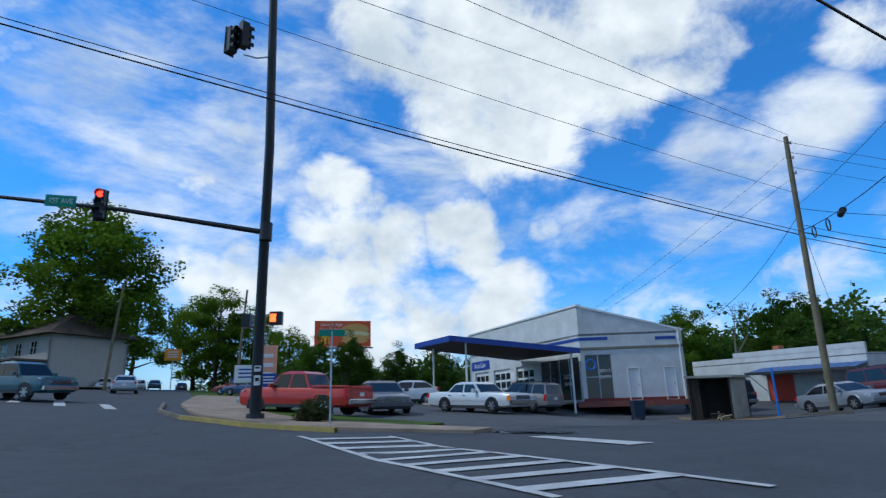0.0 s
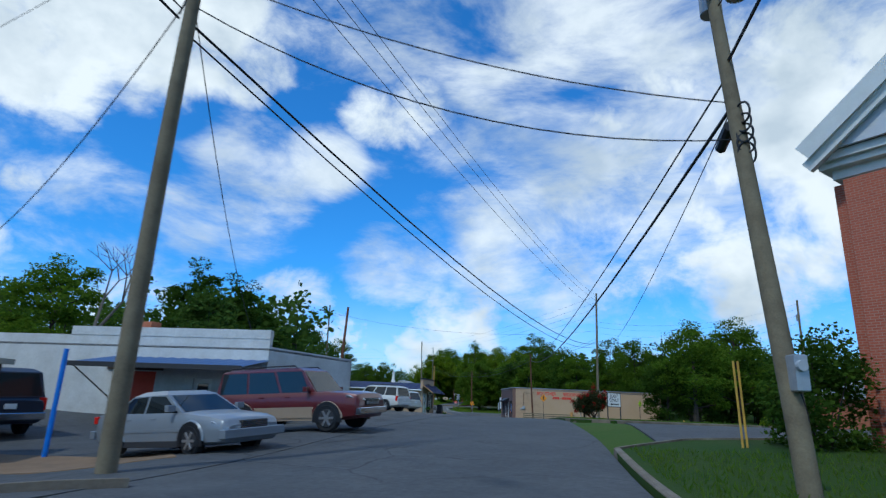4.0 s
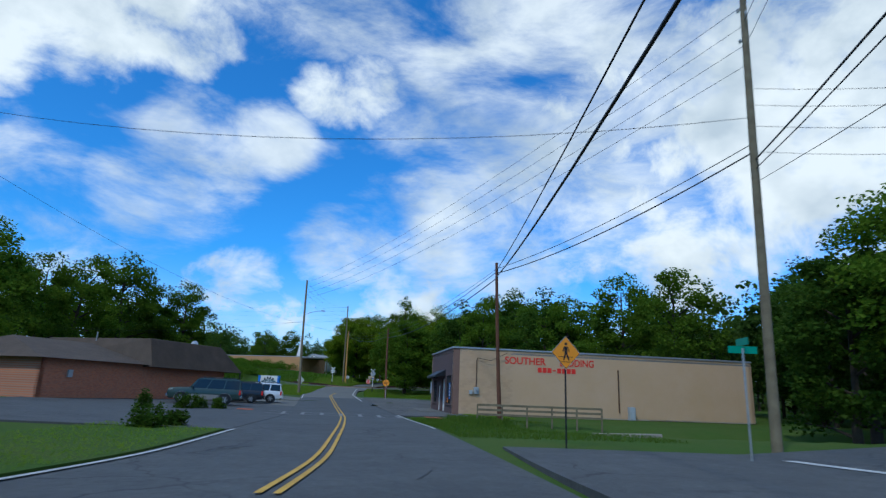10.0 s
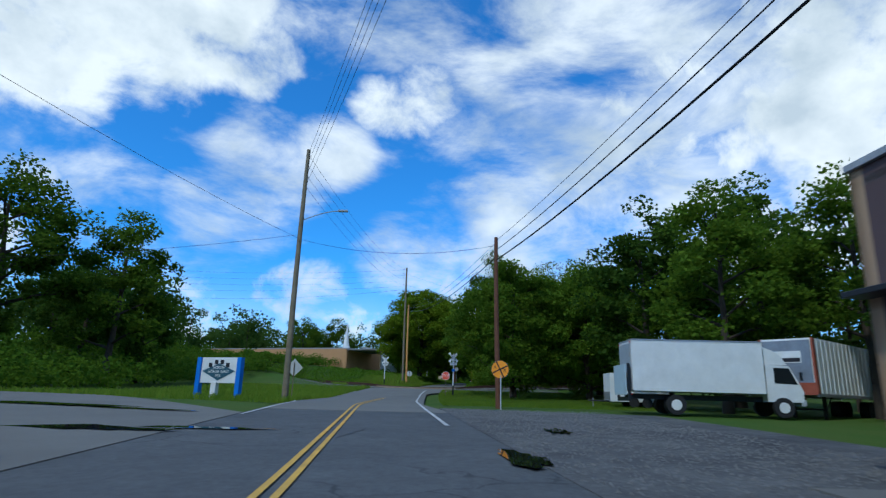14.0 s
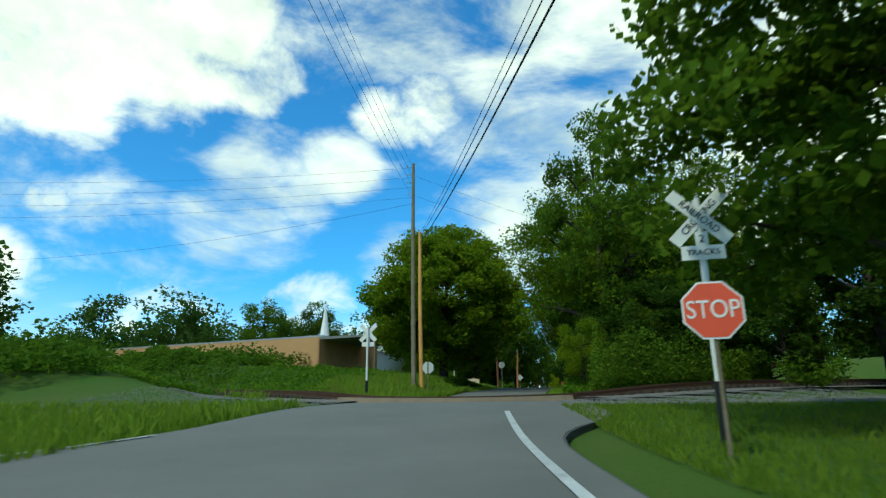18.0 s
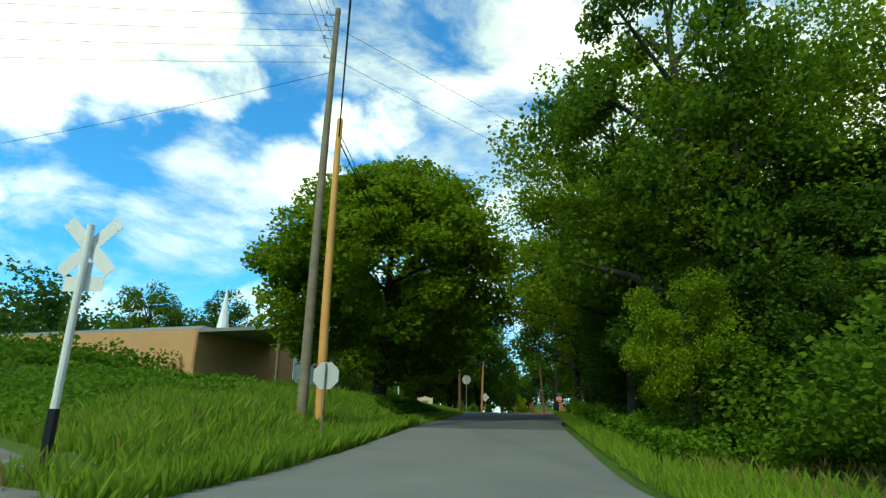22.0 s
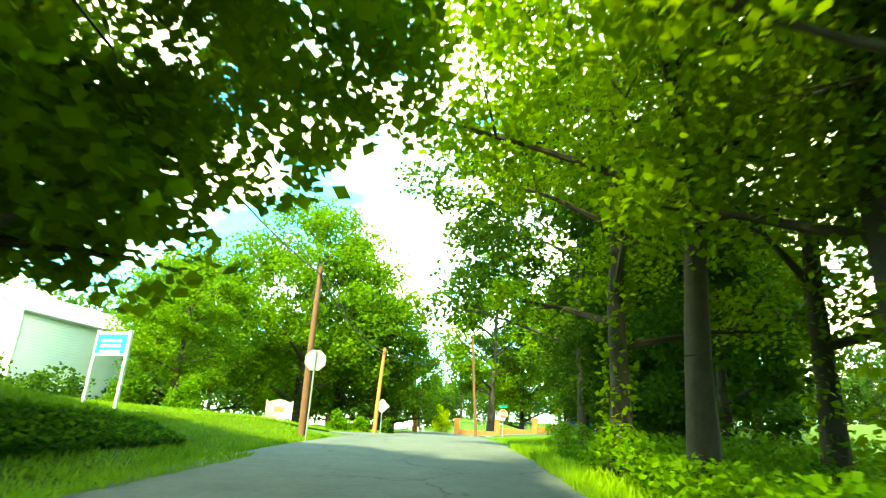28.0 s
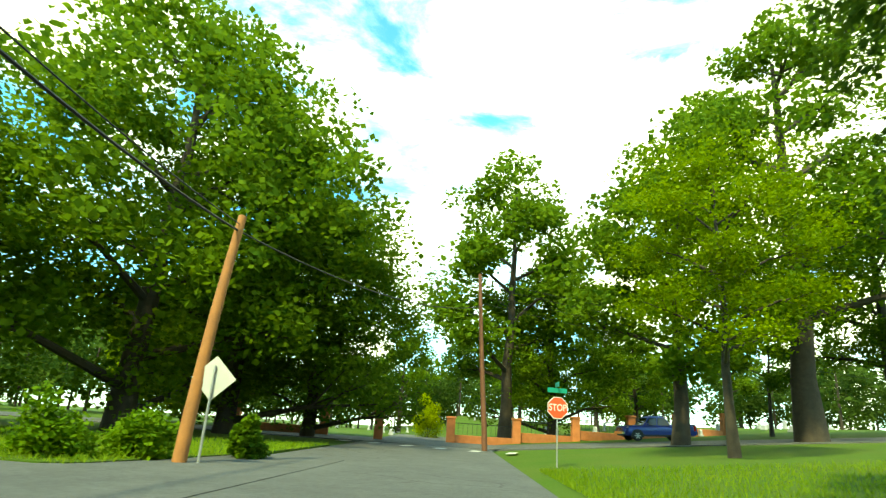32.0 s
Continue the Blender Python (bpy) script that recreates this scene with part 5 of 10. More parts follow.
def junction_signals():
    bx, by, bz = -6.7, 20.8, H(-6.7, 20.8)
    ob = thing("signal_mast", (bx, by, bz), "tall black steel signal mast with a long arm", "signal mast")
    pts = [Vector((0, 0, 0)), Vector((0.05, -0.2, 3)), Vector((0.2, -0.7, 6)), Vector((0.45, -1.5, 9.5)), Vector((0.55, -2.2, 13.5)), Vector((0.6, -2.6, 16))]
    part("mast", Mesh().pipe(pts, 0.2, 14, 0.14), M_BLACK, ob, smooth=True)
    part("base", Mesh().tube((0, 0, -0.2), (0, 0, 0.25), 0.34, 0.3, 12), M_BLACK, ob)
    a = Vector((0.3, -0.9, 6.5))
    part("arm", Mesh().pipe([a, a + Vector((-5, -0.4, 0.85)), a + Vector((-11.5, -0.9, 1.6))], 0.10, 10, 0.06), M_BLACK, ob)
    part("clamp", Mesh().tube(a - Vector((0, 0, 0.3)), a + Vector((0, 0, 0.35)), 0.22, 0.22, 12), M_BLACK, ob)
    part("bracket", Mesh().pipe([Vector((0.5, -2.1, 12.9)), Vector((0.0, -2.1, 12.85)), Vector((-0.5, -2.1, 13.0))], 0.03, 6), M_STEEL, ob)
    w = Matrix.Translation((bx, by, bz))
    traffic_signal(w @ (a + Vector((-5.6, -0.75, 0.95))), 0.25, "black traffic light showing red on the mast arm", True)
    traffic_signal(w @ Vector((-0.95, -2.2, 13.55)), 0.9, "black traffic light seen from its side", False)
    traffic_signal(w @ Vector((-0.5, -2.2, 13.75)), 2.3, "black traffic light seen from its back", False)
    sg = thing("street_name_plate", w @ (a + Vector((-7.0, -0.72, 1.12))), "green street name plate hung on the mast arm", "street sign", "street name signs")
    m = sign_matrix(-math.pi / 2 + 0.3, 0)
    part("plate", Mesh().box((0, 0, 0), (0.95, 0.42, 0.02), m=m), M_GREEN_SIGN, sg)
    lettering("word", "1ST AVE", 0.26, m @ Matrix.Translation((0, 0, 0.014)), M_WHITE, sg, 0.8)
    pd = thing("walk_signal", w @ Vector((0.72, -0.55, 3.45)), "black walk signal showing an orange hand", "walk signal")
    part("housing", Mesh().box((0, 0, 0), (0.44, 0.25, 0.46)), M_BLACK, pd)
    part("hand", Mesh().box((-0.08, -0.13, 0), (0.2, 0.02, 0.28)), M_HAND_GLOW, pd, "lit orange symbol")
    pd2 = thing("walk_signal", w @ Vector((-0.42, -0.1, 3.45)), "black walk signal seen from its side", "walk signal")
    part("housing", Mesh().box((0, 0, 0), (0.3, 0.44, 0.46)), M_BLACK, pd2)
    for k, (z, s) in enumerate(((1.35, 0.34), (1.75, 0.2))):
        pn = thing("pole_notice", w @ Vector((0.1, -0.33 - 0.02 * k, z)), "small white notice plate on the mast", "notice")
        part("plate", Mesh().box((0, 0, 0), (0.22, 0.02, s)), M_WHITE, pn)
        part("writing", Mesh().box((0, -0.013, 0.03), (0.14, 0.004, s * 0.35)), M_INK, pn)


junction_signals()

# ---- buildings ----
def wall_mesh(L, h, t, openings, me=None, m=None):
    """A wall of length L and height h with its outer face at z = 0 of m, and real openings (x0, x1, y0, y1)."""
    me = me or Mesh()
    m = m or Matrix.Identity(4)
    seen = {}

    def vert(x, y, z):
        key = (round(x, 4), round(y, 4), round(z, 4))
        if key not in seen:
            seen[key] = len(me.v)
            me.v.append(tuple(m @ Vector((x, y, z))))
        return seen[key]
    xs = sorted({0.0, L, *[o[0] for o in openings], *[o[1] for o in openings]})
    ys = sorted({0.0, h, *[o[2] for o in openings], *[o[3] for o in openings]})

    def solid(i, j):
        if i < 0 or j < 0 or i >= len(xs) - 1 or j >= len(ys) - 1:
            return False
        cx, cy = (xs[i] + xs[i + 1]) / 2, (ys[j] + ys[j + 1]) / 2
        return not any(o[0] < cx < o[1] and o[2] < cy < o[3] for o in openings)
    for i in range(len(xs) - 1):
        for j in range(len(ys) - 1):
            if not solid(i, j):
                continue
            x0, x1, y0, y1 = xs[i], xs[i + 1], ys[j], ys[j + 1]
            q = [vert(*p) for p in ((x0, y0, 0), (x1, y0, 0), (x1, y1, 0), (x0, y1, 0), (x0, y0, -t), (x1, y0, -t), (x1, y1, -t), (x0, y1, -t))]
            f = [(0, 1, 2, 3), (7, 6, 5, 4)]
            if not solid(i - 1, j):
                f.append((0, 3, 7, 4))
            if not solid(i + 1, j):
                f.append((1, 5, 6, 2))
            if not solid(i, j - 1):
                f.append((0, 4, 5, 1))
            if not solid(i, j + 1):
                f.append((3, 2, 6, 7))
            me.f.extend([tuple(q[k] for k in face) for face in f])
    return me


def frame_bars(m, x0, x1, y0, y1, cols, rows, w, depth, z=-0.05):
    me = Mesh()

    def bar(cx, cy, sx, sy):
        me.box((0, 0, 0), (sx, sy, depth), m=m @ Matrix.Translation((cx, cy, z)))
    for k in range(cols + 1):
        bar(x0 + (x1 - x0) * k / cols, (y0 + y1) / 2, w, y1 - y0)
    for k in range(rows + 1):
        bar((x0 + x1) / 2, y0 + (y1 - y0) * k / rows, x1 - x0 + w, w * 0.98)
    return me


def window(ob, m, x0, x1, y0, y1, cols, rows, mat, w=0.05, depth=0.06, sill=None, name="window", glass=None):
    win = part(name, frame_bars(m, x0, x1, y0, y1, cols, rows, w, depth), mat, ob)
    for i in range(cols):
        for j in range(rows):
            a, b = x0 + (x1 - x0) * i / cols, x0 + (x1 - x0) * (i + 1) / cols
            c, d = y0 + (y1 - y0) * j / rows, y0 + (y1 - y0) * (j + 1) / rows
            part("pane", Mesh().quad(*[m @ Vector(p) for p in ((a, c, -0.07), (b, c, -0.07), (b, d, -0.07), (a, d, -0.07))]), glass or M_WINDOW, win)
    if sill:
        part("sill", Mesh().box((0, 0, 0), (x1 - x0 + 0.2, 0.08, 0.2), m=m @ Matrix.Translation(((x0 + x1) / 2, y0 - 0.06, 0.0))), sill, win)
    return win


def slab(me, pts, z0, z1):
    """A level slab over a plan outline."""
    n = len(pts)
    v = [(p[0], p[1], z0) for p in pts] + [(p[0], p[1], z1) for p in pts]
    f = [tuple(range(n - 1, -1, -1)), tuple(range(n, 2 * n))] + [(k, (k + 1) % n, n + (k + 1) % n, n + k) for k in range(n)]
    return me.add(v, f)


def rel(o, *pts):
    return [(p[0] - o[0], p[1] - o[1]) for p in pts]


M_ROOF = material("grey_roofing", (0.2, 0.2, 0.2), 0.9, 0.2, 0.6, 20, 0.2)
M_INTERIOR = material("dim_interior", (0.06, 0.055, 0.05), 0.9, 0.3, 0.8, 10, 0.0)


def auto_garage():
    A, B = (9.3, 39.3), (16.0, 38.6)
    v = Vector((-0.385, 0.923))
    D, C = (A[0] + v.x * 17, A[1] + v.y * 17), (B[0] + v.x * 17, B[1] + v.y * 17)
    z0 = 1.35
    ob = thing("auto_garage", (*A, z0), "white painted block garage with blue stripes and a flat canopy", "garage building")
    a, b, c, d = rel(A, A, B, C, D)
    # side towards the street: shop glass at the corner, two doors
    m = face_frame(a, b)
    L = math.dist(A, B)
    part("side_wall", wall_mesh(L, 3.4, 0.25, [(0.25, 2.0, 0.15, 3.1), (3.0, 3.75, 0.05, 2.15), (5.35, 6.05, 0.05, 2.1)], m=m), M_WHITE_OLD, ob)
    up = Mesh()
    q = [m @ Vector(p) for p in ((0, 3.4, 0), (L, 3.4, 0), (L, 4.5, 0), (0, 6.4, 0), (0, 3.4, -0.25), (L, 3.4, -0.25), (L, 4.5, -0.25), (0, 6.4, -0.25))]
    up.add(q, [(0, 1, 2, 3), (7, 6, 5, 4), (3, 2, 6, 7), (0, 3, 7, 4), (1, 5, 6, 2), (0, 4, 5, 1)])
    part("gable_wall", up, M_WHITE_OLD, ob)
    me = Mesh()
    me.add([m @ Vector(p) for p in ((-0.1, 6.4, 0.06), (L + 0.1, 4.47, 0.06), (L + 0.1, 4.61, 0.06), (-0.1, 6.54, 0.06), (-0.1, 6.4, -0.3), (L + 0.1, 4.47, -0.3), (L + 0.1, 4.61, -0.3), (-0.1, 6.54, -0.3))],
           [(0, 1, 2, 3), (7, 6, 5, 4), (3, 2, 6, 7), (0, 4, 5, 1), (0, 3, 7, 4), (1, 5, 6, 2)])
    part("coping", me, M_WHITE, ob)
    part("trim_band", Mesh().box((0, 0, 0), (L, 0.16, 0.06), m=m @ Matrix.Translation((L / 2, 3.5, 0.03))), material("brown_trim", (0.22, 0.19, 0.15), 0.8, 0.3), ob)
    for x0, x1, y in ((0.0, 1.9, 4.15), (5.0, 6.35, 4.05)):
        part("blue_stripe", Mesh().box((0, 0, 0), (x1 - x0, 0.2, 0.02), m=m @ Matrix.Translation(((x0 + x1) / 2, y, 0.012))), M_BLUE, ob, "painted blue stripe")
    part("foot_stripe", Mesh().box((0, 0, 0), (L, 0.22, 0.02), m=m @ Matrix.Translation((L / 2, 0.13, 0.012))), material("oxblood_paint", (0.2, 0.03, 0.025), 0.7, 0.3), ob, "dark red painted foot")
    for x0, x1 in ((3.0, 3.75), (5.35, 6.05)):
        dr = part("door", Mesh().box((0, 0, 0), (x1 - x0 - 0.02, 2.05, 0.05), m=m @ Matrix.Translation(((x0 + x1) / 2, 1.08, -0.08))), M_WHITE, ob, "white steel door")
        part("handle", Mesh().box((0, 0, 0), (0.05, 0.14, 0.06), m=m @ Matrix.Translation((x1 - 0.12, 1.05, -0.04))), M_STEEL, dr)
        part("frame", frame_bars(m, x0, x1, 0.05, 2.12, 1, 1, 0.06, 0.06, 0.0), M_WHITE, dr)
    window(ob, m, 0.25, 2.0, 0.15, 3.1, 2, 2, M_GREY_PAINT, 0.07)
    lettering("words", "OPEN 5", 0.3, m @ Matrix.Translation((1.5, 2.0, -0.05)), M_WHITE, ob, 0.8)
    lettering("words", "DAYS", 0.34, m @ Matrix.Translation((1.5, 1.6, -0.05)), M_WHITE, ob, 0.85)
    # badge on the corner glass: a plain blue ring
    ring = Mesh().pipe([m @ Vector((0.62 + 0.32 * math.cos(k * math.pi / 10), 2.45 + 0.32 * math.sin(k * math.pi / 10), -0.04)) for k in range(21)], 0.05, 6)
    part("ring_badge", ring, M_SIGN_BLUE, ob, "plain blue ring")
    part("plywood", Mesh().box((0, 0, 0), (0.75, 1.9, 0.02), m=m @ Matrix.Translation((1.55, 1.1, -0.12))), material("plywood", (0.36, 0.24, 0.13), 0.8, 0.2), ob, "plywood sheet behind the glass")
    # front with canopy, shop window and bays
    m = face_frame(d, a)
    L = 17.0
    bays = [(1.0, 3.6, 0.05, 2.9), (4.6, 7.4, 0.05, 2.9), (8.4, 11.0, 0.05, 2.9)]
    part("front_wall", wall_mesh(L, 6.4, 0.25, bays + [(12.0, 16.75, 0.15, 3.0)], m=m), M_WHITE_OLD, ob)
    part("coping", Mesh().box((0, 0, 0), (L + 0.2, 0.14, 0.36), m=m @ Matrix.Translation((L / 2, 6.47, -0.1))), M_WHITE, ob)
    part("blue_stripe", Mesh().box((0, 0, 0), (5.0, 0.22, 0.02), m=m @ Matrix.Translation((14.5, 4.15, 0.012))), M_BLUE, ob)
    for x0, x1, y0, y1 in bays:
        dr = part("bay_door", Mesh().box((0, 0, 0), (x1 - x0, y1 - y0, 0.05), m=m @ Matrix.Translation(((x0 + x1) / 2, (y0 + y1) / 2, -0.15))), M_WHITE, ob, "roll-up bay door with window rows")
        for i in range(3):
            for j in range(3):
                w = (x1 - x0) / 3
                part("pane", Mesh().box((0, 0, 0), (w * 0.82, 0.5, 0.02), m=m @ Matrix.Translation((x0 + w * (i + 0.5), 0.95 + j * 0.68, -0.118))), M_WINDOW, dr)
    window(ob, m, 12.0, 16.75, 0.15, 3.0, 4, 1, M_GREY_PAINT, 0.07)
    lettering("words", "AUTO", 0.42, m @ Matrix.Translation((15.3, 1.75, -0.05)), M_WHITE, ob, 0.8)
    lettering("words", "REPAIR", 0.36, m @ Matrix.Translation((15.3, 1.25, -0.05)), M_WHITE, ob, 0.75)
    part("name_board", Mesh().box((0, 0, 0), (3.4, 0.75, 0.06), m=m @ Matrix.Translation((2.2, 3.5, 0.05))), M_BLUE, ob, "blue sign board")
    lettering("words", "Auto Care", 0.62, m @ Matrix.Translation((2.2, 3.48, 0.09)), M_WHITE, ob, 0.8)
    for k, (x, mt) in enumerate(((7.9, M_WHITE), (7.95, M_RED))):
        part("poster", Mesh().box((0, 0, 0), (0.62, 0.7, 0.02), m=m @ Matrix.Translation((x, 2.2 - 0.8 * k, 0.02))), mt, ob)
    back = Mesh()
    wall_mesh(math.dist(B, C), 4.7, 0.25, [], back, face_frame(b, c))
    wall_mesh(math.dist(C, D), 4.7, 0.25, [], back, face_frame(c, d))
    part("back_wall", back, M_WHITE_OLD, ob)
    part("roof", slab(Mesh(), [a, b, c, d], 4.35, 4.5), M_ROOF, ob)
    part("floor", slab(Mesh(), [a, b, c, d], 0.0, 0.06), M_CONCRETE, ob)
    part("step", slab(Mesh(), rel(A, (8.7, 38.5), (16.2, 37.8), B, A), -0.3, 0.06), material("worn_red_step", (0.25, 0.08, 0.06), 0.9, 0.4), ob, "worn red step")
    part("roof_vent", Mesh().tube((b[0] - 2, b[1] + 6, 4.5), (b[0] - 2, b[1] + 6, 5.6), 0.08, 0.08, 8), M_STEEL, ob)
    # canopy, rising away from the wall
    can = thing("canopy", (*A, z0), "flat forecourt canopy with a blue edge on steel posts", "canopy")
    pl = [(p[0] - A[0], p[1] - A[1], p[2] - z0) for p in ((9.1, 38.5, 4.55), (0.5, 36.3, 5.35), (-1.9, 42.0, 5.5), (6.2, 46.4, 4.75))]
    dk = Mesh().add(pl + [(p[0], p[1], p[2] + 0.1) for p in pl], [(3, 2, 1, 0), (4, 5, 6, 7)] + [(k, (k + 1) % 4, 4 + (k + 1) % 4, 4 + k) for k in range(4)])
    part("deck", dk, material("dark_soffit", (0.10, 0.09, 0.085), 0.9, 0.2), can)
    for k in range(3):
        p, q = Vector(pl[k]), Vector(pl[k + 1])
        o = Vector((q.y - p.y, p.x - q.x, 0)).normalized() * -0.05
        v8 = [p + o, q + o, q - o * 0.2, p - o * 0.2]
        fb = Mesh().add([w + Vector((0, 0, -0.06)) for w in v8] + [w + Vector((0, 0, 0.3)) for w in v8], [(3, 2, 1, 0), (4, 5, 6, 7)] + [(j, (j + 1) % 4, 4 + (j + 1) % 4, 4 + j) for j in range(4)])
        part("fascia", fb, M_BLUE, can, "blue edge board")
    for x, y, zt in ((1.5, 37.2, 5.3), (-0.6, 41.8, 5.4), (8.5, 38.6, 4.6)):
        g = H(x, y)
        part("post", Mesh().tube((x - A[0], y - A[1], g - z0 - 0.1), (x - A[0], y - A[1], zt - z0), 0.07, 0.07, 10), M_WHITE, can)
    isl = thing("pump_island", on_ground(-0.6, 37.6), "low concrete pump island under the canopy", "pump island")
    part("slab", Mesh().box((0, 0, 0.08), (1.0, 4.6, 0.2), 0.25), M_CONCRETE, isl)


auto_garage()


def lean_to():
    o = (15.7, 32.4)
    ob = thing("lean_to_shed", on_ground(*o), "weathered grey lean-to shed, open at the front", "shed")
    a, b, c, d = (-2.2, 0.5), (0.0, 0.0), (1.7, 1.6), (-0.5, 2.1)
    old = material("weathered_plaster", (0.36, 0.36, 0.31), 0.9, 0.3, 0.8, 14, 0.2, second=(0.2, 0.2, 0.17))
    part("side_panel", wall_mesh(math.dist(b, c), 2.25, 0.08, [], m=face_frame(b, c)), old, ob)
    part("back_panel", wall_mesh(math.dist(c, d), 2.25, 0.08, [], m=face_frame(c, d)), M_TIE, ob)
    part("far_panel", wall_mesh(math.dist(d, a), 2.25, 0.08, [], m=face_frame(d, a)), M_TIE, ob)
    part("roof", slab(Mesh(), [(-2.4, 0.3), (0.1, -0.25), (1.95, 1.6), (-0.6, 2.3)], 2.25, 2.38), old, ob)
    m = face_frame(a, b)
    for k in range(6):
        part("slat", Mesh().box((0, 0, 0), (0.07, 2.2, 0.05), m=m @ Matrix.Translation((0.05 + 0.11 * k, 1.1, -0.05))), M_TIE, ob)
    part("post", Mesh().box((0, 0, 0), (0.1, 2.25, 0.1), m=m @ Matrix.Translation((2.2, 1.12, -0.06))), M_TIE, ob)
    rng = random.Random(4)
    lg = thing("firewood_heap", on_ground(15.0, 32.3), "small heap of split branches and firewood", "firewood")
    for k in range(12):
        p = Vector((rng.uniform(-0.5, 0.5), rng.uniform(-0.4, 0.4), 0.06 + 0.025 * k))
        e = Vector((rng.uniform(-0.5, 0.5), rng.uniform(-0.3, 0.3), rng.uniform(-0.05, 0.15)))
        part("log", Mesh().tube(p - e, p + e, 0.045, 0.04, 7), M_BARK if k % 2 else material("split_wood", (0.4, 0.3, 0.18), 0.9, 0.2), lg)
    bn = thing("rubbish_bin", on_ground(11.2, 34.6), "dark blue wheeled rubbish bin by the garage wall", "rubbish bin")
    w = Mesh()
    w.add([(-.27, -.3, 0.08), (.27, -.3, 0.08), (.27, .3, 0.08), (-.27, .3, 0.08), (-.33, -.38, 1.0), (.33, -.38, 1.0), (.33, .38, 1.0), (-.33, .38, 1.0)], [(3, 2, 1, 0), (0, 1, 5, 4), (1, 2, 6, 5), (2, 3, 7, 6), (3, 0, 4, 7), (4, 5, 6, 7)])
    bm_ = material("navy_plastic", (0.02, 0.035, 0.06), 0.6, 0.15)
    part("body", w, bm_, bn)
    part("lid", Mesh().box((0, 0, 1.05), (0.72, 0.84, 0.1)), bm_, bn)
    for x in (-0.28, 0.28):
        part("wheel", Mesh().tube((x - 0.04, 0.28, 0.12), (x + 0.04, 0.28, 0.12), 0.12, 0.12, 14), M_TYRE, bn)
    bp = thing("blue_post", on_ground(18.4, 32.9), "blue painted steel post", "post")
    part("shaft", Mesh().tube((0, 0, -0.2), (0, 0, 2.6), 0.06, 0.06, 10), M_SIGN_BLUE, bp)


lean_to()


def white_workshop():
    F0, A, B = (19.8, 46.2), (26.4, 36.2), (31.9, 37.6)
    z0 = 0.6
    ob = thing("white_workshop", (*A, z0), "low whitewashed brick workshop with a red door and a blue awning", "workshop")
    f0, a, b = rel(A, F0, A, B)
    w = Vector((b[0] - a[0], b[1] - a[1])).normalized()
    n = Vector((-w.y, w.x))
    c, d = (b[0] + n.x * 11, b[1] + n.y * 11), (f0[0] + 2.0, f0[1] + 4)
    m = face_frame(f0, a)
    L = math.dist(F0, A)
    part("front_wall", wall_mesh(L, 3.6, 0.25, [(0.9, 1.3, 0.7, 1.7), (5.6, 7.4, 0.0, 2.2), (9.0, 9.8, 0.0, 2.0)], m=m), M_WHITE_OLD, ob)
    part("parapet", wall_mesh(L - 3.4, 0.35, 0.3, [], m=m @ Matrix.Translation((3.4, 3.6, 0.02))), M_WHITE_OLD, ob)
    part("lintel", Mesh().box((0, 0, 0), (2.4, 0.22, 0.08), m=m @ Matrix.Translation((6.5, 2.36, 0.03))), M_TIE, ob)
    dr = part("red_door", Mesh().box((0, 0, 0), (1.8, 2.2, 0.06), m=m @ Matrix.Translation((6.5, 1.1, -0.12))), M_DOOR_RED, ob, "red painted door")
    for k in range(3):
        part("rail", Mesh().box((0, 0, 0), (1.7, 0.06, 0.02), m=m @ Matrix.Translation((6.5, 0.4 + 0.7 * k, -0.085))), M_DOOR_RED, dr)
    d2 = part("door", Mesh().box((0, 0, 0), (0.8, 2.0, 0.05), m=m @ Matrix.Translation((9.4, 1.0, -0.12))), M_WHITE, ob)
    part("pane", Mesh().box((0, 0, 0), (0.45, 0.8, 0.02), m=m @ Matrix.Translation((9.4, 1.4, -0.09))), M_WINDOW, d2)
    window(ob, m, 0.9, 1.3, 0.7, 1.7, 1, 1, M_TRIM)
    part("side_wall", wall_mesh(math.dist(A, B), 3.3, 0.25, [], m=face_frame(a, b)), M_WHITE_OLD, ob)
    back = Mesh()
    wall_mesh(11.0, 3.3, 0.25, [], back, face_frame(b, c))
    wall_mesh(math.dist(c, d), 3.3, 0.25, [], back, face_frame(c, d))
    wall_mesh(math.dist(d, f0), 3.3, 0.25, [], back, face_frame(d, f0))
    part("back_wall", back, M_WHITE_OLD, ob)
    part("roof", slab(Mesh(), [f0, a, b, c, d], 3.15, 3.23), M_ROOF, ob)
    part("chimney", Mesh().box((-2.5, 5.0, 3.85), (0.5, 0.5, 0.8), 0.3), M_BRICK, ob)
    # awning
    aw = thing("awning", (*A, z0), "blue corrugated metal awning over the workshop doors", "awning")
    sh = Mesh()
    n_ = 28
    x0, x1 = L - 6.6, L + 0.1
    for k in range(n_):
        xa, xb = x0 + (x1 - x0) * k / n_, x0 + (x1 - x0) * (k + 1) / n_
        h = 0.03 * (k % 2)
        sh.add([m @ Vector(p) for p in ((xa, 2.75 + h, 0.02), (xb, 2.75 + 0.03 - h, 0.02), (xb, 2.35 + 0.03 - h, 2.4), (xa, 2.35 + h, 2.4))], [(0, 1, 2, 3)])
    part("sheet", sh, M_BLUE_ROOF, aw)
    part("edge", Mesh().box((0, 0, 0), (x1 - x0, 0.18, 0.05), m=m @ Matrix.Translation(((x0 + x1) / 2, 2.3, 2.4))), M_TRIM, aw)
    for x in (x0 + 0.1, x1 - 0.1):
        part("brace", Mesh().tube(m @ Vector((x, 1.2, 0.02)), m @ Vector((x, 2.32, 2.3)), 0.025, 0.025, 6), M_TRIM, aw)


white_workshop()


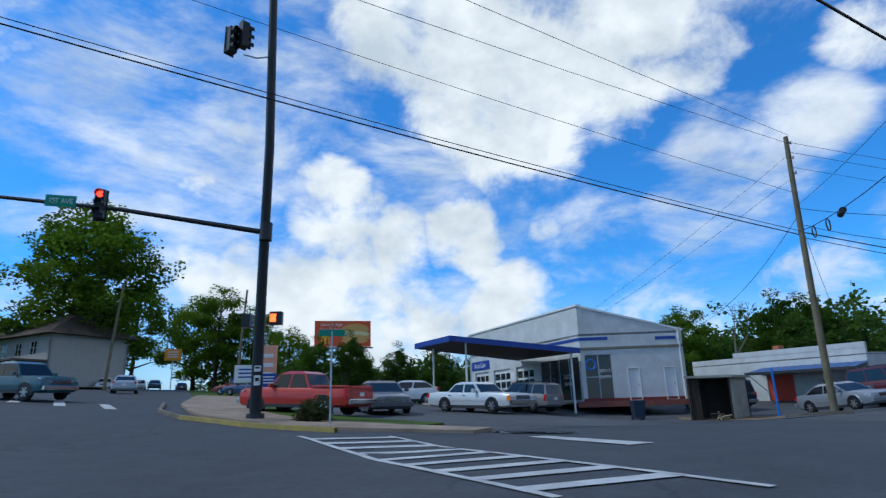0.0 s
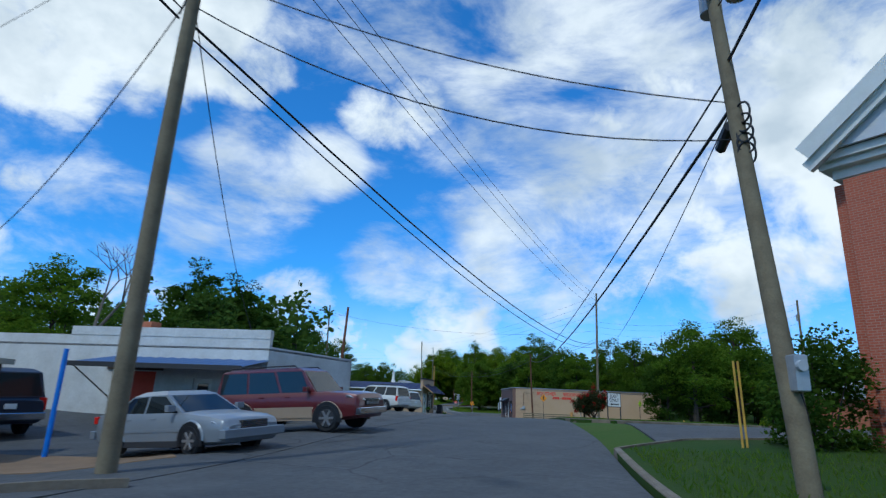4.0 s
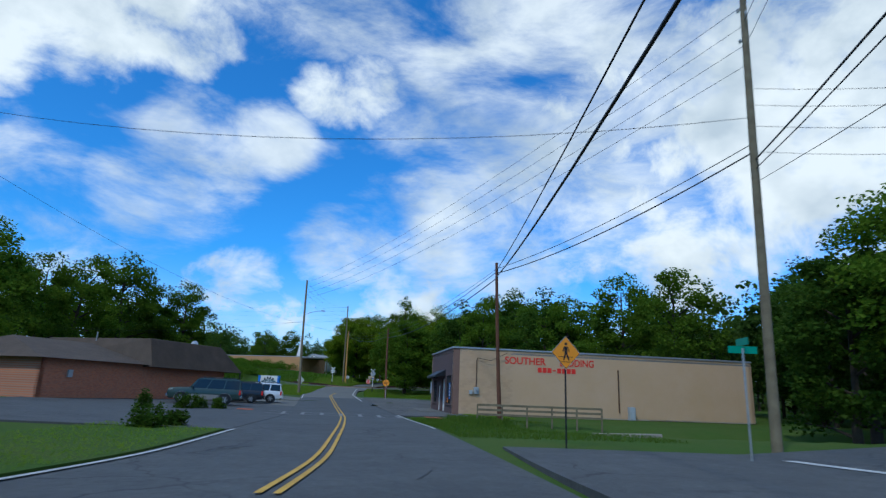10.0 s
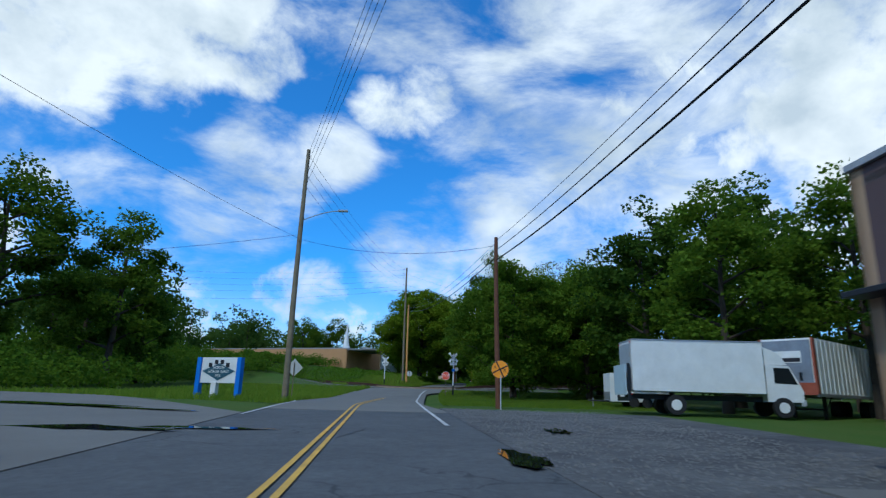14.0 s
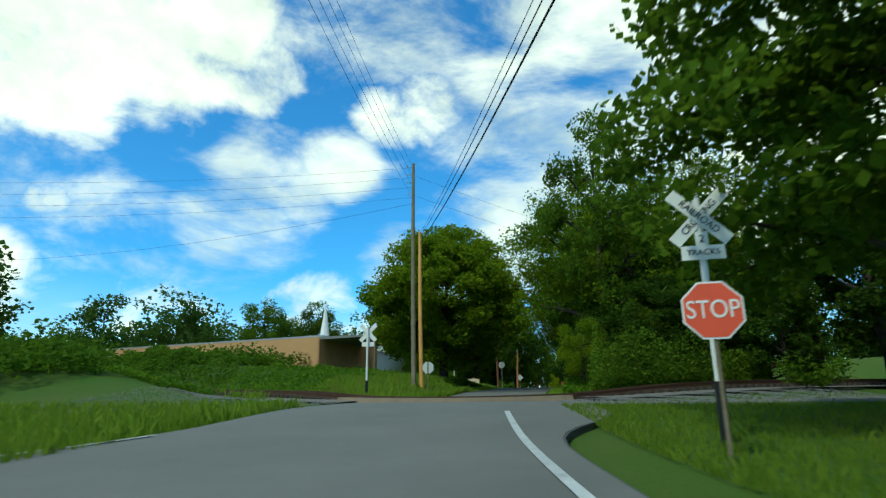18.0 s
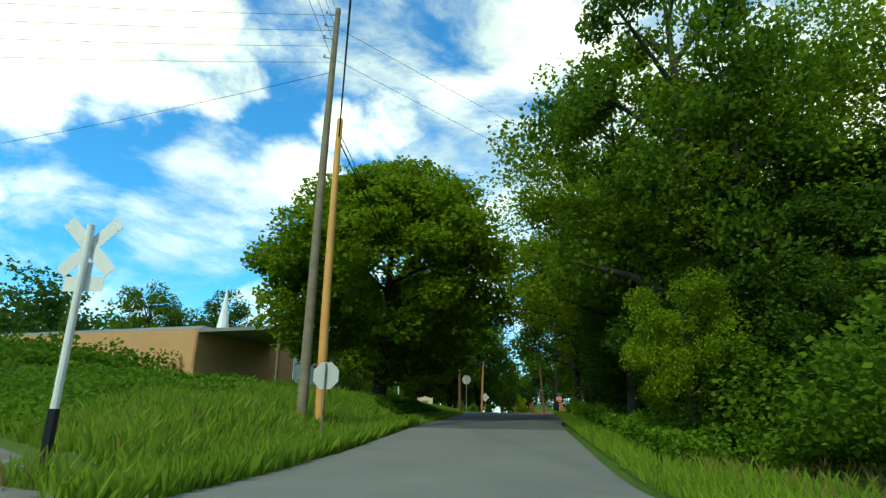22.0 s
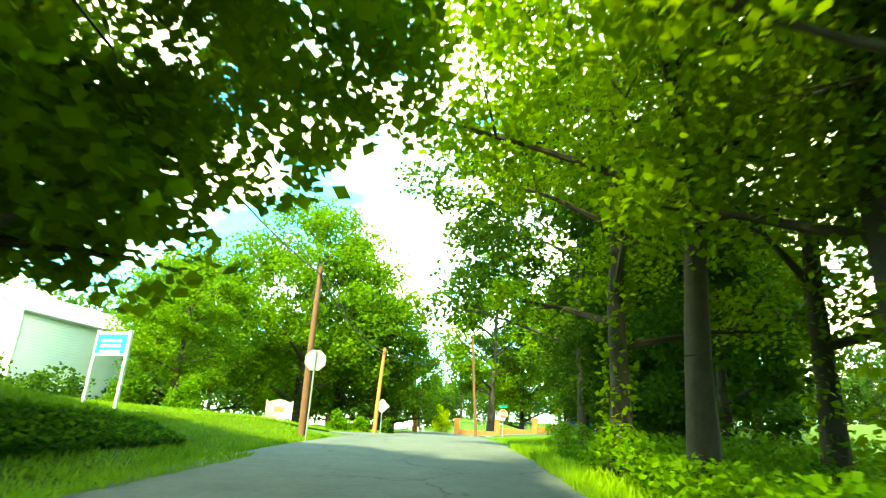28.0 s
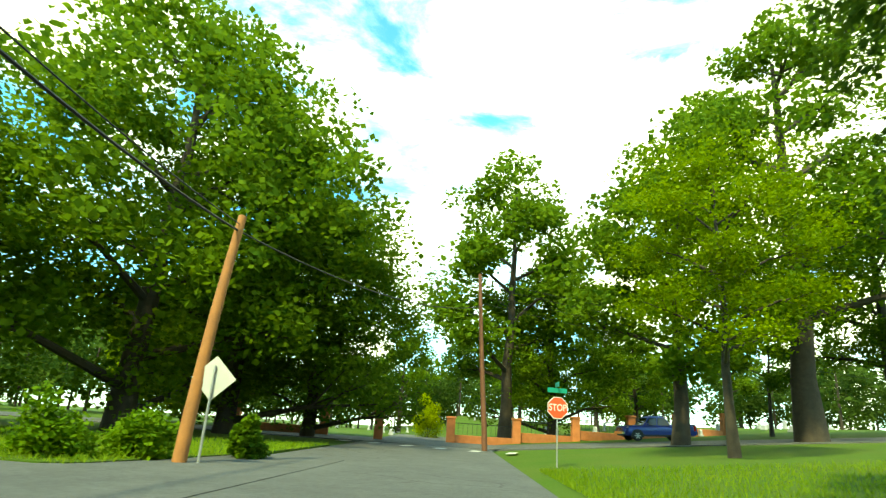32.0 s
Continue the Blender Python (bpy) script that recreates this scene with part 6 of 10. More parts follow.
def brick_church():
    """Tall brick church with a white cornice on the corner lawn."""
    A, B = (33.1, 17.4), (29.1, 2.9)
    z0 = H(33, 17)
    ob = thing("brick_church", (*A, z0), "red brick church with a white classical cornice", "church")
    a, b = rel(A, A, B)
    w = Vector((a[0] - b[0], a[1] - b[1])).normalized()
    n = Vector((w.y, -w.x))
    c, d = (b[0] + n.x * 15, b[1] + n.y * 15), (a[0] + n.x * 15, a[1] + n.y * 15)
    hgt = 8.7 - z0
    for nm, p, q in (("wall", b, a), ("wall", a, d), ("wall", d, c), ("wall", c, b)):
        m = face_frame(q, p)
        m = face_frame(p, q)
        L = math.dist(p, q)
        wl = part(nm, wall_mesh(L, hgt, 0.4, [], m=m @ Matrix.Translation((0, 0, 0))), M_BRICK_CHURCH, ob)
    # outward side faces: cornice all round
    cor = Mesh()
    cx, cy = sum(p[0] for p in (a, b, c, d)) / 4, sum(p[1] for p in (a, b, c, d)) / 4

    def grow(p, k):
        v = Vector((p[0] - cx, p[1] - cy))
        v = v * (1 + k / v.length)
        return (cx + v.x, cy + v.y)
    for z1, z2, k in ((0, 0.7, 0.12), (0.7, 1.0, 0.4), (1.0, 1.2, 0.75), (1.2, 1.45, 0.95)):
        part("cornice", slab(Mesh(), [grow(p, k) for p in (a, b, c, d)], hgt + z1 - 0.6, hgt + z2 - 0.6), M_WHITE, ob)
    rf = Mesh()
    e = [grow(p, 0.95) for p in (a, b, c, d)]
    zt = hgt + 0.85
    r1 = ((e[0][0] + e[1][0]) / 2, (e[0][1] + e[1][1]) / 2)
    r2 = ((e[3][0] + e[2][0]) / 2, (e[3][1] + e[2][1]) / 2)
    top = zt + 6.0
    rf.add([(*e[0], zt), (*e[1], zt), (*e[2], zt), (*e[3], zt), (*r1, top), (*r2, top)], [(0, 4, 5, 3), (1, 2, 5, 4), (0, 1, 4), (2, 3, 5)])
    part("roof", rf, M_SHINGLE, ob)
    out = Vector((-n.x, -n.y, 0))
    ga, gb, gt = [Vector((*p, z)) + out * 0.06 for p, z in ((e[0], zt), (e[1], zt), (r1, top))]
    ped = Mesh().add([ga, gb, gt, ga + out * 0.1, gb + out * 0.1, gt + out * 0.1], [(0, 1, 2), (5, 4, 3), (0, 3, 4, 1), (1, 4, 5, 2), (2, 5, 3, 0)])
    part("pediment", ped, material("pale_boarded_gable", (0.50, 0.52, 0.56), 0.7, 0.1), ob, "pale boarded gable")
    for p in (ga, gb):
        for k, (wd, up) in enumerate(((0.34, 0.0), (0.22, -0.42))):
            part("raking_cornice", Mesh().tube(p + out * (0.3 - 0.12 * k) + Vector((0, 0, up)), gt + out * (0.3 - 0.12 * k) + Vector((0, 0, up)), wd, wd, 4), M_WHITE, ob, "white raking cornice")
    fm = face_frame(b, a)
    LL = math.dist(a, b)
    for x in (LL - 3.8, LL - 8.6):
        window(ob, fm @ Matrix.Translation((0, 0, 0.16)), x, x + 1.2, 2.0, 5.6, 2, 6, M_WHITE, 0.08, 0.1, M_WHITE)
        part("window_head", Mesh().box((0, 0, 0), (1.9, 0.3, 0.3), m=fm @ Matrix.Translation((x + 0.6, 5.95, 0.15))), M_WHITE, ob, "white window hood")
        for q in (x - 0.16, x + 1.36):
            part("window_casing", Mesh().box((0, 0, 0), (0.24, 3.8, 0.12), m=fm @ Matrix.Translation((q, 3.8, 0.06))), M_WHITE, ob)


brick_church()


def salon():
    """Tan hair salon with a navy metal roof."""
    fl, fr = (60.9, 59.9), (64.9, 61.3)
    fl, fr = (60.75, 59.0), (64.7, 60.75)
    u = Vector((fr[0] - fl[0], fr[1] - fl[1])).normalized()
    n = Vector((-u.y, u.x))
    back = 15.0
    # the long side runs away from the street, leaning to the west
    sdir = Vector((-0.62, 0.78))
    bl, br = (fl[0] + sdir.x * back, fl[1] + sdir.y * back), (fr[0] + sdir.x * back, fr[1] + sdir.y * back)
    z0 = H(62, 60) - 0.02
    ob = thing("hair_salon", (*fl, z0), "small tan salon with a navy metal roof and dark shutters", "shop")
    a, b, c, d = rel(fl, fl, fr, br, bl)
    m = face_frame(a, b)
    L = math.dist(fl, fr)
    part("front_wall", wall_mesh(L, 3.0, 0.25, [(0.45, 1.4, 0.02, 2.2), (2.15, 3.3, 0.75, 2.15)], m=m), M_TAN, ob)
    part("parapet", wall_mesh(L - 0.4, 0.75, 0.3, [], m=m @ Matrix.Translation((0.5, 3.0, -0.1))), M_TAN, ob)
    part("parapet_cap", Mesh().box((0, 0, 0), (L - 0.2, 0.1, 0.42), m=m @ Matrix.Translation((0.5 + (L - 0.4) / 2, 3.8, -0.24))), M_TRIM, ob)
    sides = Mesh()
    wall_mesh(back, 2.6, 0.25, [], sides, face_frame(d, a))
    wall_mesh(back, 2.6, 0.25, [], sides, face_frame(b, c))
    wall_mesh(math.dist(br, bl), 2.6, 0.25, [], sides, face_frame(c, d))
    part("side_wall", sides, M_TAN, ob)
    # low pitched navy roof with ribs
    rf, ribs = Mesh(), []
    e = [(a[0] - 0.35 * u.x, a[1] - 0.35 * u.y), (b[0] + 0.3 * u.x, b[1] + 0.3 * u.y), (c[0] + 0.3 * u.x, c[1] + 0.3 * u.y), (d[0] - 0.35 * u.x, d[1] - 0.35 * u.y)]
    mid0, mid1 = ((e[0][0] + e[1][0]) / 2, (e[0][1] + e[1][1]) / 2), ((e[3][0] + e[2][0]) / 2, (e[3][1] + e[2][1]) / 2)
    rf.add([(*e[0], 2.62), (*mid0, 3.35), (*mid1, 3.35), (*e[3], 2.62), (*e[1], 2.62), (*e[2], 2.62)], [(0, 1, 2, 3), (1, 4, 5, 2)])
    for k in range(26):
        t = (k + 0.5) / 26
        p = Vector((e[0][0] + (e[3][0] - e[0][0]) * t, e[0][1] + (e[3][1] - e[0][1]) * t, 2.64))
        q = Vector((mid0[0] + (mid1[0] - mid0[0]) * t, mid0[1] + (mid1[1] - mid0[1]) * t, 3.37))
        ribs.append((p, q))
    roof = part("roof", rf, M_NAVY, ob)
    for p, q in ribs:
        part("rib", Mesh().tube(p, q, 0.02, 0.02, 4), M_NAVY, roof)
    part("gutter", Mesh().pipe([Vector((*e[0], 2.55)), Vector((*e[3], 2.55))], 0.07, 8), M_WHITE, ob)
    # front awning roof
    aw = Mesh()
    x0, x1 = 0.3, L + 0.6
    k_n = 18
    aw.add([m @ Vector(p) for p in ((x0, 3.15, 0.0), (x1, 3.15, 0.0), (x1, 2.35, 1.15), (x0, 2.35, 1.15), (x0, 3.12, 0.0), (x1, 3.12, 0.0), (x1, 2.32, 1.15), (x0, 2.32, 1.15))],
           [(0, 1, 2, 3), (7, 6, 5, 4), (3, 2, 6, 7), (0, 3, 7, 4), (1, 5, 6, 2)])
    awning = part("awning_roof", aw, M_NAVY, ob, "navy ribbed metal awning")
    for k in range(k_n):
        xa = x0 + (x1 - x0) * k / k_n
        part("rib", Mesh().tube(m @ Vector((xa, 3.16, 0.0)), m @ Vector((xa, 2.36, 1.15)), 0.022, 0.022, 4), M_NAVY, awning)
    part("soffit", Mesh().add([m @ Vector(p) for p in ((x0, 3.0, 0.01), (x1, 3.0, 0.01), (x1, 2.28, 1.12), (x0, 2.28, 1.12))], [(3, 2, 1, 0)]), M_TRIM, ob)
    part("barge_board", Mesh().tube(m @ Vector((x0 - 0.03, 3.1, 0.0)), m @ Vector((x0 - 0.03, 2.3, 1.15)), 0.06, 0.06, 4), material("raw_pine", (0.5, 0.3, 0.14), 0.8, 0.2), ob)
    dr = part("door", Mesh().box((0, 0, 0), (0.83, 2.1, 0.05), m=m @ Matrix.Translation((0.925, 1.07, -0.1))), material("pale_green_door", (0.50, 0.56, 0.44), 0.6, 0.08), ob, "pale green panelled door")
    for i in range(2):
        for j in range(3):
            part("pane", Mesh().box((0, 0, 0), (0.2, 0.26, 0.02), m=m @ Matrix.Translation((0.79 + 0.27 * i, 1.25 + 0.3 * j, -0.07))), M_WINDOW, dr)
    part("frame", frame_bars(m, 0.45, 1.4, 0.02, 2.2, 1, 1, 0.1, 0.1, 0.0), M_WHITE, dr)
    part("round_sign", Mesh().tube(m @ Vector((0.925, 1.6, -0.06)), m @ Vector((0.925, 1.6, -0.03)), 0.24, 0.24, 20), M_WHITE, dr, "round white plaque")
    window(ob, m, 2.15, 3.3, 0.75, 2.15, 2, 2, M_WHITE, 0.05)
    for x in (1.93, 3.52):
        part("shutter", Mesh().box((0, 0, 0), (0.36, 1.55, 0.05), m=m @ Matrix.Translation((x, 1.42, 0.03))), M_TRIM, ob, "dark shutter")
    bd = part("name_board", Mesh().box((0, 0, 0), (1.15, 0.32, 0.04), m=m @ Matrix.Translation((2.72, 2.33, 0.03))), M_WHITE, ob, "white framed name board")
    part("writing", Mesh().box((0, 0, 0), (0.85, 0.1, 0.006), m=m @ Matrix.Translation((2.72, 2.33, 0.053))), M_INK, bd)
    part("doorstep", slab(Mesh(), [tuple((m @ Vector(p))[:2]) for p in ((0.0, 0, 1.5), (L + 1.2, 0, 1.5), (L + 0.4, 0, 0.0), (0.0, 0, 0.0))], -0.1, 0.06), M_CONCRETE, ob)
    W = Matrix.Translation((*fl, z0)) @ m
    # bench
    bn = thing("garden_bench", W @ Vector((3.0, 0.06, 0.75)), "black metal garden bench with a patterned cushion", "bench")
    R3 = m.to_3x3().to_4x4()
    for x in (-0.6, 0.6):
        for z in (-0.2, 0.2):
            part("leg", Mesh().tube(R3 @ Vector((x, 0, z)), R3 @ Vector((x, 0.42, z)), 0.018, 0.018, 6), M_BLACK, bn)
        part("armrest", Mesh().pipe([R3 @ Vector((x, 0.42, 0.22)), R3 @ Vector((x, 0.62, 0.2)), R3 @ Vector((x, 0.62, -0.2))], 0.018, 6), M_BLACK, bn)
    for k in range(5):
        part("seat_slat", Mesh().box((0, 0, 0), (1.22, 0.02, 0.07), m=R3 @ Matrix.Translation((0, 0.43, -0.18 + 0.09 * k))), M_BLACK, bn)
    for k in range(9):
        part("back_bar", Mesh().tube(R3 @ Vector((-0.56 + 0.14 * k, 0.45, -0.22)), R3 @ Vector((-0.56 + 0.14 * k, 0.86, -0.26)), 0.012, 0.012, 5), M_BLACK, bn)
    part("back_rail", Mesh().tube(R3 @ Vector((-0.6, 0.87, -0.26)), R3 @ Vector((0.6, 0.87, -0.26)), 0.02, 0.02, 6), M_BLACK, bn)
    cu = thing("cushion", W @ Vector((3.3, 0.7, 0.62)), "black and white patterned cushion on the bench", "cushion")
    part("cover", Mesh().box((0, 0, 0), (0.36, 0.34, 0.12), m=R3 @ Matrix.Rotation(-0.2, 4, "X")), material("patterned_cloth", (0.4, 0.4, 0.38), 0.9, 0.9, 12, 20, 0.1), cu)
    bi = thing("rubbish_bin", W @ Vector((L + 0.55, 0.05, 0.6)), "dark grey wheeled rubbish bin beside the salon", "rubbish bin")
    part("body", Mesh().box((0, 0, 0.5), (0.5, 0.55, 1.0), 0.4), M_TRIM, bi)
    part("lid", Mesh().box((0, 0, 1.04), (0.56, 0.62, 0.08), 0.4), M_TRIM, bi)
    return W


SALON = salon()


def mansard_office():
    """Red brick office with a brown shingle mansard, end on to its lot."""
    a, b = (80.0, 92.0), (98.2, 98.6)
    z0 = H(90, 95)
    ob = thing("brick_office", (*b, z0), "low red brick office with a brown shingled mansard roof", "office")
    A, B = rel(b, a, b)
    u = Vector((B[0] - A[0], B[1] - A[1])).normalized()
    n = Vector((-u.y, u.x))
    C, D = (B[0] + n.x * 12, B[1] + n.y * 12), (A[0] + n.x * 12, A[1] + n.y * 12)
    k0 = math.dist(a, b) - 10.6
    m = face_frame(A, B)
    L = math.dist(a, b)
    part("front_wall", wall_mesh(L, 2.7, 0.3, [], m=m), M_BRICK_OFFICE, ob)
    W2 = [(5.0, 6.0, 0.0, 2.1), (6.4, 8.2, 0.4, 2.1)]
    m2 = face_frame(B, C)
    part("side_wall", wall_mesh(12, 2.7, 0.3, W2, m=m2), M_BRICK_OFFICE, ob)
    bk = Mesh()
    wall_mesh(L, 2.7, 0.3, [], bk, face_frame(C, D))
    wall_mesh(12, 2.7, 0.3, [], bk, face_frame(D, A))
    part("back_wall", bk, M_BRICK_OFFICE, ob)
    window(ob, m2, 6.4, 8.2, 0.4, 2.1, 2, 1, M_WHITE)
    part("door", Mesh().box((0, 0, 0), (1.0, 2.1, 0.05), m=m2 @ Matrix.Translation((5.5, 1.05, -0.1))), M_TRIM, ob)
    cx, cy = (A[0] + C[0]) / 2, (A[1] + C[1]) / 2

    def inset(p, k):
        v = Vector((cx - p[0], cy - p[1]))
        return (p[0] + v.x * k, p[1] + v.y * k)
    # mansard over the end towards the lot, low hip over the rest
    e = [(A[0] + u.x * k0 - n.x * 0.9, A[1] + u.y * k0 - n.y * 0.9), (B[0] + u.x * 1.5 - n.x * 0.9, B[1] + u.y * 1.5 - n.y * 0.9),
         (C[0] + u.x * 1.5 + n.x * 0.9, C[1] + u.y * 1.5 + n.y * 0.9), (D[0] + u.x * k0 + n.x * 0.9, D[1] + u.y * k0 + n.y * 0.9)]
    t = [(e[0][0] + u.x * 0.9 + n.x * 1.3, e[0][1] + u.y * 0.9 + n.y * 1.3), (e[1][0] - u.x * 1.9 + n.x * 1.3, e[1][1] - u.y * 1.9 + n.y * 1.3),
         (e[2][0] - u.x * 2.6 - n.x * 1.6, e[2][1] - u.y * 2.6 - n.y * 1.6), (e[3][0] + u.x * 1.3 - n.x * 1.6, e[3][1] + u.y * 1.3 - n.y * 1.6)]
    rf = Mesh().add([(*p, 2.5) for p in e] + [(*p, 4.8) for p in t], [(k, (k + 1) % 4, 4 + (k + 1) % 4, 4 + k) for k in range(4)] + [(4, 5, 6, 7), (3, 2, 1, 0)])
    mans = part("mansard", rf, M_SHINGLE, ob, "brown shingled mansard")
    # courses of shingles on the two visible slopes
    course = Mesh()
    for p0, p1, q0, q1 in ((e[0], e[1], t[0], t[1]), (e[1], e[2], t[1], t[2])):
        for k in range(14):
            f = k / 14
            z = 2.5 + 2.3 * f
            s0 = Vector((p0[0] + (q0[0] - p0[0]) * f, p0[1] + (q0[1] - p0[1]) * f, z + 0.015))
            s1 = Vector((p1[0] + (q1[0] - p1[0]) * f, p1[1] + (q1[1] - p1[1]) * f, z + 0.015))
            g = (k + 1.05) / 14
            r0 = Vector((p0[0] + (q0[0] - p0[0]) * g, p0[1] + (q0[1] - p0[1]) * g, 2.5 + 2.3 * g + 0.004))
            r1 = Vector((p1[0] + (q1[0] - p1[0]) * g, p1[1] + (q1[1] - p1[1]) * g, 2.5 + 2.3 * g + 0.004))
            o = (s1 - s0).cross(r0 - s0).normalized() * 0.03
            nt_ = int((s1 - s0).length / 0.33)
            for j in range(nt_):
                x0, x1 = (j + 0.04) / nt_, (j + 0.97) / nt_
                course.quad(s0.lerp(s1, x0) + o, s0.lerp(s1, x1) + o, r0.lerp(r1, x1), r0.lerp(r1, x0))
    tagged(part("shingle_cover", course, M_SHINGLE, ob), kind="stuff")
    rf2 = Mesh()
    h0, h1 = (A[0] - u.x * 0.6 - n.x * 0.6, A[1] - u.y * 0.6 - n.y * 0.6), (A[0] + u.x * (k0 + 1) - n.x * 0.6, A[1] + u.y * (k0 + 1) - n.y * 0.6)
    h3, h2 = (D[0] - u.x * 0.6 + n.x * 0.6, D[1] - u.y * 0.6 + n.y * 0.6), (D[0] + u.x * (k0 + 1) + n.x * 0.6, D[1] + u.y * (k0 + 1) + n.y * 0.6)
    g0, g1 = ((h0[0] + h3[0]) / 2 + u.x * 3, (h0[1] + h3[1]) / 2 + u.y * 3), ((h1[0] + h2[0]) / 2, (h1[1] + h2[1]) / 2)
    rf2.add([(*h0, 2.65), (*h1, 2.65), (*h2, 2.65), (*h3, 2.65), (*g0, 4.3), (*g1, 4.3)], [(0, 1, 5, 4), (2, 3, 4, 5), (3, 0, 4), (1, 2, 5), (3, 2, 1, 0)])
    part("hip_roof", rf2, M_SHINGLE, ob)
    part("vent_pipe", Mesh().tube((*g1, 4.2), (*g1, 5.3), 0.06, 0.06, 8), M_STEEL, ob)
    part("satellite_dish", Mesh().tube((t[1][0] - 1, t[1][1] + 3, 5.1), (t[1][0] - 1.15, t[1][1] + 2.85, 5.15), 0.35, 0.05, 14), M_GREY_PAINT, ob)
    part("post", Mesh().tube((e[1][0], e[1][1], 0), (e[1][0] - 0.2 * u.x, e[1][1], 2.55), 0.06, 0.06, 8), M_TRIM, ob)
    mb = part("meter_box", Mesh().box((0, 0, 0), (0.35, 0.5, 0.15), m=m @ Matrix.Translation((2.2, 1.7, 0.09))), M_GREY_PAINT, ob)
    return ob, m, L


mansard_office()


def warehouse():
    C, Lf = Vector((104.7, 76.4)), Vector((112.7, 84.4))
    u = (Lf - C).normalized()
    w = Vector((u.y, -u.x))
    z0 = 0.55
    ob = thing("bedding_store", (C.x, C.y, z0), "tan painted block store with a dark mauve front", "store")
    o = (C.x, C.y)
    c, l = (0.0, 0.0), (Lf.x - C.x, Lf.y - C.y)
    far = 28.0
    r, br = (w.x * far, w.y * far), (l[0] + w.x * far, l[1] + w.y * far)
    hgt = 5.45
    # front, mauve: l to c has its outward side to the street
    m = face_frame(l, c)
    L = math.dist(l, c)
    ops = [(1.45, 3.3, 0.78, 2.9), (4.15, 5.2, 0.15, 2.4), (5.9, 7.7, 0.15, 2.95), (8.35, 10.65, 0.82, 3.2)]
    part("front_wall", wall_mesh(L, hgt, 0.3, ops, m=m), M_PURPLE, ob)
    m2 = face_frame(c, r)
    part("side_wall", wall_mesh(far, hgt, 0.3, [], m=m2), M_TAN_BLOCK, ob)
    part("corner_strip", Mesh().box((0, 0, 0), (0.55, hgt, 0.012), m=m2 @ Matrix.Translation((0.28, hgt / 2, 0.0))), material("pinkish_brown_paint", (0.20, 0.115, 0.09), 0.85, 0.15), ob)
    bk = Mesh()
    wall_mesh(L, hgt, 0.3, [], bk, face_frame(r, br))
    wall_mesh(far, hgt, 0.3, [], bk, face_frame(br, l))
    part("back_wall", bk, M_TAN_BLOCK, ob)
    part("roof", slab(Mesh(), [l, c, r, br], hgt - 0.35, hgt - 0.2), M_ROOF, ob)
    part("floor", slab(Mesh(), [l, c, r, br], 0.0, 0.1), M_CONCRETE, ob)
    for p, q in ((l, c), (c, r)):
        fm = face_frame(p, q)
        d_ = math.dist(p, q)
        part("coping", Mesh().box((0, 0, 0), (d_ + 0.1, 0.14, 0.42), m=fm @ Matrix.Translation((d_ / 2, hgt + 0.05, -0.13))), M_STEEL, ob, "pale metal coping")
    M_DKFRAME = M_TRIM
    window(ob, m, 1.45, 3.3, 0.78, 2.9, 4, 4, M_DKFRAME, 0.035, 0.05, M_PURPLE)
    window(ob, m, 8.35, 10.65, 0.82, 3.2, 5, 4, M_DKFRAME, 0.035, 0.05, M_PURPLE)
    # dark sheet added behind the panes in place of the dim store interior
    part("dark_backing", Mesh().box((0, 0, 0), (2.2, 2.3, 0.03), m=m @ Matrix.Translation((9.5, 2.0, -0.28))), M_INTERIOR, ob)
    ps = part("poster", Mesh().box((0, 0, 0), (0.8, 1.35, 0.008), m=m @ Matrix.Translation((9.8, 1.9, -0.058))), M_SIGN_BLUE, ob, "blue window poster with white bars")
    for k in range(4):
        part("writing", Mesh().box((0, 0, 0), (0.5 - 0.08 * (k % 2), 0.14, 0.006), m=m @ Matrix.Translation((9.8, 2.32 - 0.26 * k, -0.05))), M_WHITE, ps)
    part("poster", Mesh().box((0, 0, 0), (0.6, 0.42, 0.008), m=m @ Matrix.Translation((8.85, 1.12, -0.058))), M_AMBER, ob, "small orange window notice")
    dr = part("door", Mesh().box((0, 0, 0), (1.0, 2.2, 0.05), m=m @ Matrix.Translation((4.675, 1.26, -0.12))), M_WHITE, ob, "white door with two notices")
    part("handle", Mesh().box((0, 0, 0), (0.05, 0.12, 0.06), m=m @ Matrix.Translation((4.3, 1.2, -0.07))), M_STEEL, dr)
    for k in range(2):
        part("notice", Mesh().box((0, 0, 0), (0.24, 0.3, 0.01), m=m @ Matrix.Translation((4.85, 1.85 - 0.36 * k, -0.09))), M_INK, dr)
        part("notice_paper", Mesh().box((0, 0, 0), (0.18, 0.23, 0.01), m=m @ Matrix.Translation((4.85, 1.85 - 0.36 * k, -0.084))), M_WHITE, dr)
    ru = part("roller_shutter", Mesh().box((0, 0, 0), (1.8, 2.8, 0.03), m=m @ Matrix.Translation((6.8, 1.55, -0.2))), M_WHITE, ob, "white ribbed roller shutter")
    for k in range(28):
        part("slat", Mesh().box((0, 0, 0), (1.78, 0.075, 0.03), m=m @ Matrix.Translation((6.8, 0.22 + 0.098 * k, -0.175))), M_WHITE, ru)
    aw = Mesh()
    aw.add([m @ Vector(p) for p in ((3.3, 3.75, 0.0), (7.9, 3.75, 0.0), (7.9, 3.2, 1.0), (3.3, 3.2, 1.0), (3.3, 3.05, 1.0), (7.9, 3.05, 1.0), (3.3, 3.2, 0.0), (7.9, 3.2, 0.0))],
           [(0, 3, 2, 1), (3, 4, 5, 2), (0, 6, 4, 3), (1, 2, 5, 7), (6, 7, 5, 4)])
    part("awning", aw, M_BLACK, ob, "black cloth awning")
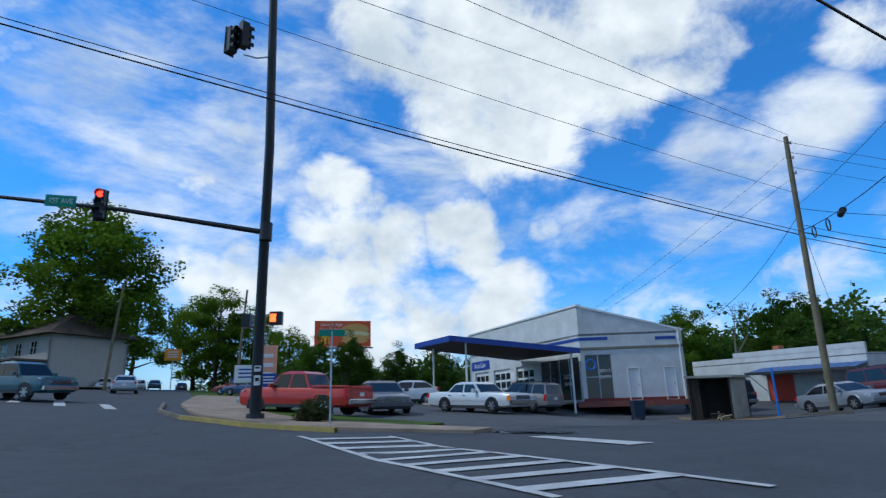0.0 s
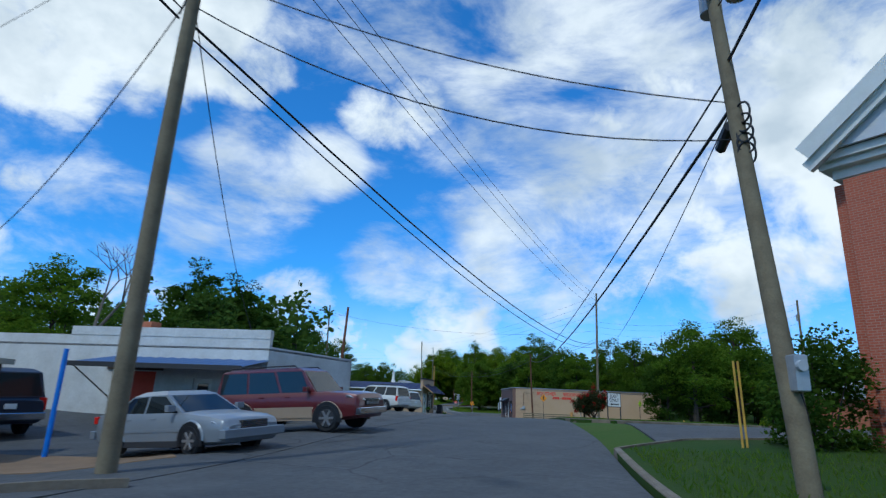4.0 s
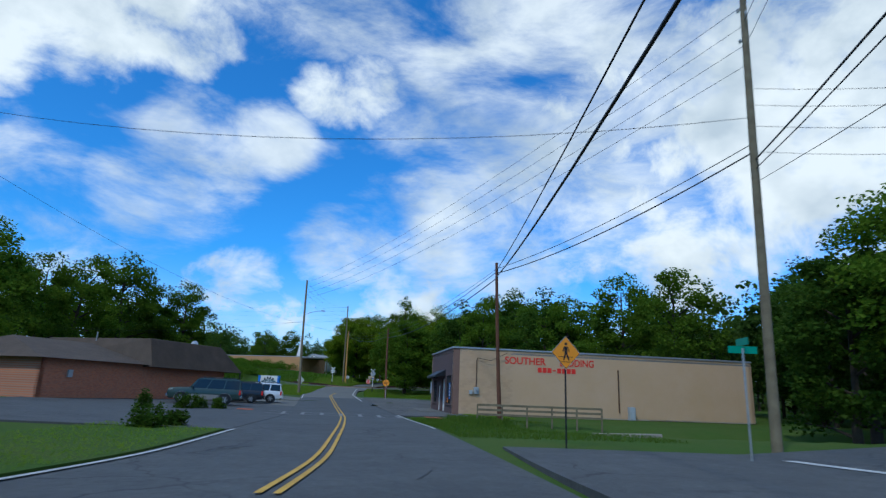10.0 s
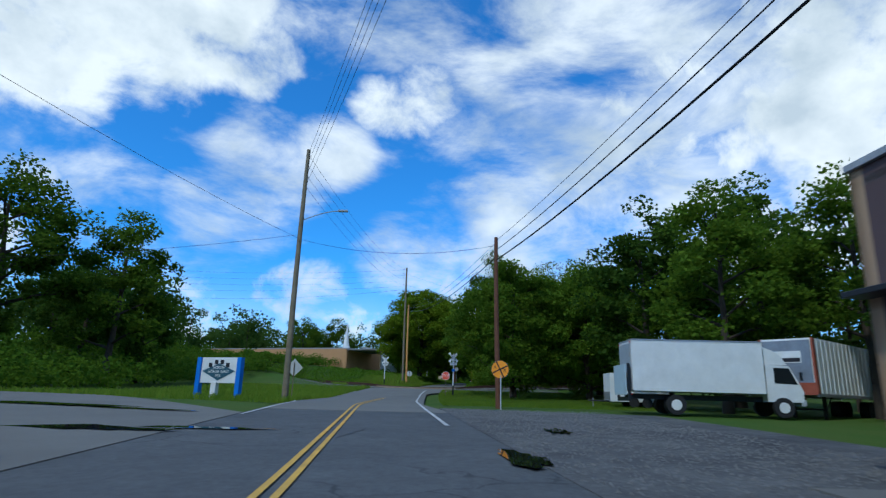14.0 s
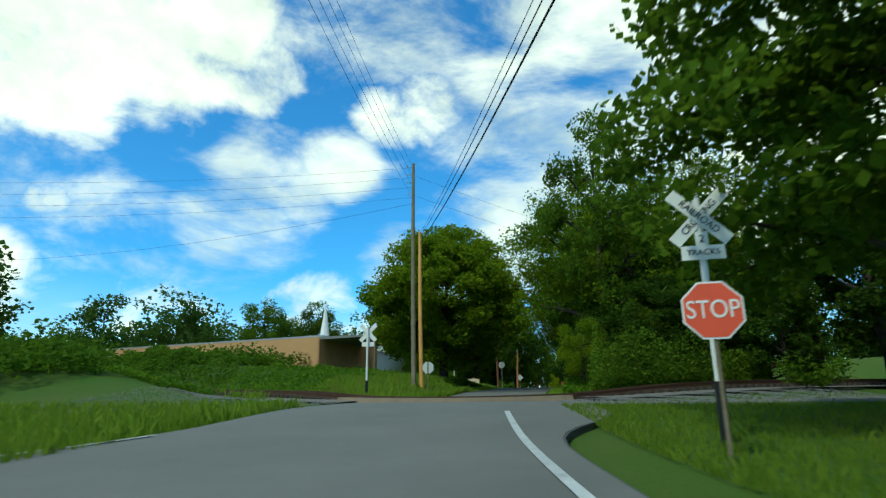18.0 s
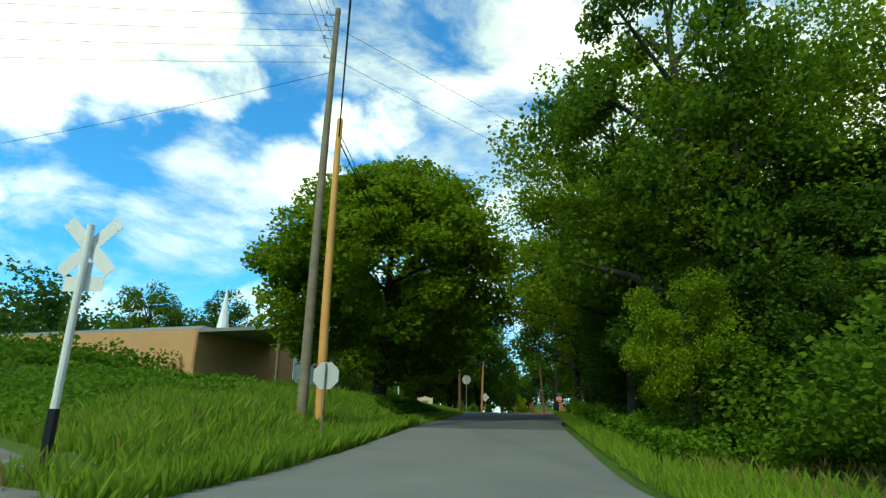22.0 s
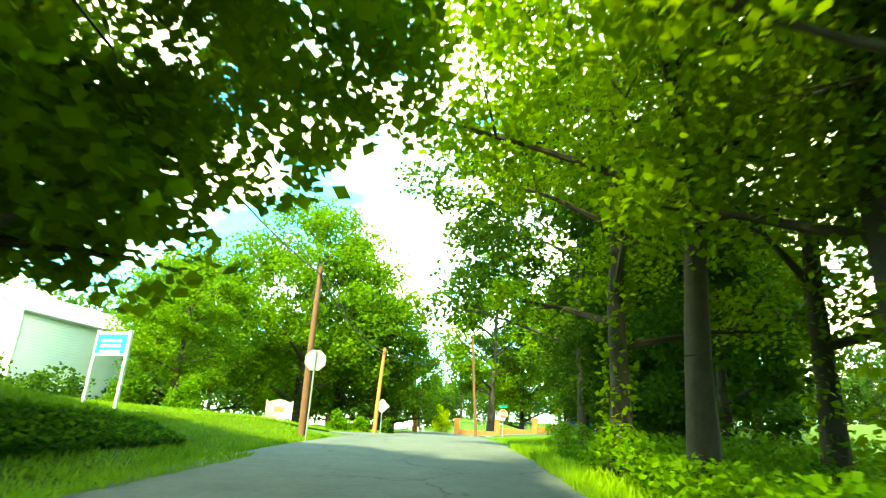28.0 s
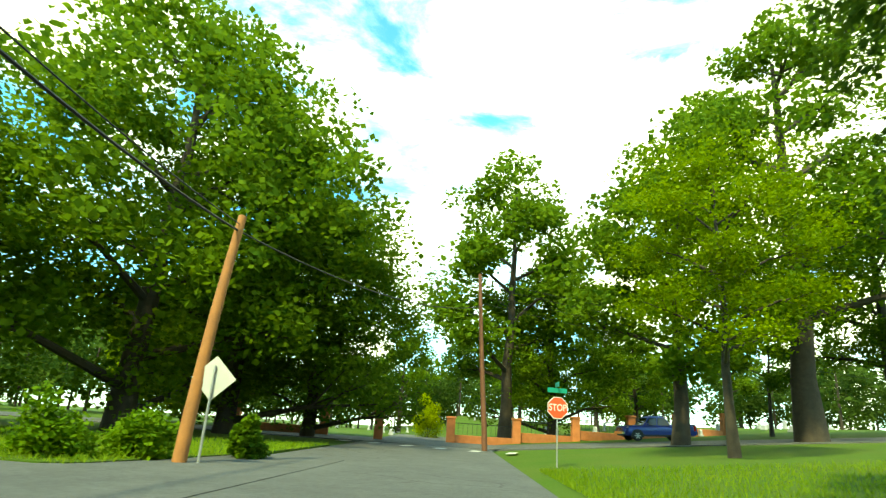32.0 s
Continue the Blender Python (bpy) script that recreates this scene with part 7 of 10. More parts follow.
    part("awning_edge", Mesh().box((0, 0, 0), (3.3, 0.1, 0.5), m=m @ Matrix.Translation((1.65, 3.15, 0.25))), M_BLACK, ob)
    # electric service on the side wall
    part("meter_box", Mesh().box((0, 0, 0), (0.42, 0.55, 0.18), m=m2 @ Matrix.Translation((2.0, 2.0, 0.1))), M_GREY_PAINT, ob)
    part("meter", Mesh().tube(m2 @ Vector((2.05, 2.05, 0.2)), m2 @ Vector((2.05, 2.05, 0.3)), 0.11, 0.1, 14), M_STEEL, ob)
    part("junction_box", Mesh().box((0, 0, 0), (0.28, 0.32, 0.12), m=m2 @ Matrix.Translation((1.55, 1.85, 0.07))), M_GREY_PAINT, ob)
    part("conduit", Mesh().pipe([m2 @ Vector(p) for p in ((2.0, 2.25, 0.08), (2.0, 4.5, 0.08), (2.1, 4.7, 0.12))], 0.03, 8), M_RUST, ob)
    part("drop_cable", Mesh().pipe([m2 @ Vector(p) for p in ((2.1, 4.7, 0.12), (3.2, 4.5, 0.25), (4.6, 5.2, 0.3))], 0.02, 5), M_WIRE, ob)
    part("down_pipe", Mesh().tube(m2 @ Vector((14.8, 0.6, 0.08)), m2 @ Vector((14.8, 4.2, 0.08)), 0.05, 0.05, 8), M_RUST, ob)
    part("vent_stack", Mesh().box((0, 0, 0), (0.5, 1.1, 0.5), m=m2 @ Matrix.Translation((15.8, 0.55, 0.35))), M_GREY_PAINT, ob)
    # painted words; the small line under them is left as bars
    for word, x, w_ in (("SOUTHER", 6.3, 0.98), ("BEDDING", 11.0, 0.88)):
        lettering("wall_word", word, 0.84, m2 @ Matrix.Translation((x, 4.6, 0.022)), M_REDLET, ob, w_, "large red painted letters", 0.014)
    for k in range(8):
        tall, wide = (0.1, 0.3) if k == 3 else (0.42, 0.36)
        part("number_bar", Mesh().box((0, 0, 0), (wide, tall, 0.008), m=m2 @ Matrix.Translation((7.6 + 0.44 * k, 3.92, 0.02))), M_REDLET, ob, "red painted bar")
    # painted blocks next to the corner
    data = Mesh().box((0, 0, 0), (0.392, 0.192, 0.02)).data("block", M_TAN_BLOCK)
    for r in range(26):
        for k in range(11):
            b = part("block", data, M_TAN_BLOCK, ob)
            b.matrix_local = m2 @ Matrix.Translation((0.78 + 0.4 * k + 0.2 * (r % 2), 0.3 + 0.2 * r, 0.0))
    return ob, m, m2


warehouse()


def board_fence():
    ob = thing("rail_fence", on_ground(97.2, 69.3), "low brown wooden rail fence along the ditch", "fence")
    a, b = Vector((97.2, 69.3)), Vector((101.8, 62.6))
    for k in range(6):
        p = a.lerp(b, k / 5) - a
        part("post", Mesh().box((p.x, p.y, 0.35), (0.1, 0.1, 1.5), 0.6), M_POLE, ob)
    for z in (0.45, 0.75, 1.05):
        for k in range(5):
            p, q = a.lerp(b, k / 5) - a, a.lerp(b, (k + 1) / 5) - a
            part("rail", Mesh().box((0, 0, 0), ((q - p).length, 0.14, 0.04), m=face_frame(p, q, z) @ Matrix.Translation(((q - p).length / 2, 0, 0.06))), M_POLE, ob)
    cu = thing("culvert_wall", on_ground(98.6, 59.9, 0.0), "weathered concrete culvert headwall", "culvert")
    part("wall", Mesh().box((0, 0, 0.15), (4.6, 0.35, 1.0), -0.6), M_CONCRETE, cu)
    rng = random.Random(21)
    for k in range(46):
        st = thing("rubble_stone", on_ground(98.5 + rng.uniform(-2.6, 4.0), 57.6 + rng.uniform(-1.3, 1.3), 0.02), "pale grey rubble stone beside the culvert", "stone", "rubble stones")
        r = rng.uniform(0.14, 0.3)
        ms = Mesh()
        ms.add([Vector((math.cos(q) * r * rng.uniform(0.7, 1.1), math.sin(q) * r * rng.uniform(0.7, 1.1), z * r)) for z in (-0.3, 0.45) for q in (0, 1.1, 2.2, 3.2, 4.2, 5.3)] + [Vector((0, 0, r * 0.7))],
               [(k2, (k2 + 1) % 6, 6 + (k2 + 1) % 6, 6 + k2) for k2 in range(6)] + [(6 + k2, 6 + (k2 + 1) % 6, 12) for k2 in range(6)])
        part("rock", ms, M_BALLAST, st)
    pp = thing("green_pipe", on_ground(96.0, 56.6, 0.2), "thick teal drain pipe beside the culvert", "pipe")
    part("pipe", Mesh().tube((-1.6, 0.9, 0.1), (2.6, -1.4, 0.0), 0.16, 0.16, 14), material("teal_pipe", (0.02, 0.13, 0.13), 0.5, 0.15), pp, smooth=True)


board_fence()


def box_truck(x, y, rz):
    ob = thing("box_truck", on_ground(x, y), "white box truck with a raised tail lift, parked on grass", "truck", rz=rz)
    # local +x is the front
    part("box", Mesh().box((3.0, 0, 2.35), (6.4, 2.45, 2.5)), M_WHITE, ob, "white cargo box")
    part("roof_rail", Mesh().box((3.0, 0, 3.62), (6.45, 2.5, 0.06)), M_STEEL, ob)
    part("rear_door", Mesh().box((-0.225, 0, 2.35), (0.03, 2.1, 2.2)), M_GREY_PAINT, ob)
    part("tail_lift", Mesh().box((-0.5, 0.1, 1.65), (0.06, 2.3, 1.5)), material("pale_blue_steel", (0.45, 0.55, 0.60), 0.6, 0.15), ob, "pale blue-grey lift platform, folded up")
    for s in (-1, 1):
        part("lift_mast", Mesh().box((-0.36, s * 1.1, 1.6), (0.12, 0.12, 1.7)), M_BLACK, ob)
        part("frame_rail", Mesh().box((3.4, s * 0.45, 0.85), (7.2, 0.1, 0.25)), M_BLACK, ob)
    part("bumper", Mesh().box((-0.35, 0, 0.7), (0.15, 2.3, 0.2)), M_BLACK, ob)
    prof = [(6.35, 0.75), (8.05, 0.75), (8.12, 1.25), (7.98, 1.55), (7.5, 2.5), (6.35, 2.55)]
    part("cab", Mesh().prism(prof, Matrix(((1, 0, 0, 0), (0, 0, -1, 1.02), (0, 1, 0, 0), (0, 0, 0, 1))), 2.04), M_WHITE, ob)
    fair = [(6.35, 2.55), (7.45, 2.55), (7.2, 2.95), (6.8, 3.25), (6.35, 3.4)]
    part("fairing", Mesh().prism(fair, Matrix(((1, 0, 0, 0), (0, 0, -1, 0.95), (0, 1, 0, 0), (0, 0, 0, 1))), 1.9), M_WHITE, ob, "white wind fairing")
    part("front_bumper", Mesh().box((8.05, 0, 0.72), (0.25, 2.0, 0.3)), M_GREY_PAINT, ob)
    for s in (-1, 1):
        part("side_glass", Mesh().prism([(6.75, 1.65), (7.85, 1.6), (7.5, 2.38), (6.75, 2.4)], Matrix(((1, 0, 0, 0), (0, 0, s, s * 1.02), (0, 1, 0, 0), (0, 0, 0, 1))), 0.012), M_CAR_GLASS, ob)
        part("mirror", Mesh().box((7.95, s * 1.2, 2.0), (0.06, 0.16, 0.4)), M_BLACK, ob)
        for xx, n in ((1.9, 2), (7.05, 1)):
            for k in range(n):
                yy = s * (1.0 - 0.3 * k)
                w = part("wheel", Mesh().tube((xx, yy - 0.12, 0.48), (xx, yy + 0.12, 0.48), 0.48, 0.48, 22), M_TYRE, ob)
                if k == 0:
                    part("rim", Mesh().tube((xx, yy + s * 0.125, 0.48), (xx, yy + s * 0.13, 0.48), 0.26, 0.22, 18), M_WHITE, w)
        for z in (3.5, 0.95):
            part("marker_lamp", Mesh().box((-0.25, s * 1.1, z), (0.03, 0.1, 0.06)), M_TAIL, ob)
    part("windscreen", Mesh().add([(7.99, -0.9, 1.6), (7.99, 0.9, 1.6), (7.56, 0.85, 2.42), (7.56, -0.85, 2.42)], [(0, 1, 2, 3)]), M_CAR_GLASS, ob)
    return ob


box_truck(129.8, 96.3, math.atan2(-0.78, 0.62))


def cargo_trailer(x, y, rz):
    ob = thing("cargo_trailer", on_ground(x, y), "white enclosed cargo trailer with its drawbar out", "trailer", rz=rz)
    part("body", Mesh().box((0, 0, 1.35), (4.0, 2.0, 1.95)), M_WHITE, ob)
    part("front_guard", Mesh().box((-2.01, 0, 0.75), (0.03, 1.95, 0.6)), M_STEEL, ob)
    part("drawbar", Mesh().pipe([Vector((-2.0, 0.7, 0.4)), Vector((-3.3, 0, 0.42)), Vector((-2.0, -0.7, 0.4))], 0.05, 6), M_BLACK, ob)
    for s in (-1, 1):
        for xx in (-0.4, 0.5):
            part("wheel", Mesh().tube((xx, s * 0.95, 0.34), (xx, s * 1.12, 0.34), 0.34, 0.34, 18), M_TYRE, ob)
    part("jack", Mesh().tube((-3.0, 0, -0.05), (-3.0, 0, 0.6), 0.04, 0.04, 8), M_STEEL, ob)


cargo_trailer(141.2, 101.0, math.atan2(-0.78, 0.62))


def semi_trailer(x, y, rz):
    ob = thing("semi_trailer", on_ground(x, y), "long weathered white freight trailer with a rust-red corner", "trailer", rz=rz)
    z0, z1, L = 1.25, 4.05, 11.0
    part("body", Mesh().box((L / 2, 1.25, (z0 + z1) / 2), (L, 2.5, z1 - z0)), M_WHITE, ob, "white ribbed trailer body")
    part("end_panel", Mesh().box((-0.02, 1.25, (z0 + z1) / 2 + 0.15), (0.05, 2.3, z1 - z0 - 0.5)), material("grey_blue_panel", (0.22, 0.25, 0.30), 0.6, 0.35, 1.5, 20, 0.1), ob, "stained blue-grey end panel")
    part("sign_patch", Mesh().box((-0.05, 1.3, 3.1), (0.02, 1.5, 0.6)), M_WHITE, ob, "pale painted patch with a dark bar")
    part("writing", Mesh().box((-0.065, 1.3, 2.95), (0.01, 1.4, 0.2)), M_INK, ob)
    red = material("rust_red_steel", (0.36, 0.09, 0.05), 0.7, 0.3)
    for yy in (-0.01, 2.51):
        part("corner_post", Mesh().box((0.06, yy, (z0 + z1) / 2), (0.28, 0.1, z1 - z0)), red, ob, "rust-red corner post")
    part("front_sill", Mesh().box((-0.03, 1.25, z0 + 0.25), (0.1, 2.5, 0.6)), red, ob)
    for yy in (0.0, 2.5):
        part("bottom_rail", Mesh().box((L / 2, yy, z0 - 0.05), (L, 0.08, 0.16)), M_STEEL, ob)
    for k in range(18):
        part("rib", Mesh().box((0.6 + 0.6 * k, -0.012, (z0 + z1) / 2), (0.05, 0.03, z1 - z0 - 0.1)), M_WHITE, ob)
    for yy in (0.5, 2.0):
        part("landing_leg", Mesh().box((2.2, yy, 0.6), (0.16, 0.16, 1.4)), M_BLACK, ob)
        part("leg_brace", Mesh().tube((2.2, yy, 0.3), (3.3, yy, 1.2), 0.05, 0.05, 6), M_BLACK, ob)
        for xx in (8.6, 9.8):
            part("wheel", Mesh().tube((xx, yy - 0.25, 0.5), (xx, yy + 0.25, 0.5), 0.5, 0.5, 18), M_TYRE, ob)
    part("leg_cross", Mesh().box((2.2, 1.25, 0.5), (0.1, 1.6, 0.1)), M_BLACK, ob)


semi_trailer(135.0, 88.9, math.atan2(-0.173, 0.981))


def hill_church():
    A, B = (163.6, 211.3), (176.1, 175.9)
    z0 = min(H(*A), H(*B)) - 0.2
    ob = thing("tan_church_hall", (*B, z0), "long low tan metal-sided church hall with a flat roof", "church hall")
    a, b = rel(B, A, B)
    u = Vector((b[0] - a[0], b[1] - a[1])).normalized()
    n = Vector((-u.y, u.x))
    c, d = (b[0] + n.x * 14, b[1] + n.y * 14), (a[0] + n.x * 14, a[1] + n.y * 14)
    L = math.dist(A, B)
    h = 10.6 - z0
    tan2 = material("tan_siding", (0.50, 0.275, 0.125), 0.8, 0.15, 0.7, 20, 0.1)
    m = face_frame(a, b)
    part("long_wall", wall_mesh(L, h, 0.3, [], m=m), tan2, ob)
    m2 = face_frame(b, c)
    part("end_wall", wall_mesh(14, h, 0.3, [], m=m2), tan2, ob)
    rib = Mesh()
    for k in range(46):
        rib.box((0, 0, 0), (0.06, h, 0.04), m=m2 @ Matrix.Translation((0.15 + 0.3 * k, h / 2, 0.02)))
    tagged(part("siding_ribs", rib, tan2, ob), kind="stuff")
    bk = Mesh()
    wall_mesh(L, h, 0.3, [], bk, face_frame(c, d))
    wall_mesh(14, h, 0.3, [], bk, face_frame(d, a))
    part("back_wall", bk, tan2, ob)
    part("roof", slab(Mesh(), [(a[0] - u.x * .3, a[1] - u.y * .3), (b[0] + u.x * .3, b[1] + u.y * .3), (c[0] + u.x * .3, c[1] + u.y * .3), d], h, h + 0.2), M_STEEL, ob, "pale metal roof edge")
    # porch roof at the end
    pr = part("porch_roof", slab(Mesh(), [(b[0], b[1]), (b[0] + u.x * 8, b[1] + u.y * 8), (c[0] + u.x * 8 - n.x * 4, c[1] + u.y * 8 - n.y * 4), (c[0] - n.x * 4, c[1] - n.y * 4)], h - 0.3, h - 0.02), M_ROOF, ob, "dark porch roof")
    for k in range(2):
        p = Vector((b[0] + u.x * 7.6 + n.x * 9.4 * k, b[1] + u.y * 7.6 + n.y * 9.4 * k, 0))
        part("porch_post", Mesh().tube((p.x, p.y, H(p.x + B[0], p.y + B[1]) - z0), (p.x, p.y, h - 0.2), 0.12, 0.12, 8), M_POLE, ob)
    st = Vector((185.2, 187.6)) - Vector(B)
    sp = part("steeple_base", Mesh().box((st.x, st.y, h + 0.9), (1.6, 1.6, 1.4), 0.8), M_WHITE, ob, "white steeple base")
    part("steeple", Mesh().tube((st.x, st.y, h + 1.5), (st.x, st.y, h + 6.7), 0.72, 0.03, 8), M_WHITE, ob, "tall white steeple")


hill_church()


def white_house():
    """White clapboard house above the lawn."""
    c0 = Vector((195.6, 193.4))
    far = Vector((206.8, 197.6))
    z0 = H(202, 197)
    ob = thing("white_house", (c0.x, c0.y, z0), "white clapboard house with a grey gable roof", "house")
    u = (far - c0).normalized()
    n = Vector((u.y, -u.x))
    w = 7.0
    a, b = (-n.x * 0 + n.x * w * 0.5, n.y * w * 0.5), (u.x * 12 + n.x * w * 0.5, u.y * 12 + n.y * w * 0.5)
    d, c = (-n.x * w * 0.5, -n.y * w * 0.5), (u.x * 12 - n.x * w * 0.5, u.y * 12 - n.y * w * 0.5)
    h = 11.3 - z0
    clap = material("white_clapboard", (0.78, 0.78, 0.76), 0.6, 0.08, 1.0, 30, 0.05)
    m = face_frame(a, b)
    ops = [(2.0, 3.0, 1.2, 2.6), (5.0, 6.0, 1.2, 2.6), (9.0, 10.0, 1.2, 2.6)]
    part("side_wall", wall_mesh(12, h, 0.2, ops, m=m), clap, ob)
    for o in ops:
        window(ob, m, *o, 2, 2, M_TRIM)
    mg = face_frame(d, a)
    ops = [(1.2, 2.1, 1.1, 2.5), (4.8, 5.7, 1.1, 2.5)]
    part("gable_wall", wall_mesh(w, h, 0.2, ops, m=mg), clap, ob)
    for o in ops:
        window(ob, mg, *o, 2, 2, M_TRIM)
    part("gable_top", Mesh().add([mg @ Vector(p) for p in ((0, h, 0), (w, h, 0), (w / 2, h + 1.7, 0))], [(0, 1, 2)]), clap, ob)
    part("vent", Mesh().box((0, 0, 0), (0.6, 0.6, 0.05), m=mg @ Matrix.Translation((w / 2, h + 0.6, 0.03))), M_TRIM, ob)
    bk = Mesh()
    wall_mesh(12, h, 0.2, [], bk, face_frame(c, d))
    wall_mesh(w, h, 0.2, [], bk, face_frame(b, c))
    bk.add([(*b, h), (*c, h), ((b[0] + c[0]) / 2, (b[1] + c[1]) / 2, h + 1.7)], [(0, 1, 2)])
    part("back_wall", bk, clap, ob)
    board = Mesh()
    for k in range(int(h / 0.2)):
        for fm, LL in ((m, 12), (mg, w)):
            board.box((0, 0, 0), (LL, 0.02, 0.03), m=fm @ Matrix.Translation((LL / 2, 0.1 + 0.2 * k, 0.012)))
    tagged(part("clapboard", board, clap, ob), kind="stuff")
    e = [Vector((*p, h - 0.15)) for p in (a, b, c, d)]
    o = Vector((u.x, u.y, 0)) * 0.35
    s = Vector((n.x, n.y, 0)) * 0.35
    r0, r1 = (e[0] + e[3]) / 2 + Vector((0, 0, 1.95)) - o, (e[1] + e[2]) / 2 + Vector((0, 0, 1.95)) + o
    rf = Mesh().add([e[0] - o + s, e[1] + o + s, r1, r0, e[2] + o - s, e[3] - o - s] + [p - Vector((0, 0, 0.12)) for p in (e[0] - o + s, e[1] + o + s, r1, r0, e[2] + o - s, e[3] - o - s)],
                    [(0, 1, 2, 3), (3, 2, 4, 5), (9, 8, 7, 6), (11, 10, 8, 9), (0, 6, 7, 1), (4, 10, 11, 5), (3, 9, 6, 0), (5, 11, 9, 3), (1, 7, 8, 2), (2, 8, 10, 4)])
    part("roof", rf, material("light_grey_shingle", (0.36, 0.36, 0.36), 0.9, 0.2), ob)


white_house()


def lawn_signs():
    c = Vector((190.2, 167.7))
    z = H(c.x, c.y)
    ob = thing("notice_sign", (c.x, c.y, z), "blue notice board in a white frame on two posts", "sign")
    m = sign_matrix(BACK - 0.4, 0)
    top = 7.75 - z
    for x in (-0.72, 0.72):
        part("post", Mesh().box((0, 0, 0), (0.1, top + 0.1, 0.1), m=m @ Matrix.Translation((x, top / 2, 0))), M_WHITE, ob)
    part("frame", Mesh().box((0, 0, 0), (1.5, 0.8, 0.06), m=m @ Matrix.Translation((0, top - 0.42, 0.03))), M_WHITE, ob)
    part("panel", Mesh().box((0, 0, 0), (1.34, 0.64, 0.02), m=m @ Matrix.Translation((0, top - 0.42, 0.065))), M_SIGN_BLUE, ob)
    for k in range(3):
        part("writing", Mesh().box((0, 0, 0), (0.9, 0.08, 0.006), m=m @ Matrix.Translation((0, top - 0.32 - 0.18 * k, 0.08))), M_WHITE, ob)
    ob = thing("tan_sign", on_ground(212.1, 181.9, 0.03), "cream painted wooden sign board with a carved top", "sign")
    m = sign_matrix(BACK + 0.1, 0)
    cream = material("cream_paint", (0.66, 0.54, 0.36), 0.7, 0.12)
    part("panel", Mesh().prism([(-0.95, 0.62), (0.95, 0.62), (0.95, 1.75), (0.55, 1.86), (0, 2.02), (-0.55, 1.86), (-0.95, 1.75)], m, 0.08), cream, ob)
    for x in (-0.95, 0.95):
        part("post", Mesh().box((0, 0, 0), (0.1, 2.0, 0.12), m=m @ Matrix.Translation((x, 0.9, 0.04))), cream, ob)
    part("writing", Mesh().box((0, 0, 0), (0.75, 0.4, 0.01), m=m @ Matrix.Translation((0, 1.25, 0.086))), material("faded_brown_ink", (0.25, 0.14, 0.08), 0.8, 0.2), ob)


lawn_signs()


def cemetery():
    """Brick piers with low walls between them, gravestones behind."""
    pts = [(236.0, 197.5), (240.0, 192.5), (240.4, 187.8), (246.5, 185.4), (250.9, 181.8), (255.2, 178.3), (259.5, 174.7), (263.7, 171.5), (268.0, 168.0)]
    brk = material("orange_brick", (0.50, 0.17, 0.07), 0.9, 0.3, 2.5, 40, 0.3, rnd=0.1)
    for k, p in enumerate(pts):
        ob = thing("brick_pier", on_ground(*p), "square orange-brick gate pier with a cap", "pier", "cemetery piers")
        part("shaft", Mesh().box((0, 0, 0.85), (0.62, 0.62, 1.9), 0.6), brk, ob)
        part("cap", Mesh().box((0, 0, 1.85), (0.74, 0.74, 0.14), 0.6), brk, ob)
        if k and k not in (2, 3):
            q = pts[k - 1]
            w = thing("low_brick_wall", on_ground((p[0] + q[0]) / 2, (p[1] + q[1]) / 2), "low orange-brick wall between piers", "wall", "cemetery walls")
            d = math.dist(p, q)
            part("brickwork", Mesh().box((0, 0, 0.2), (d - 0.62, 0.3, 0.75), math.atan2(p[1] - q[1], p[0] - q[0])), brk, w)
            part("rail_fence", Mesh().box((0, 0, 1.45), (d - 0.62, 0.04, 0.05), math.atan2(p[1] - q[1], p[0] - q[0])), M_BLACK, w)
            for j in range(14):
                t = -0.46 + 0.92 * j / 13
                part("picket", Mesh().tube(((p[0] - q[0]) * t, (p[1] - q[1]) * t, 0.5), ((p[0] - q[0]) * t, (p[1] - q[1]) * t, 1.5), 0.012, 0.012, 4), M_BLACK, w)
    rng = random.Random(9)
    stone = material("grey_granite", (0.42, 0.42, 0.43), 0.7, 0.25)
    for k in range(70):
        x, y = rng.uniform(252, 320), rng.uniform(150, 240)
        if (x - 246) * 0.8 + (y - 181.5) * 0.58 < 7:
            continue
        ob = thing("gravestone", on_ground(x, y), "grey granite gravestone on the grass", "gravestone", "gravestones", rng.uniform(0.4, 0.8))
        hh = rng.uniform(0.5, 1.1)
        part("stone", Mesh().prism([(-0.35, 0), (0.35, 0), (0.35, hh * 0.8), (0.18, hh), (-0.18, hh), (-0.35, hh * 0.8)], Matrix.Rotation(math.pi / 2, 4, "X"), 0.18), stone, ob)
        part("plinth", Mesh().box((0, -0.09, 0.06), (0.9, 0.34, 0.16)), stone, ob)


cemetery()


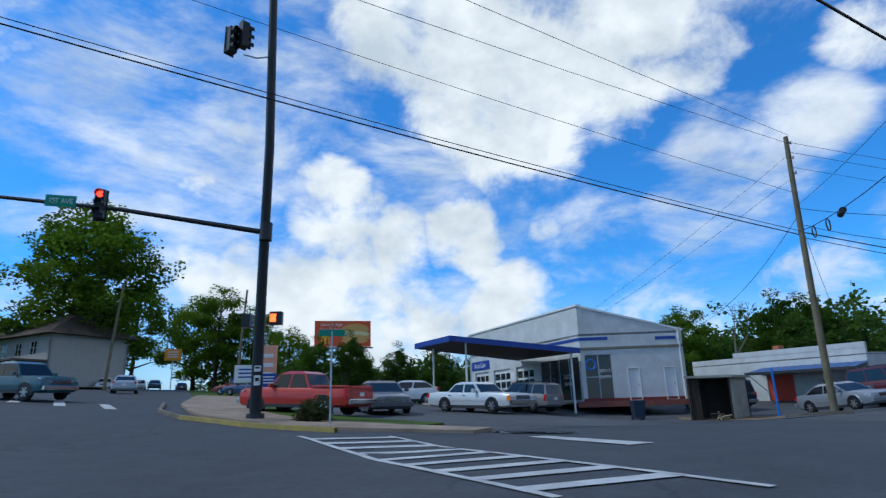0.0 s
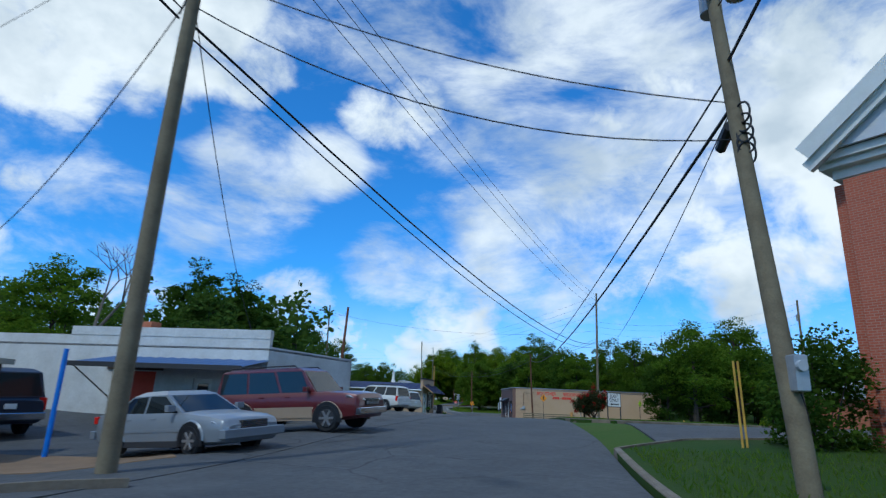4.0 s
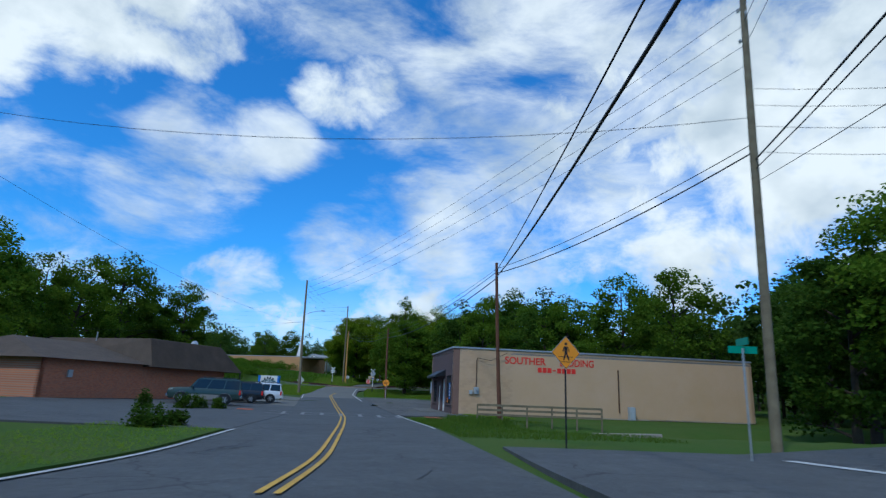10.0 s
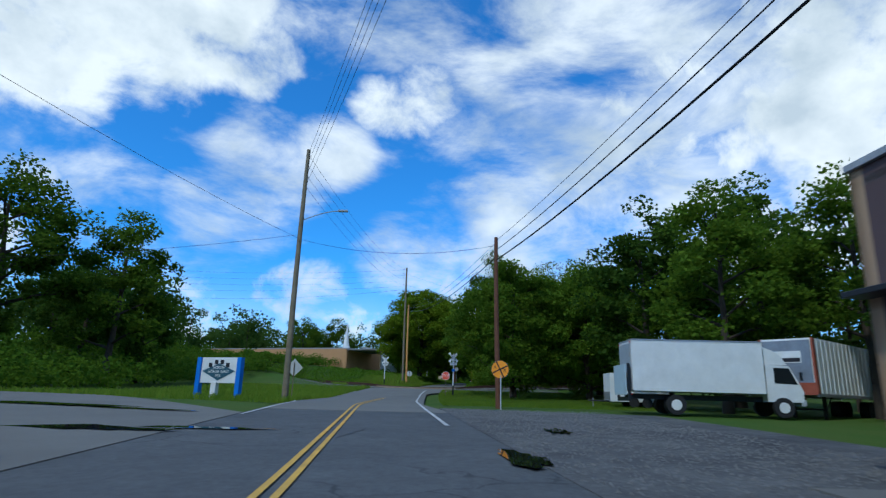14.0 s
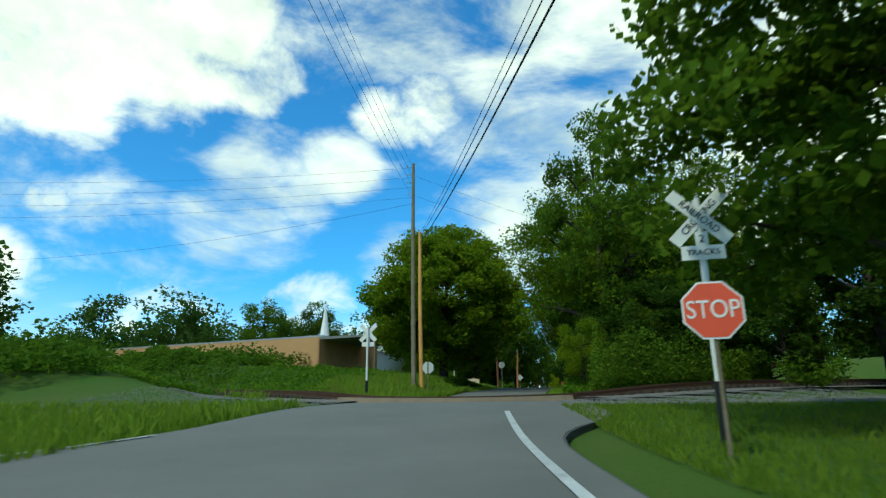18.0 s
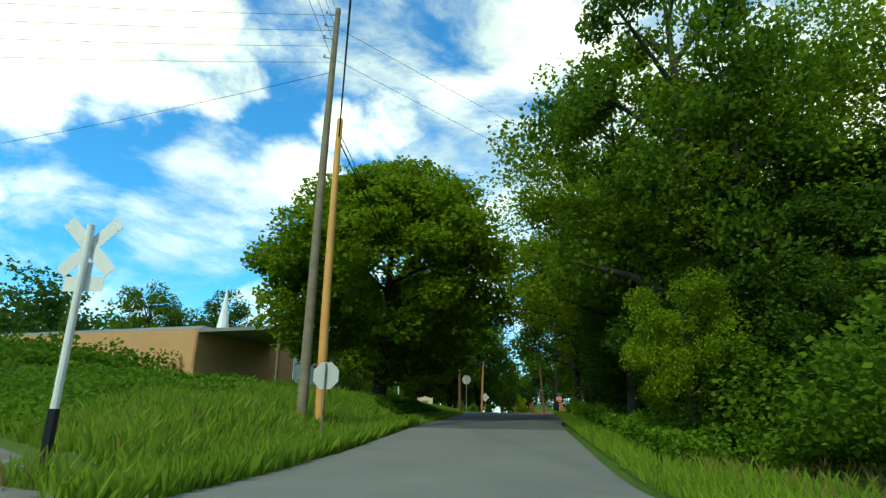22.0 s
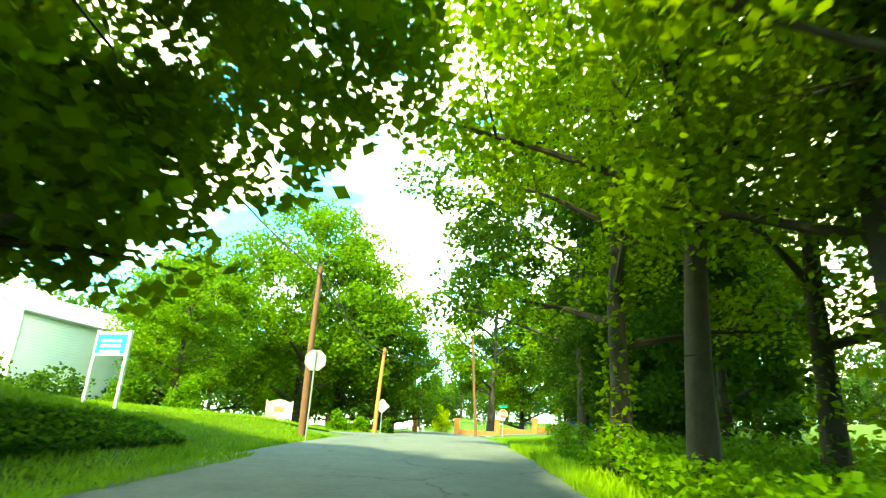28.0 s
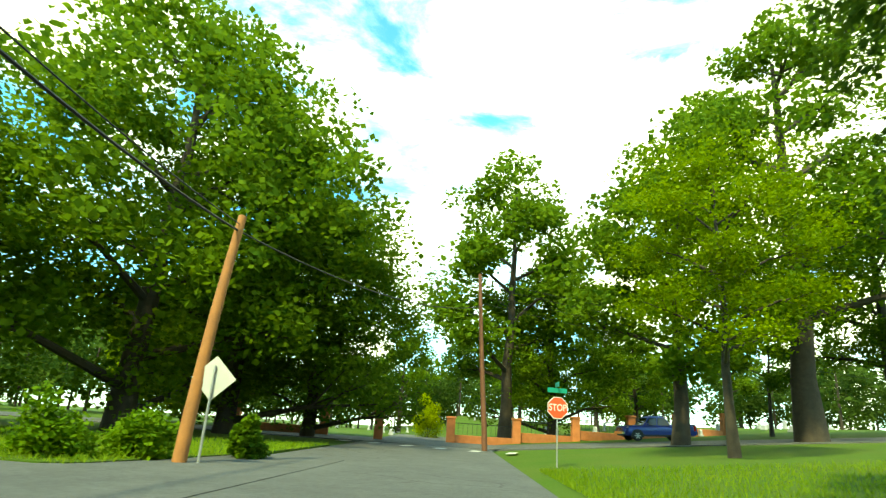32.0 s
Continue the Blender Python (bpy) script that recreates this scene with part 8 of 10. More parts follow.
def far_buildings():
    # two-storey house across the high street
    ob = thing("old_house", on_ground(-52, 78), "two-storey grey house with a dark hip roof and porch", "house", rz=-0.5)
    stucco = material("grey_stucco", (0.38, 0.36, 0.33), 0.9, 0.15)
    fm = face_frame((-8, -4), (8, -4))
    ops = [(1.5 + 3.4 * k, 2.9 + 3.4 * k, y, y + 1.6) for k in range(4) for y in (0.9, 4.0)]
    part("front_wall", wall_mesh(16, 6.4, 0.3, ops, m=fm), stucco, ob)
    for o in ops:
        window(ob, fm, *o, 2, 2, M_WHITE)
    bk = Mesh()
    for p, q in (((8, -4), (8, 6)), ((8, 6), (-8, 6)), ((-8, 6), (-8, -4))):
        wall_mesh(math.dist(p, q), 6.4, 0.3, [], bk, face_frame(p, q))
    part("side_wall", bk, stucco, ob)
    part("roof", Mesh().add([(-9, -5, 6.3), (9, -5, 6.3), (9, 7, 6.3), (-9, 7, 6.3), (-4, 1, 9.6), (4, 1, 9.6)], [(0, 1, 5, 4), (1, 2, 5), (2, 3, 4, 5), (3, 0, 4), (3, 2, 1, 0)]), M_SHINGLE, ob)
    part("porch_roof", Mesh().box((4.5, -6, 3.0), (7, 4, 0.25)), M_SHINGLE, ob)
    for x in (1.3, 4.5, 7.7):
        part("porch_post", Mesh().box((x, -7.6, 1.4), (0.3, 0.3, 3.0)), M_WHITE, ob)
    part("chimney", Mesh().box((-5, 1, 8.8), (0.8, 0.8, 2.4)), M_BRICK, ob)
    # low metal sheds across the lot
    ob = thing("brick_annex", on_ground(122, 26), "long low brick annex with a pale metal roof", "annex", rz=0.3)
    part("wall", Mesh().box((8, 0, 2.2), (34, 14, 4.6)), M_BRICK, ob)
    part("roof", Mesh().add([(-10, -8, 4.5), (26, -8, 4.5), (26, 8, 4.5), (-10, 8, 4.5), (-10, 0, 7.4), (26, 0, 7.4)], [(0, 1, 5, 4), (2, 3, 4, 5), (3, 0, 4), (1, 2, 5), (3, 2, 1, 0)]), M_STEEL, ob)
    # billboard
    b1, b2 = Vector((-17.2, 80.6)), Vector((-9.6, 82.2))
    c = (b1 + b2) / 2
    z = H(c.x, c.y)
    ob = thing("billboard", (c.x, c.y, z), "orange-red roadside billboard with a burger picture and white words", "billboard")
    m = face_frame(b1 - c, b2 - c)
    L = (b2 - b1).length
    zb = 9.9 - z
    part("panel", Mesh().box((0, 0, 0), (L, 3.6, 0.25), m=m @ Matrix.Translation((L / 2, zb + 1.8, 0))), material("orange_red_print", (0.75, 0.10, 0.025), 0.6, 0.06), ob, "orange-red printed panel")
    q = m @ Matrix.Translation((0, zb, 0.13))
    lettering("words", "Ahead on Right", 0.62, q @ Matrix.Translation((2.3, 3.05, 0.01)), M_WHITE, ob, 0.8)
    lettering("words", "Open 24 Hours", 0.62, q @ Matrix.Translation((2.3, 2.4, 0.01)), M_WHITE, ob, 0.8)
    bun, fill = material("bun_print", (0.72, 0.36, 0.10), 0.6, 0.1), material("pale_filling_print", (0.80, 0.62, 0.32), 0.6, 0.1)

    def blob(cx, cy, rx, ry, mt, nm, dz):
        part(nm, Mesh().prism([(cx + rx * math.cos(k * math.pi / 12), cy + ry * math.sin(k * math.pi / 12)) for k in range(24)], q @ Matrix.Translation((0, 0, dz)), 0.01), mt, ob)
    blob(5.6, 2.4, 1.9, 0.8, bun, "bun_shape", 0.02)
    blob(5.5, 1.75, 2.1, 0.42, fill, "filling_shape", 0.034)
    blob(5.7, 1.25, 1.95, 0.36, bun, "bun_shape", 0.048)
    blob(5.5, 0.8, 1.8, 0.4, bun, "bun_shape", 0.062)
    for x in (1.2, 1.75):
        part("yellow_arc", Mesh().pipe([q @ Vector((x + 0.28 * math.cos(a), 0.35 + 1.1 * math.sin(a), 0.05)) for a in [k * math.pi / 10 for k in range(11)]], 0.09, 6), material("yellow_print", (0.9, 0.55, 0.02), 0.5, 0.05), ob, "plain yellow arc")
    part("catwalk", Mesh().box((0, 0, 0), (L + 0.6, 0.12, 1.0), m=m @ Matrix.Translation((L / 2, zb - 0.2, 0.4))), M_BLACK, ob)
    for x in (1.5, 4.0, 6.4):
        part("post", Mesh().tube(m @ Vector((x, -0.3, -0.2)), m @ Vector((x, zb, -0.2)), 0.16, 0.16, 8), M_BLACK, ob)
    # roadside price signs
    for x, y, w_, h_, ztop, mt in ((-13.6, 45.7, 1.6, 3.2, 6.4, material("salmon_sign", (0.75, 0.33, 0.2), 0.6, 0.1)), (-15.0, 45.5, 1.8, 1.3, 4.9, M_WHITE), (-13.2, 45.2, 1.2, 1.0, 4.2, M_BLUE), (-38, 84, 2.2, 1.6, 10.5, M_ORANGE)):
        z = H(x, y)
        ob = thing("roadside_sign", (x, y, z), "roadside sign board on a steel post", "sign", "roadside signs")
        part("post", Mesh().tube((0, 0.1, -0.2), (0, 0.1, ztop - z - 0.1), 0.07, 0.07, 8), M_GREY_PAINT, ob)
        part("board", Mesh().box((0, 0, ztop - z - h_ / 2), (w_, 0.16, h_), 0.2), mt, ob)
        for k in range(3):
            part("writing", Mesh().box((0.02, -0.09, ztop - z - h_ * (0.25 + 0.22 * k)), (w_ * 0.66, 0.02, h_ * 0.09), 0.2), M_WHITE if mt is not M_WHITE else M_BLUE, ob)
    # shop roof behind the hedge
    ob = thing("far_shop", on_ground(-22, 92), "far low shop with a blue roof edge", "shop")
    part("wall", Mesh().box((0, 0, 2), (16, 10, 4)), M_WHITE_OLD, ob)
    part("roof", Mesh().box((0, 0, 4.2), (17, 11, 0.6)), M_BLUE_ROOF, ob)


far_buildings()


def small_street_things():
    hy = thing("fire_hydrant", on_ground(96.9, 43.6), "yellow fire hydrant on the grass", "hydrant")
    yl = material("hydrant_yellow", (0.62, 0.36, 0.05), 0.5, 0.2)
    part("barrel", Mesh().tube((0, 0, 0), (0, 0, 0.6), 0.12, 0.11, 14), yl, hy)
    part("bonnet", Mesh().tube((0, 0, 0.6), (0, 0, 0.78), 0.15, 0.05, 14), yl, hy)
    part("outlet", Mesh().tube((-0.22, 0, 0.45), (0.22, 0, 0.45), 0.07, 0.07, 10), yl, hy)
    bx = thing("white_crate", on_ground(80.4, 43.8, 0.05), "white box standing on the grass", "box")
    part("body", Mesh().box((0, 0, 0.25), (0.55, 0.4, 0.5), 0.4), M_WHITE, bx)
    st = thing("wooden_stump_post", on_ground(67.4, 44.85, 0.1), "short sawn-off wooden post by the kerb", "post")
    part("post", Mesh().tube((0, 0, -0.2), (0.05, 0, 0.72), 0.14, 0.13, 12), M_POLE_NEW, st)
    vb = thing("valve_box", on_ground(67.9, 45.0, 0.1), "small dark utility box by the kerb", "utility box")
    part("body", Mesh().box((0, 0, 0.08), (0.22, 0.18, 0.2), 0.3), M_TRIM, vb)
    for k, (x, y) in enumerate(((30.3, 20.3), (30.42, 20.22))):
        gw = thing("guy_wire_guard", on_ground(x, y), "yellow plastic guy wire guard", "guy guard")
        part("guard", Mesh().tube((0, 0, -0.1), (-0.12, 0.02, 2.3), 0.03, 0.03, 8), M_YELLOW_LINE, gw)
    pt = thing("potted_fern", SALON @ Vector((-0.05, 0.06, 0.75)), "leafy green fern in a black urn", "potted plant")
    part("urn", Mesh().tube((0, 0, 0), (0, 0, 0.08), 0.16, 0.14, 12).tube((0, 0, 0.08), (0, 0, 0.22), 0.06, 0.07, 12).tube((0, 0, 0.22), (0, 0, 0.5), 0.1, 0.22, 14), M_BLACK, pt)
    rng = random.Random(2)
    fr = Mesh()
    for k in range(170):
        a, r, z = rng.uniform(0, 6.28), rng.uniform(0.15, 0.42), rng.uniform(0.45, 0.85)
        p = Vector((0, 0, 0.5))
        q = Vector((r * math.cos(a), r * math.sin(a), z))
        s = Vector((-math.sin(a), math.cos(a), 0)) * 0.035
        mid = (p + q) / 2 + Vector((0, 0, 0.12))
        fr.quad(p - s * 0.4, p + s * 0.4, mid + s, mid - s)
        fr.quad(mid - s, mid + s, q + s * 0.2, q - s * 0.2)
    part("fronds", fr, M_KUDZU, pt)


small_street_things()


M_RUSTY_ROAD = material("rust_stained_asphalt", (0.24, 0.175, 0.12), 0.9, 0.35, 1.2, 50, 0.3, second=(0.15, 0.12, 0.09))


def railway():
    tr = thing("railway_track", (TRACK[0][0], TRACK[0][1], TRACK[0][2]), "rusty single railway track on stone ballast", "railway track")
    o = Vector(TRACK[0])
    t = np.gradient(TRACK[:, :2], axis=0)
    t /= np.linalg.norm(t, axis=1)[:, None]
    n = np.stack([-t[:, 1], t[:, 0]], 1)
    bed = Mesh()
    w = 5
    lat_ = road_coords(TRACK[:, 0], TRACK[:, 1])[1]
    lift = 0.17 * np.clip((np.abs(lat_ - 1.0) - 4.8) / 4.0, 0, 1)
    rail_z = TRACK[:, 2] + lift
    for k in range(len(TRACK)):
        for lat, dz in ((-3.2, -0.17), (-1.6, -0.1), (0, -0.08), (1.6, -0.1), (3.2, -0.17)):
            bed.v.append((TRACK[k, 0] + n[k, 0] * lat - o.x, TRACK[k, 1] + n[k, 1] * lat - o.y, TRACK[k, 2] + dz - o.z))
    bed.f = [(i * w + j, i * w + j + 1, (i + 1) * w + j + 1, (i + 1) * w + j) for i in range(len(TRACK) - 1) for j in range(w - 1) if not -3.6 < lat_[i] < 5.0]
    part("ballast_bed", bed, M_BALLAST, tr)
    for s in (-0.72, 0.72):
        for dz, wd, hh in ((0.045, 0.075, 0.055), (-0.07, 0.03, 0.12), (-0.13, 0.14, 0.035)):
            rl = Mesh()
            for k in range(len(TRACK)):
                for a, b in ((-1, 0), (1, 0), (1, 1), (-1, 1)):
                    rl.v.append((TRACK[k, 0] + n[k, 0] * (s + a * wd / 2) - o.x, TRACK[k, 1] + n[k, 1] * (s + a * wd / 2) - o.y, rail_z[k] + dz + b * hh - o.z))
            rl.f = [(i * 4 + j, i * 4 + (j + 1) % 4, (i + 1) * 4 + (j + 1) % 4, (i + 1) * 4 + j) for i in range(len(TRACK) - 1) for j in range(4)]
            part("rail", rl, M_RUST, tr)
    base = Mesh().box((0, 0, 0), (2.5, 0.22, 0.16)).data("tie", M_TIE)
    rng = random.Random(3)
    for k in range(0, len(TRACK)):
        for h in (0.0, 0.5):
            s, lat, _, _ = road_coords(np.array([TRACK[k, 0]]), np.array([TRACK[k, 1]]))
            if -3.2 < lat[0] < 6.2:
                continue
            p = TRACK[k] + (TRACK[min(k + 1, len(TRACK) - 1)] - TRACK[k]) * h
            ob = part("tie", base, M_TIE, tr)
            ob.matrix_local = Matrix.Translation((p[0] - o.x, p[1] - o.y, p[2] - 0.2 + lift[k] - o.z)) @ Matrix.Rotation(math.atan2(n[k, 1], n[k, 0]) + rng.uniform(-0.02, 0.02), 4, "Z")
    # timber and asphalt panels on the crossing
    for lat, wd in ((0.0, 1.1), (-1.35, 0.9), (1.35, 0.9)):
        me = Mesh()
        ks = [k for k in range(len(TRACK)) if -3.7 < road_coords(np.array([TRACK[k, 0]]), np.array([TRACK[k, 1]]))[1][0] < 5.8]
        for k in ks:
            for a, dz in ((-0.62, -0.3), (-0.5, 0.03), (0.5, 0.03), (0.62, -0.3)):
                me.v.append((TRACK[k, 0] + n[k, 0] * (lat + a * wd), TRACK[k, 1] + n[k, 1] * (lat + a * wd), TRACK[k, 2] + dz))
        me.f = [(i * 4 + j, i * 4 + j + 1, i * 4 + j + 5, i * 4 + j + 4) for i in range(len(ks) - 1) for j in range(3)]
        tagged(part("crossing_panel", me, M_RUSTY_ROAD), "worn rust-stained crossing panel between the rails", "crossing panel", kind="structure")


railway()

# ---- vehicles ----
def loft(me, rings):
    n = len(rings[0])
    k0 = len(me.v)
    for r in rings:
        me.v.extend([tuple(p) for p in r])
    for i in range(len(rings) - 1):
        for j in range(n):
            a, b = k0 + i * n + j, k0 + i * n + (j + 1) % n
            me.f.append((a, b, b + n, a + n))
    me.f.append(tuple(k0 + j for j in range(n - 1, -1, -1)))
    me.f.append(tuple(k0 + (len(rings) - 1) * n + j for j in range(n)))
    return me


def body_ring(x, z0, z1, w):
    h = z1 - z0
    half = [(0.82 * w, z0), (0.97 * w, z0 + 0.12 * h), (w, z0 + 0.45 * h), (0.985 * w, z0 + 0.8 * h), (0.92 * w, z0 + 0.96 * h), (0.7 * w, z1), (0.3 * w, z1 + 0.012)]
    return [Vector((x, -y, z)) for y, z in half] + [Vector((x, y, z)) for y, z in reversed(half)]


STYLES = {
    # length, width, height, wheel radius, front axle, rear axle, stations (x, z0, z1, w), greenhouse (x0, xt0, xt1, x1, belt)
    "sedan": (4.85, 1.84, 1.46, 0.33, 1.42, -1.38, [(2.42, .34, .62, .70), (2.32, .24, .74, .80), (1.95, .22, .84, .88), (1.0, .20, .95, .92), (0.0, .20, .98, .92), (-1.0, .20, 1.0, .92), (-1.9, .22, 1.02, .89), (-2.32, .28, .98, .82), (-2.42, .40, .85, .74)], (1.05, 0.25, -0.95, -1.75, 0.96)),
    "boxy_sedan": (5.3, 1.95, 1.42, 0.33, 1.62, -1.38, [(2.65, .38, .74, .90), (2.58, .30, .84, .94), (2.2, .26, .90, .97), (1.0, .22, .94, .97), (0.0, .22, .95, .97), (-1.2, .22, .96, .97), (-2.2, .25, .96, .96), (-2.6, .32, .92, .93), (-2.66, .40, .85, .90)], (0.85, 0.35, -0.85, -1.3, 0.94)),
    "hatch": (4.4, 1.75, 1.5, 0.32, 1.35, -1.32, [(2.2, .36, .64, .66), (2.1, .26, .78, .78), (1.7, .22, .90, .84), (0.8, .20, 1.0, .87), (-0.5, .20, 1.03, .87), (-1.7, .22, 1.08, .85), (-2.1, .28, 1.1, .80), (-2.2, .42, .95, .74)], (1.35, 0.3, -1.3, -2.1, 1.0)),
    "suv": (4.85, 1.92, 1.8, 0.38, 1.42, -1.38, [(2.42, .44, .84, .80), (2.32, .34, .98, .88), (1.9, .30, 1.08, .94), (0.9, .30, 1.12, .96), (-0.5, .30, 1.13, .96), (-1.8, .32, 1.14, .95), (-2.3, .36, 1.12, .92), (-2.42, .48, .98, .86)], (1.05, 0.4, -2.15, -2.38, 1.1)),
    "big_suv": (5.2, 2.0, 1.95, 0.40, 1.58, -1.45, [(2.6, .48, .92, .88), (2.52, .38, 1.08, .95), (2.1, .34, 1.16, .99), (1.0, .34, 1.2, 1.0), (-0.5, .34, 1.2, 1.0), (-2.0, .36, 1.2, .99), (-2.5, .40, 1.18, .96), (-2.6, .50, 1.05, .90)], (1.15, 0.55, -2.4, -2.56, 1.18)),
    "pickup": (5.5, 1.95, 1.78, 0.38, 1.75, -1.6, [(2.75, .48, .90, .88), (2.66, .38, 1.04, .94), (2.2, .34, 1.10, .97), (1.2, .34, 1.13, .98), (0.0, .34, 1.13, .98), (-0.95, .34, 1.13, .98), (-1.0, .34, 1.13, .98), (-2.6, .36, 1.13, .97), (-2.75, .44, 1.1, .94)], (1.25, 0.7, -0.45, -0.85, 1.12)),
}


def vehicle(name, style, x, y, rz, mat, label, category, lift=0.0, rails=False, two_tone=None, trim=None):
    L, W, Hh, wr, fa, ra, st, gh = STYLES[style]
    base = on_ground(x, y, lift)
    ob = thing(name, base, label, category, "parked vehicles", rz)
    # follow the slope of the ground
    dx, dy = math.cos(rz), math.sin(rz)
    slope = 0.6 * math.atan2(H(x + dx * 1.4, y + dy * 1.4) - H(x - dx * 1.4, y - dy * 1.4), 2.8)
    roll = 0.6 * math.atan2(H(x - dy * 0.8, y + dx * 0.8) - H(x + dy * 0.8, y - dx * 0.8), 1.6)
    ob.matrix_world = Matrix.Translation(base) @ Matrix.Rotation(rz, 4, "Z") @ Matrix.Rotation(-slope, 4, "Y") @ Matrix.Rotation(roll, 4, "X")
    fine = []
    for k in range(len(st) - 1):
        p0, p1, p2, p3 = [np.array(st[min(max(k + j, 0), len(st) - 1)]) for j in (-1, 0, 1, 2)]
        for u in (0, 0.25, 0.5, 0.75):
            q = 0.5 * (2 * p1 + (p2 - p0) * u + (2 * p0 - 5 * p1 + 4 * p2 - p3) * u * u + (3 * p1 - p0 - 3 * p2 + p3) * u ** 3)
            q[0] = p1[0] + (p2[0] - p1[0]) * u
            fine.append(tuple(float(w) for w in q))
    fine.append(st[-1])
    part("body", loft(Mesh(), [body_ring(*s) for s in fine]), mat, ob, smooth=True)
    hw = W / 2
    x0, xt0, xt1, x1, belt = gh
    wb, wt = hw * 0.90, hw * 0.74
    g = Mesh()
    lo = [(x0, -wb, belt - 0.04), (x1, -wb, belt - 0.04), (x1, wb, belt - 0.04), (x0, wb, belt - 0.04)]
    zr = Hh - 0.05
    mid = [(xt0 + 0.04, -wt - 0.02, zr - 0.05), (xt1 - 0.04, -wt - 0.02, zr - 0.05), (xt1 - 0.04, wt + 0.02, zr - 0.05), (xt0 + 0.04, wt + 0.02, zr - 0.05)]
    top = [(xt0 - 0.22, -wt + 0.14, Hh), (xt1 + 0.2, -wt + 0.14, Hh), (xt1 + 0.2, wt - 0.14, Hh), (xt0 - 0.22, wt - 0.14, Hh)]
    g.add(lo + mid + top, [(k, (k + 1) % 4, 4 + (k + 1) % 4, 4 + k)[::-1] for k in range(4)] + [(4 + k, 4 + (k + 1) % 4, 8 + (k + 1) % 4, 8 + k)[::-1] for k in range(4)] + [(8, 9, 10, 11)[::-1]])
    part("roof", g, two_tone or mat, ob)

    def pane(name_, a, b, c, d, inset, off):
        a, b, c, d = [Vector(p) for p in (a, b, c, d)]
        cen = (a + b + c + d) / 4
        q = [p + (cen - p).normalized() * min(inset, (cen - p).length * 0.5) + Vector(off) for p in (a, b, c, d)]
        part(name_, Mesh().quad(*q), M_CAR_GLASS, ob)
    pane("windscreen", lo[0], lo[3], mid[3], mid[0], 0.09, (0.012, 0, 0.008))
    pane("rear_window", lo[1], lo[2], mid[2], mid[1], 0.10, (-0.012, 0, 0.008))
    nwin = 3 if style in ("suv", "big_suv") else 2
    if style == "pickup":
        nwin = 2 if xt1 < -0.3 else 1
    for s in (-1, 1):
        for k in range(nwin):
            u0, u1 = k / nwin, (k + 1) / nwin

            def mixp(a, b, u):
                return Vector(a).lerp(Vector(b), u)
            la, lb = (lo[0], lo[1]) if s < 0 else (lo[3], lo[2])
            ma, mb = (mid[0], mid[1]) if s < 0 else (mid[3], mid[2])
            lx0, lx1 = max(u0, 0.05), min(u1, 0.97)
            pane("side_window", mixp(la, lb, lx0), mixp(la, lb, lx1), mixp(ma, mb, u1), mixp(ma, mb, u0), 0.05, (0, s * 0.012, 0.004))
        part("mirror", Mesh().box((x0 - 0.25, s * (hw + 0.06), belt + 0.08), (0.12, 0.2, 0.15)), mat, ob)
        part("sill", Mesh().box(((fa + ra) / 2, s * (hw * 0.955), st[3][1] + 0.06), (fa - ra - 2 * wr - 0.1, 0.05, 0.14)), trim or M_TRIM, ob)
        if trim:
            part("lower_cladding", Mesh().box(((fa + ra) / 2, s * (hw * 0.985 + 0.004), st[3][1] + 0.2), (fa - ra - 2 * wr - 0.2, 0.03, 0.26)), trim, ob)
        part("side_moulding", Mesh().box(((fa + ra) / 2, s * (hw * 0.985 + 0.012), st[3][1] + 0.36), (fa - ra - 2 * wr - 0.12, 0.02, 0.07)), trim or mat, ob)
        for k in range(2):
            part("door_handle", Mesh().box((x0 - 0.95 - 0.95 * k, s * (hw * 0.965 + 0.015), belt - 0.14), (0.18, 0.03, 0.035)), mat if style != "boxy_sedan" else M_CHROME, ob)
        for ax in (fa, ra):
            arch = Mesh()
            nseg = 14
            for j in range(nseg):
                a0, a1 = math.pi * j / nseg, math.pi * (j + 1) / nseg
                for r0, r1, yy0, yy1 in ((wr + 0.075, wr + 0.12, hw + 0.008, hw - 0.03),):
                    arch.quad((ax + r0 * math.cos(a0), s * yy0, wr + r0 * math.sin(a0)), (ax + r0 * math.cos(a1), s * yy0, wr + r0 * math.sin(a1)), (ax + r1 * math.cos(a1), s * yy1, wr + r1 * math.sin(a1)), (ax + r1 * math.cos(a0), s * yy1, wr + r1 * math.sin(a0)))
            part("wheel_arch", arch, trim or mat, ob)
            well = Mesh().prism([((wr + 0.085) * math.cos(math.pi * j / 14), (wr + 0.085) * math.sin(math.pi * j / 14)) for j in range(15)] + [(-(wr + 0.085), -0.12), (wr + 0.085, -0.12)],
                               Matrix(((1, 0, 0, ax), (0, 0, s, s * (hw - 0.06)), (0, 1, 0, wr), (0, 0, 0, 1))), 0.064)
            part("wheel_well", well, M_BLACK, ob)
            wh = part("wheel", Mesh().tube((ax, s * (hw - 0.2), wr), (ax, s * (hw - 0.02), wr), wr * 0.97, wr * 0.97, 24).tube((ax, s * (hw - 0.02), wr), (ax, s * (hw + 0.015), wr), wr, wr * 0.9, 24, caps=False), M_TYRE, ob)
            part("rim", Mesh().tube((ax, s * (hw - 0.0), wr), (ax, s * (hw + 0.012), wr), wr * 0.66, wr * 0.62, 20), M_TRIM, wh)
            sp = Mesh()
            for j in range(6):
                a = j * math.pi / 3
                sp.box((0, 0, 0), (wr * 0.56, 0.03, wr * 0.17), m=Matrix.Translation((ax + 0.32 * wr * math.cos(a), s * (hw + 0.018), wr + 0.32 * wr * math.sin(a))) @ Matrix.Rotation(-a, 4, "Y"))
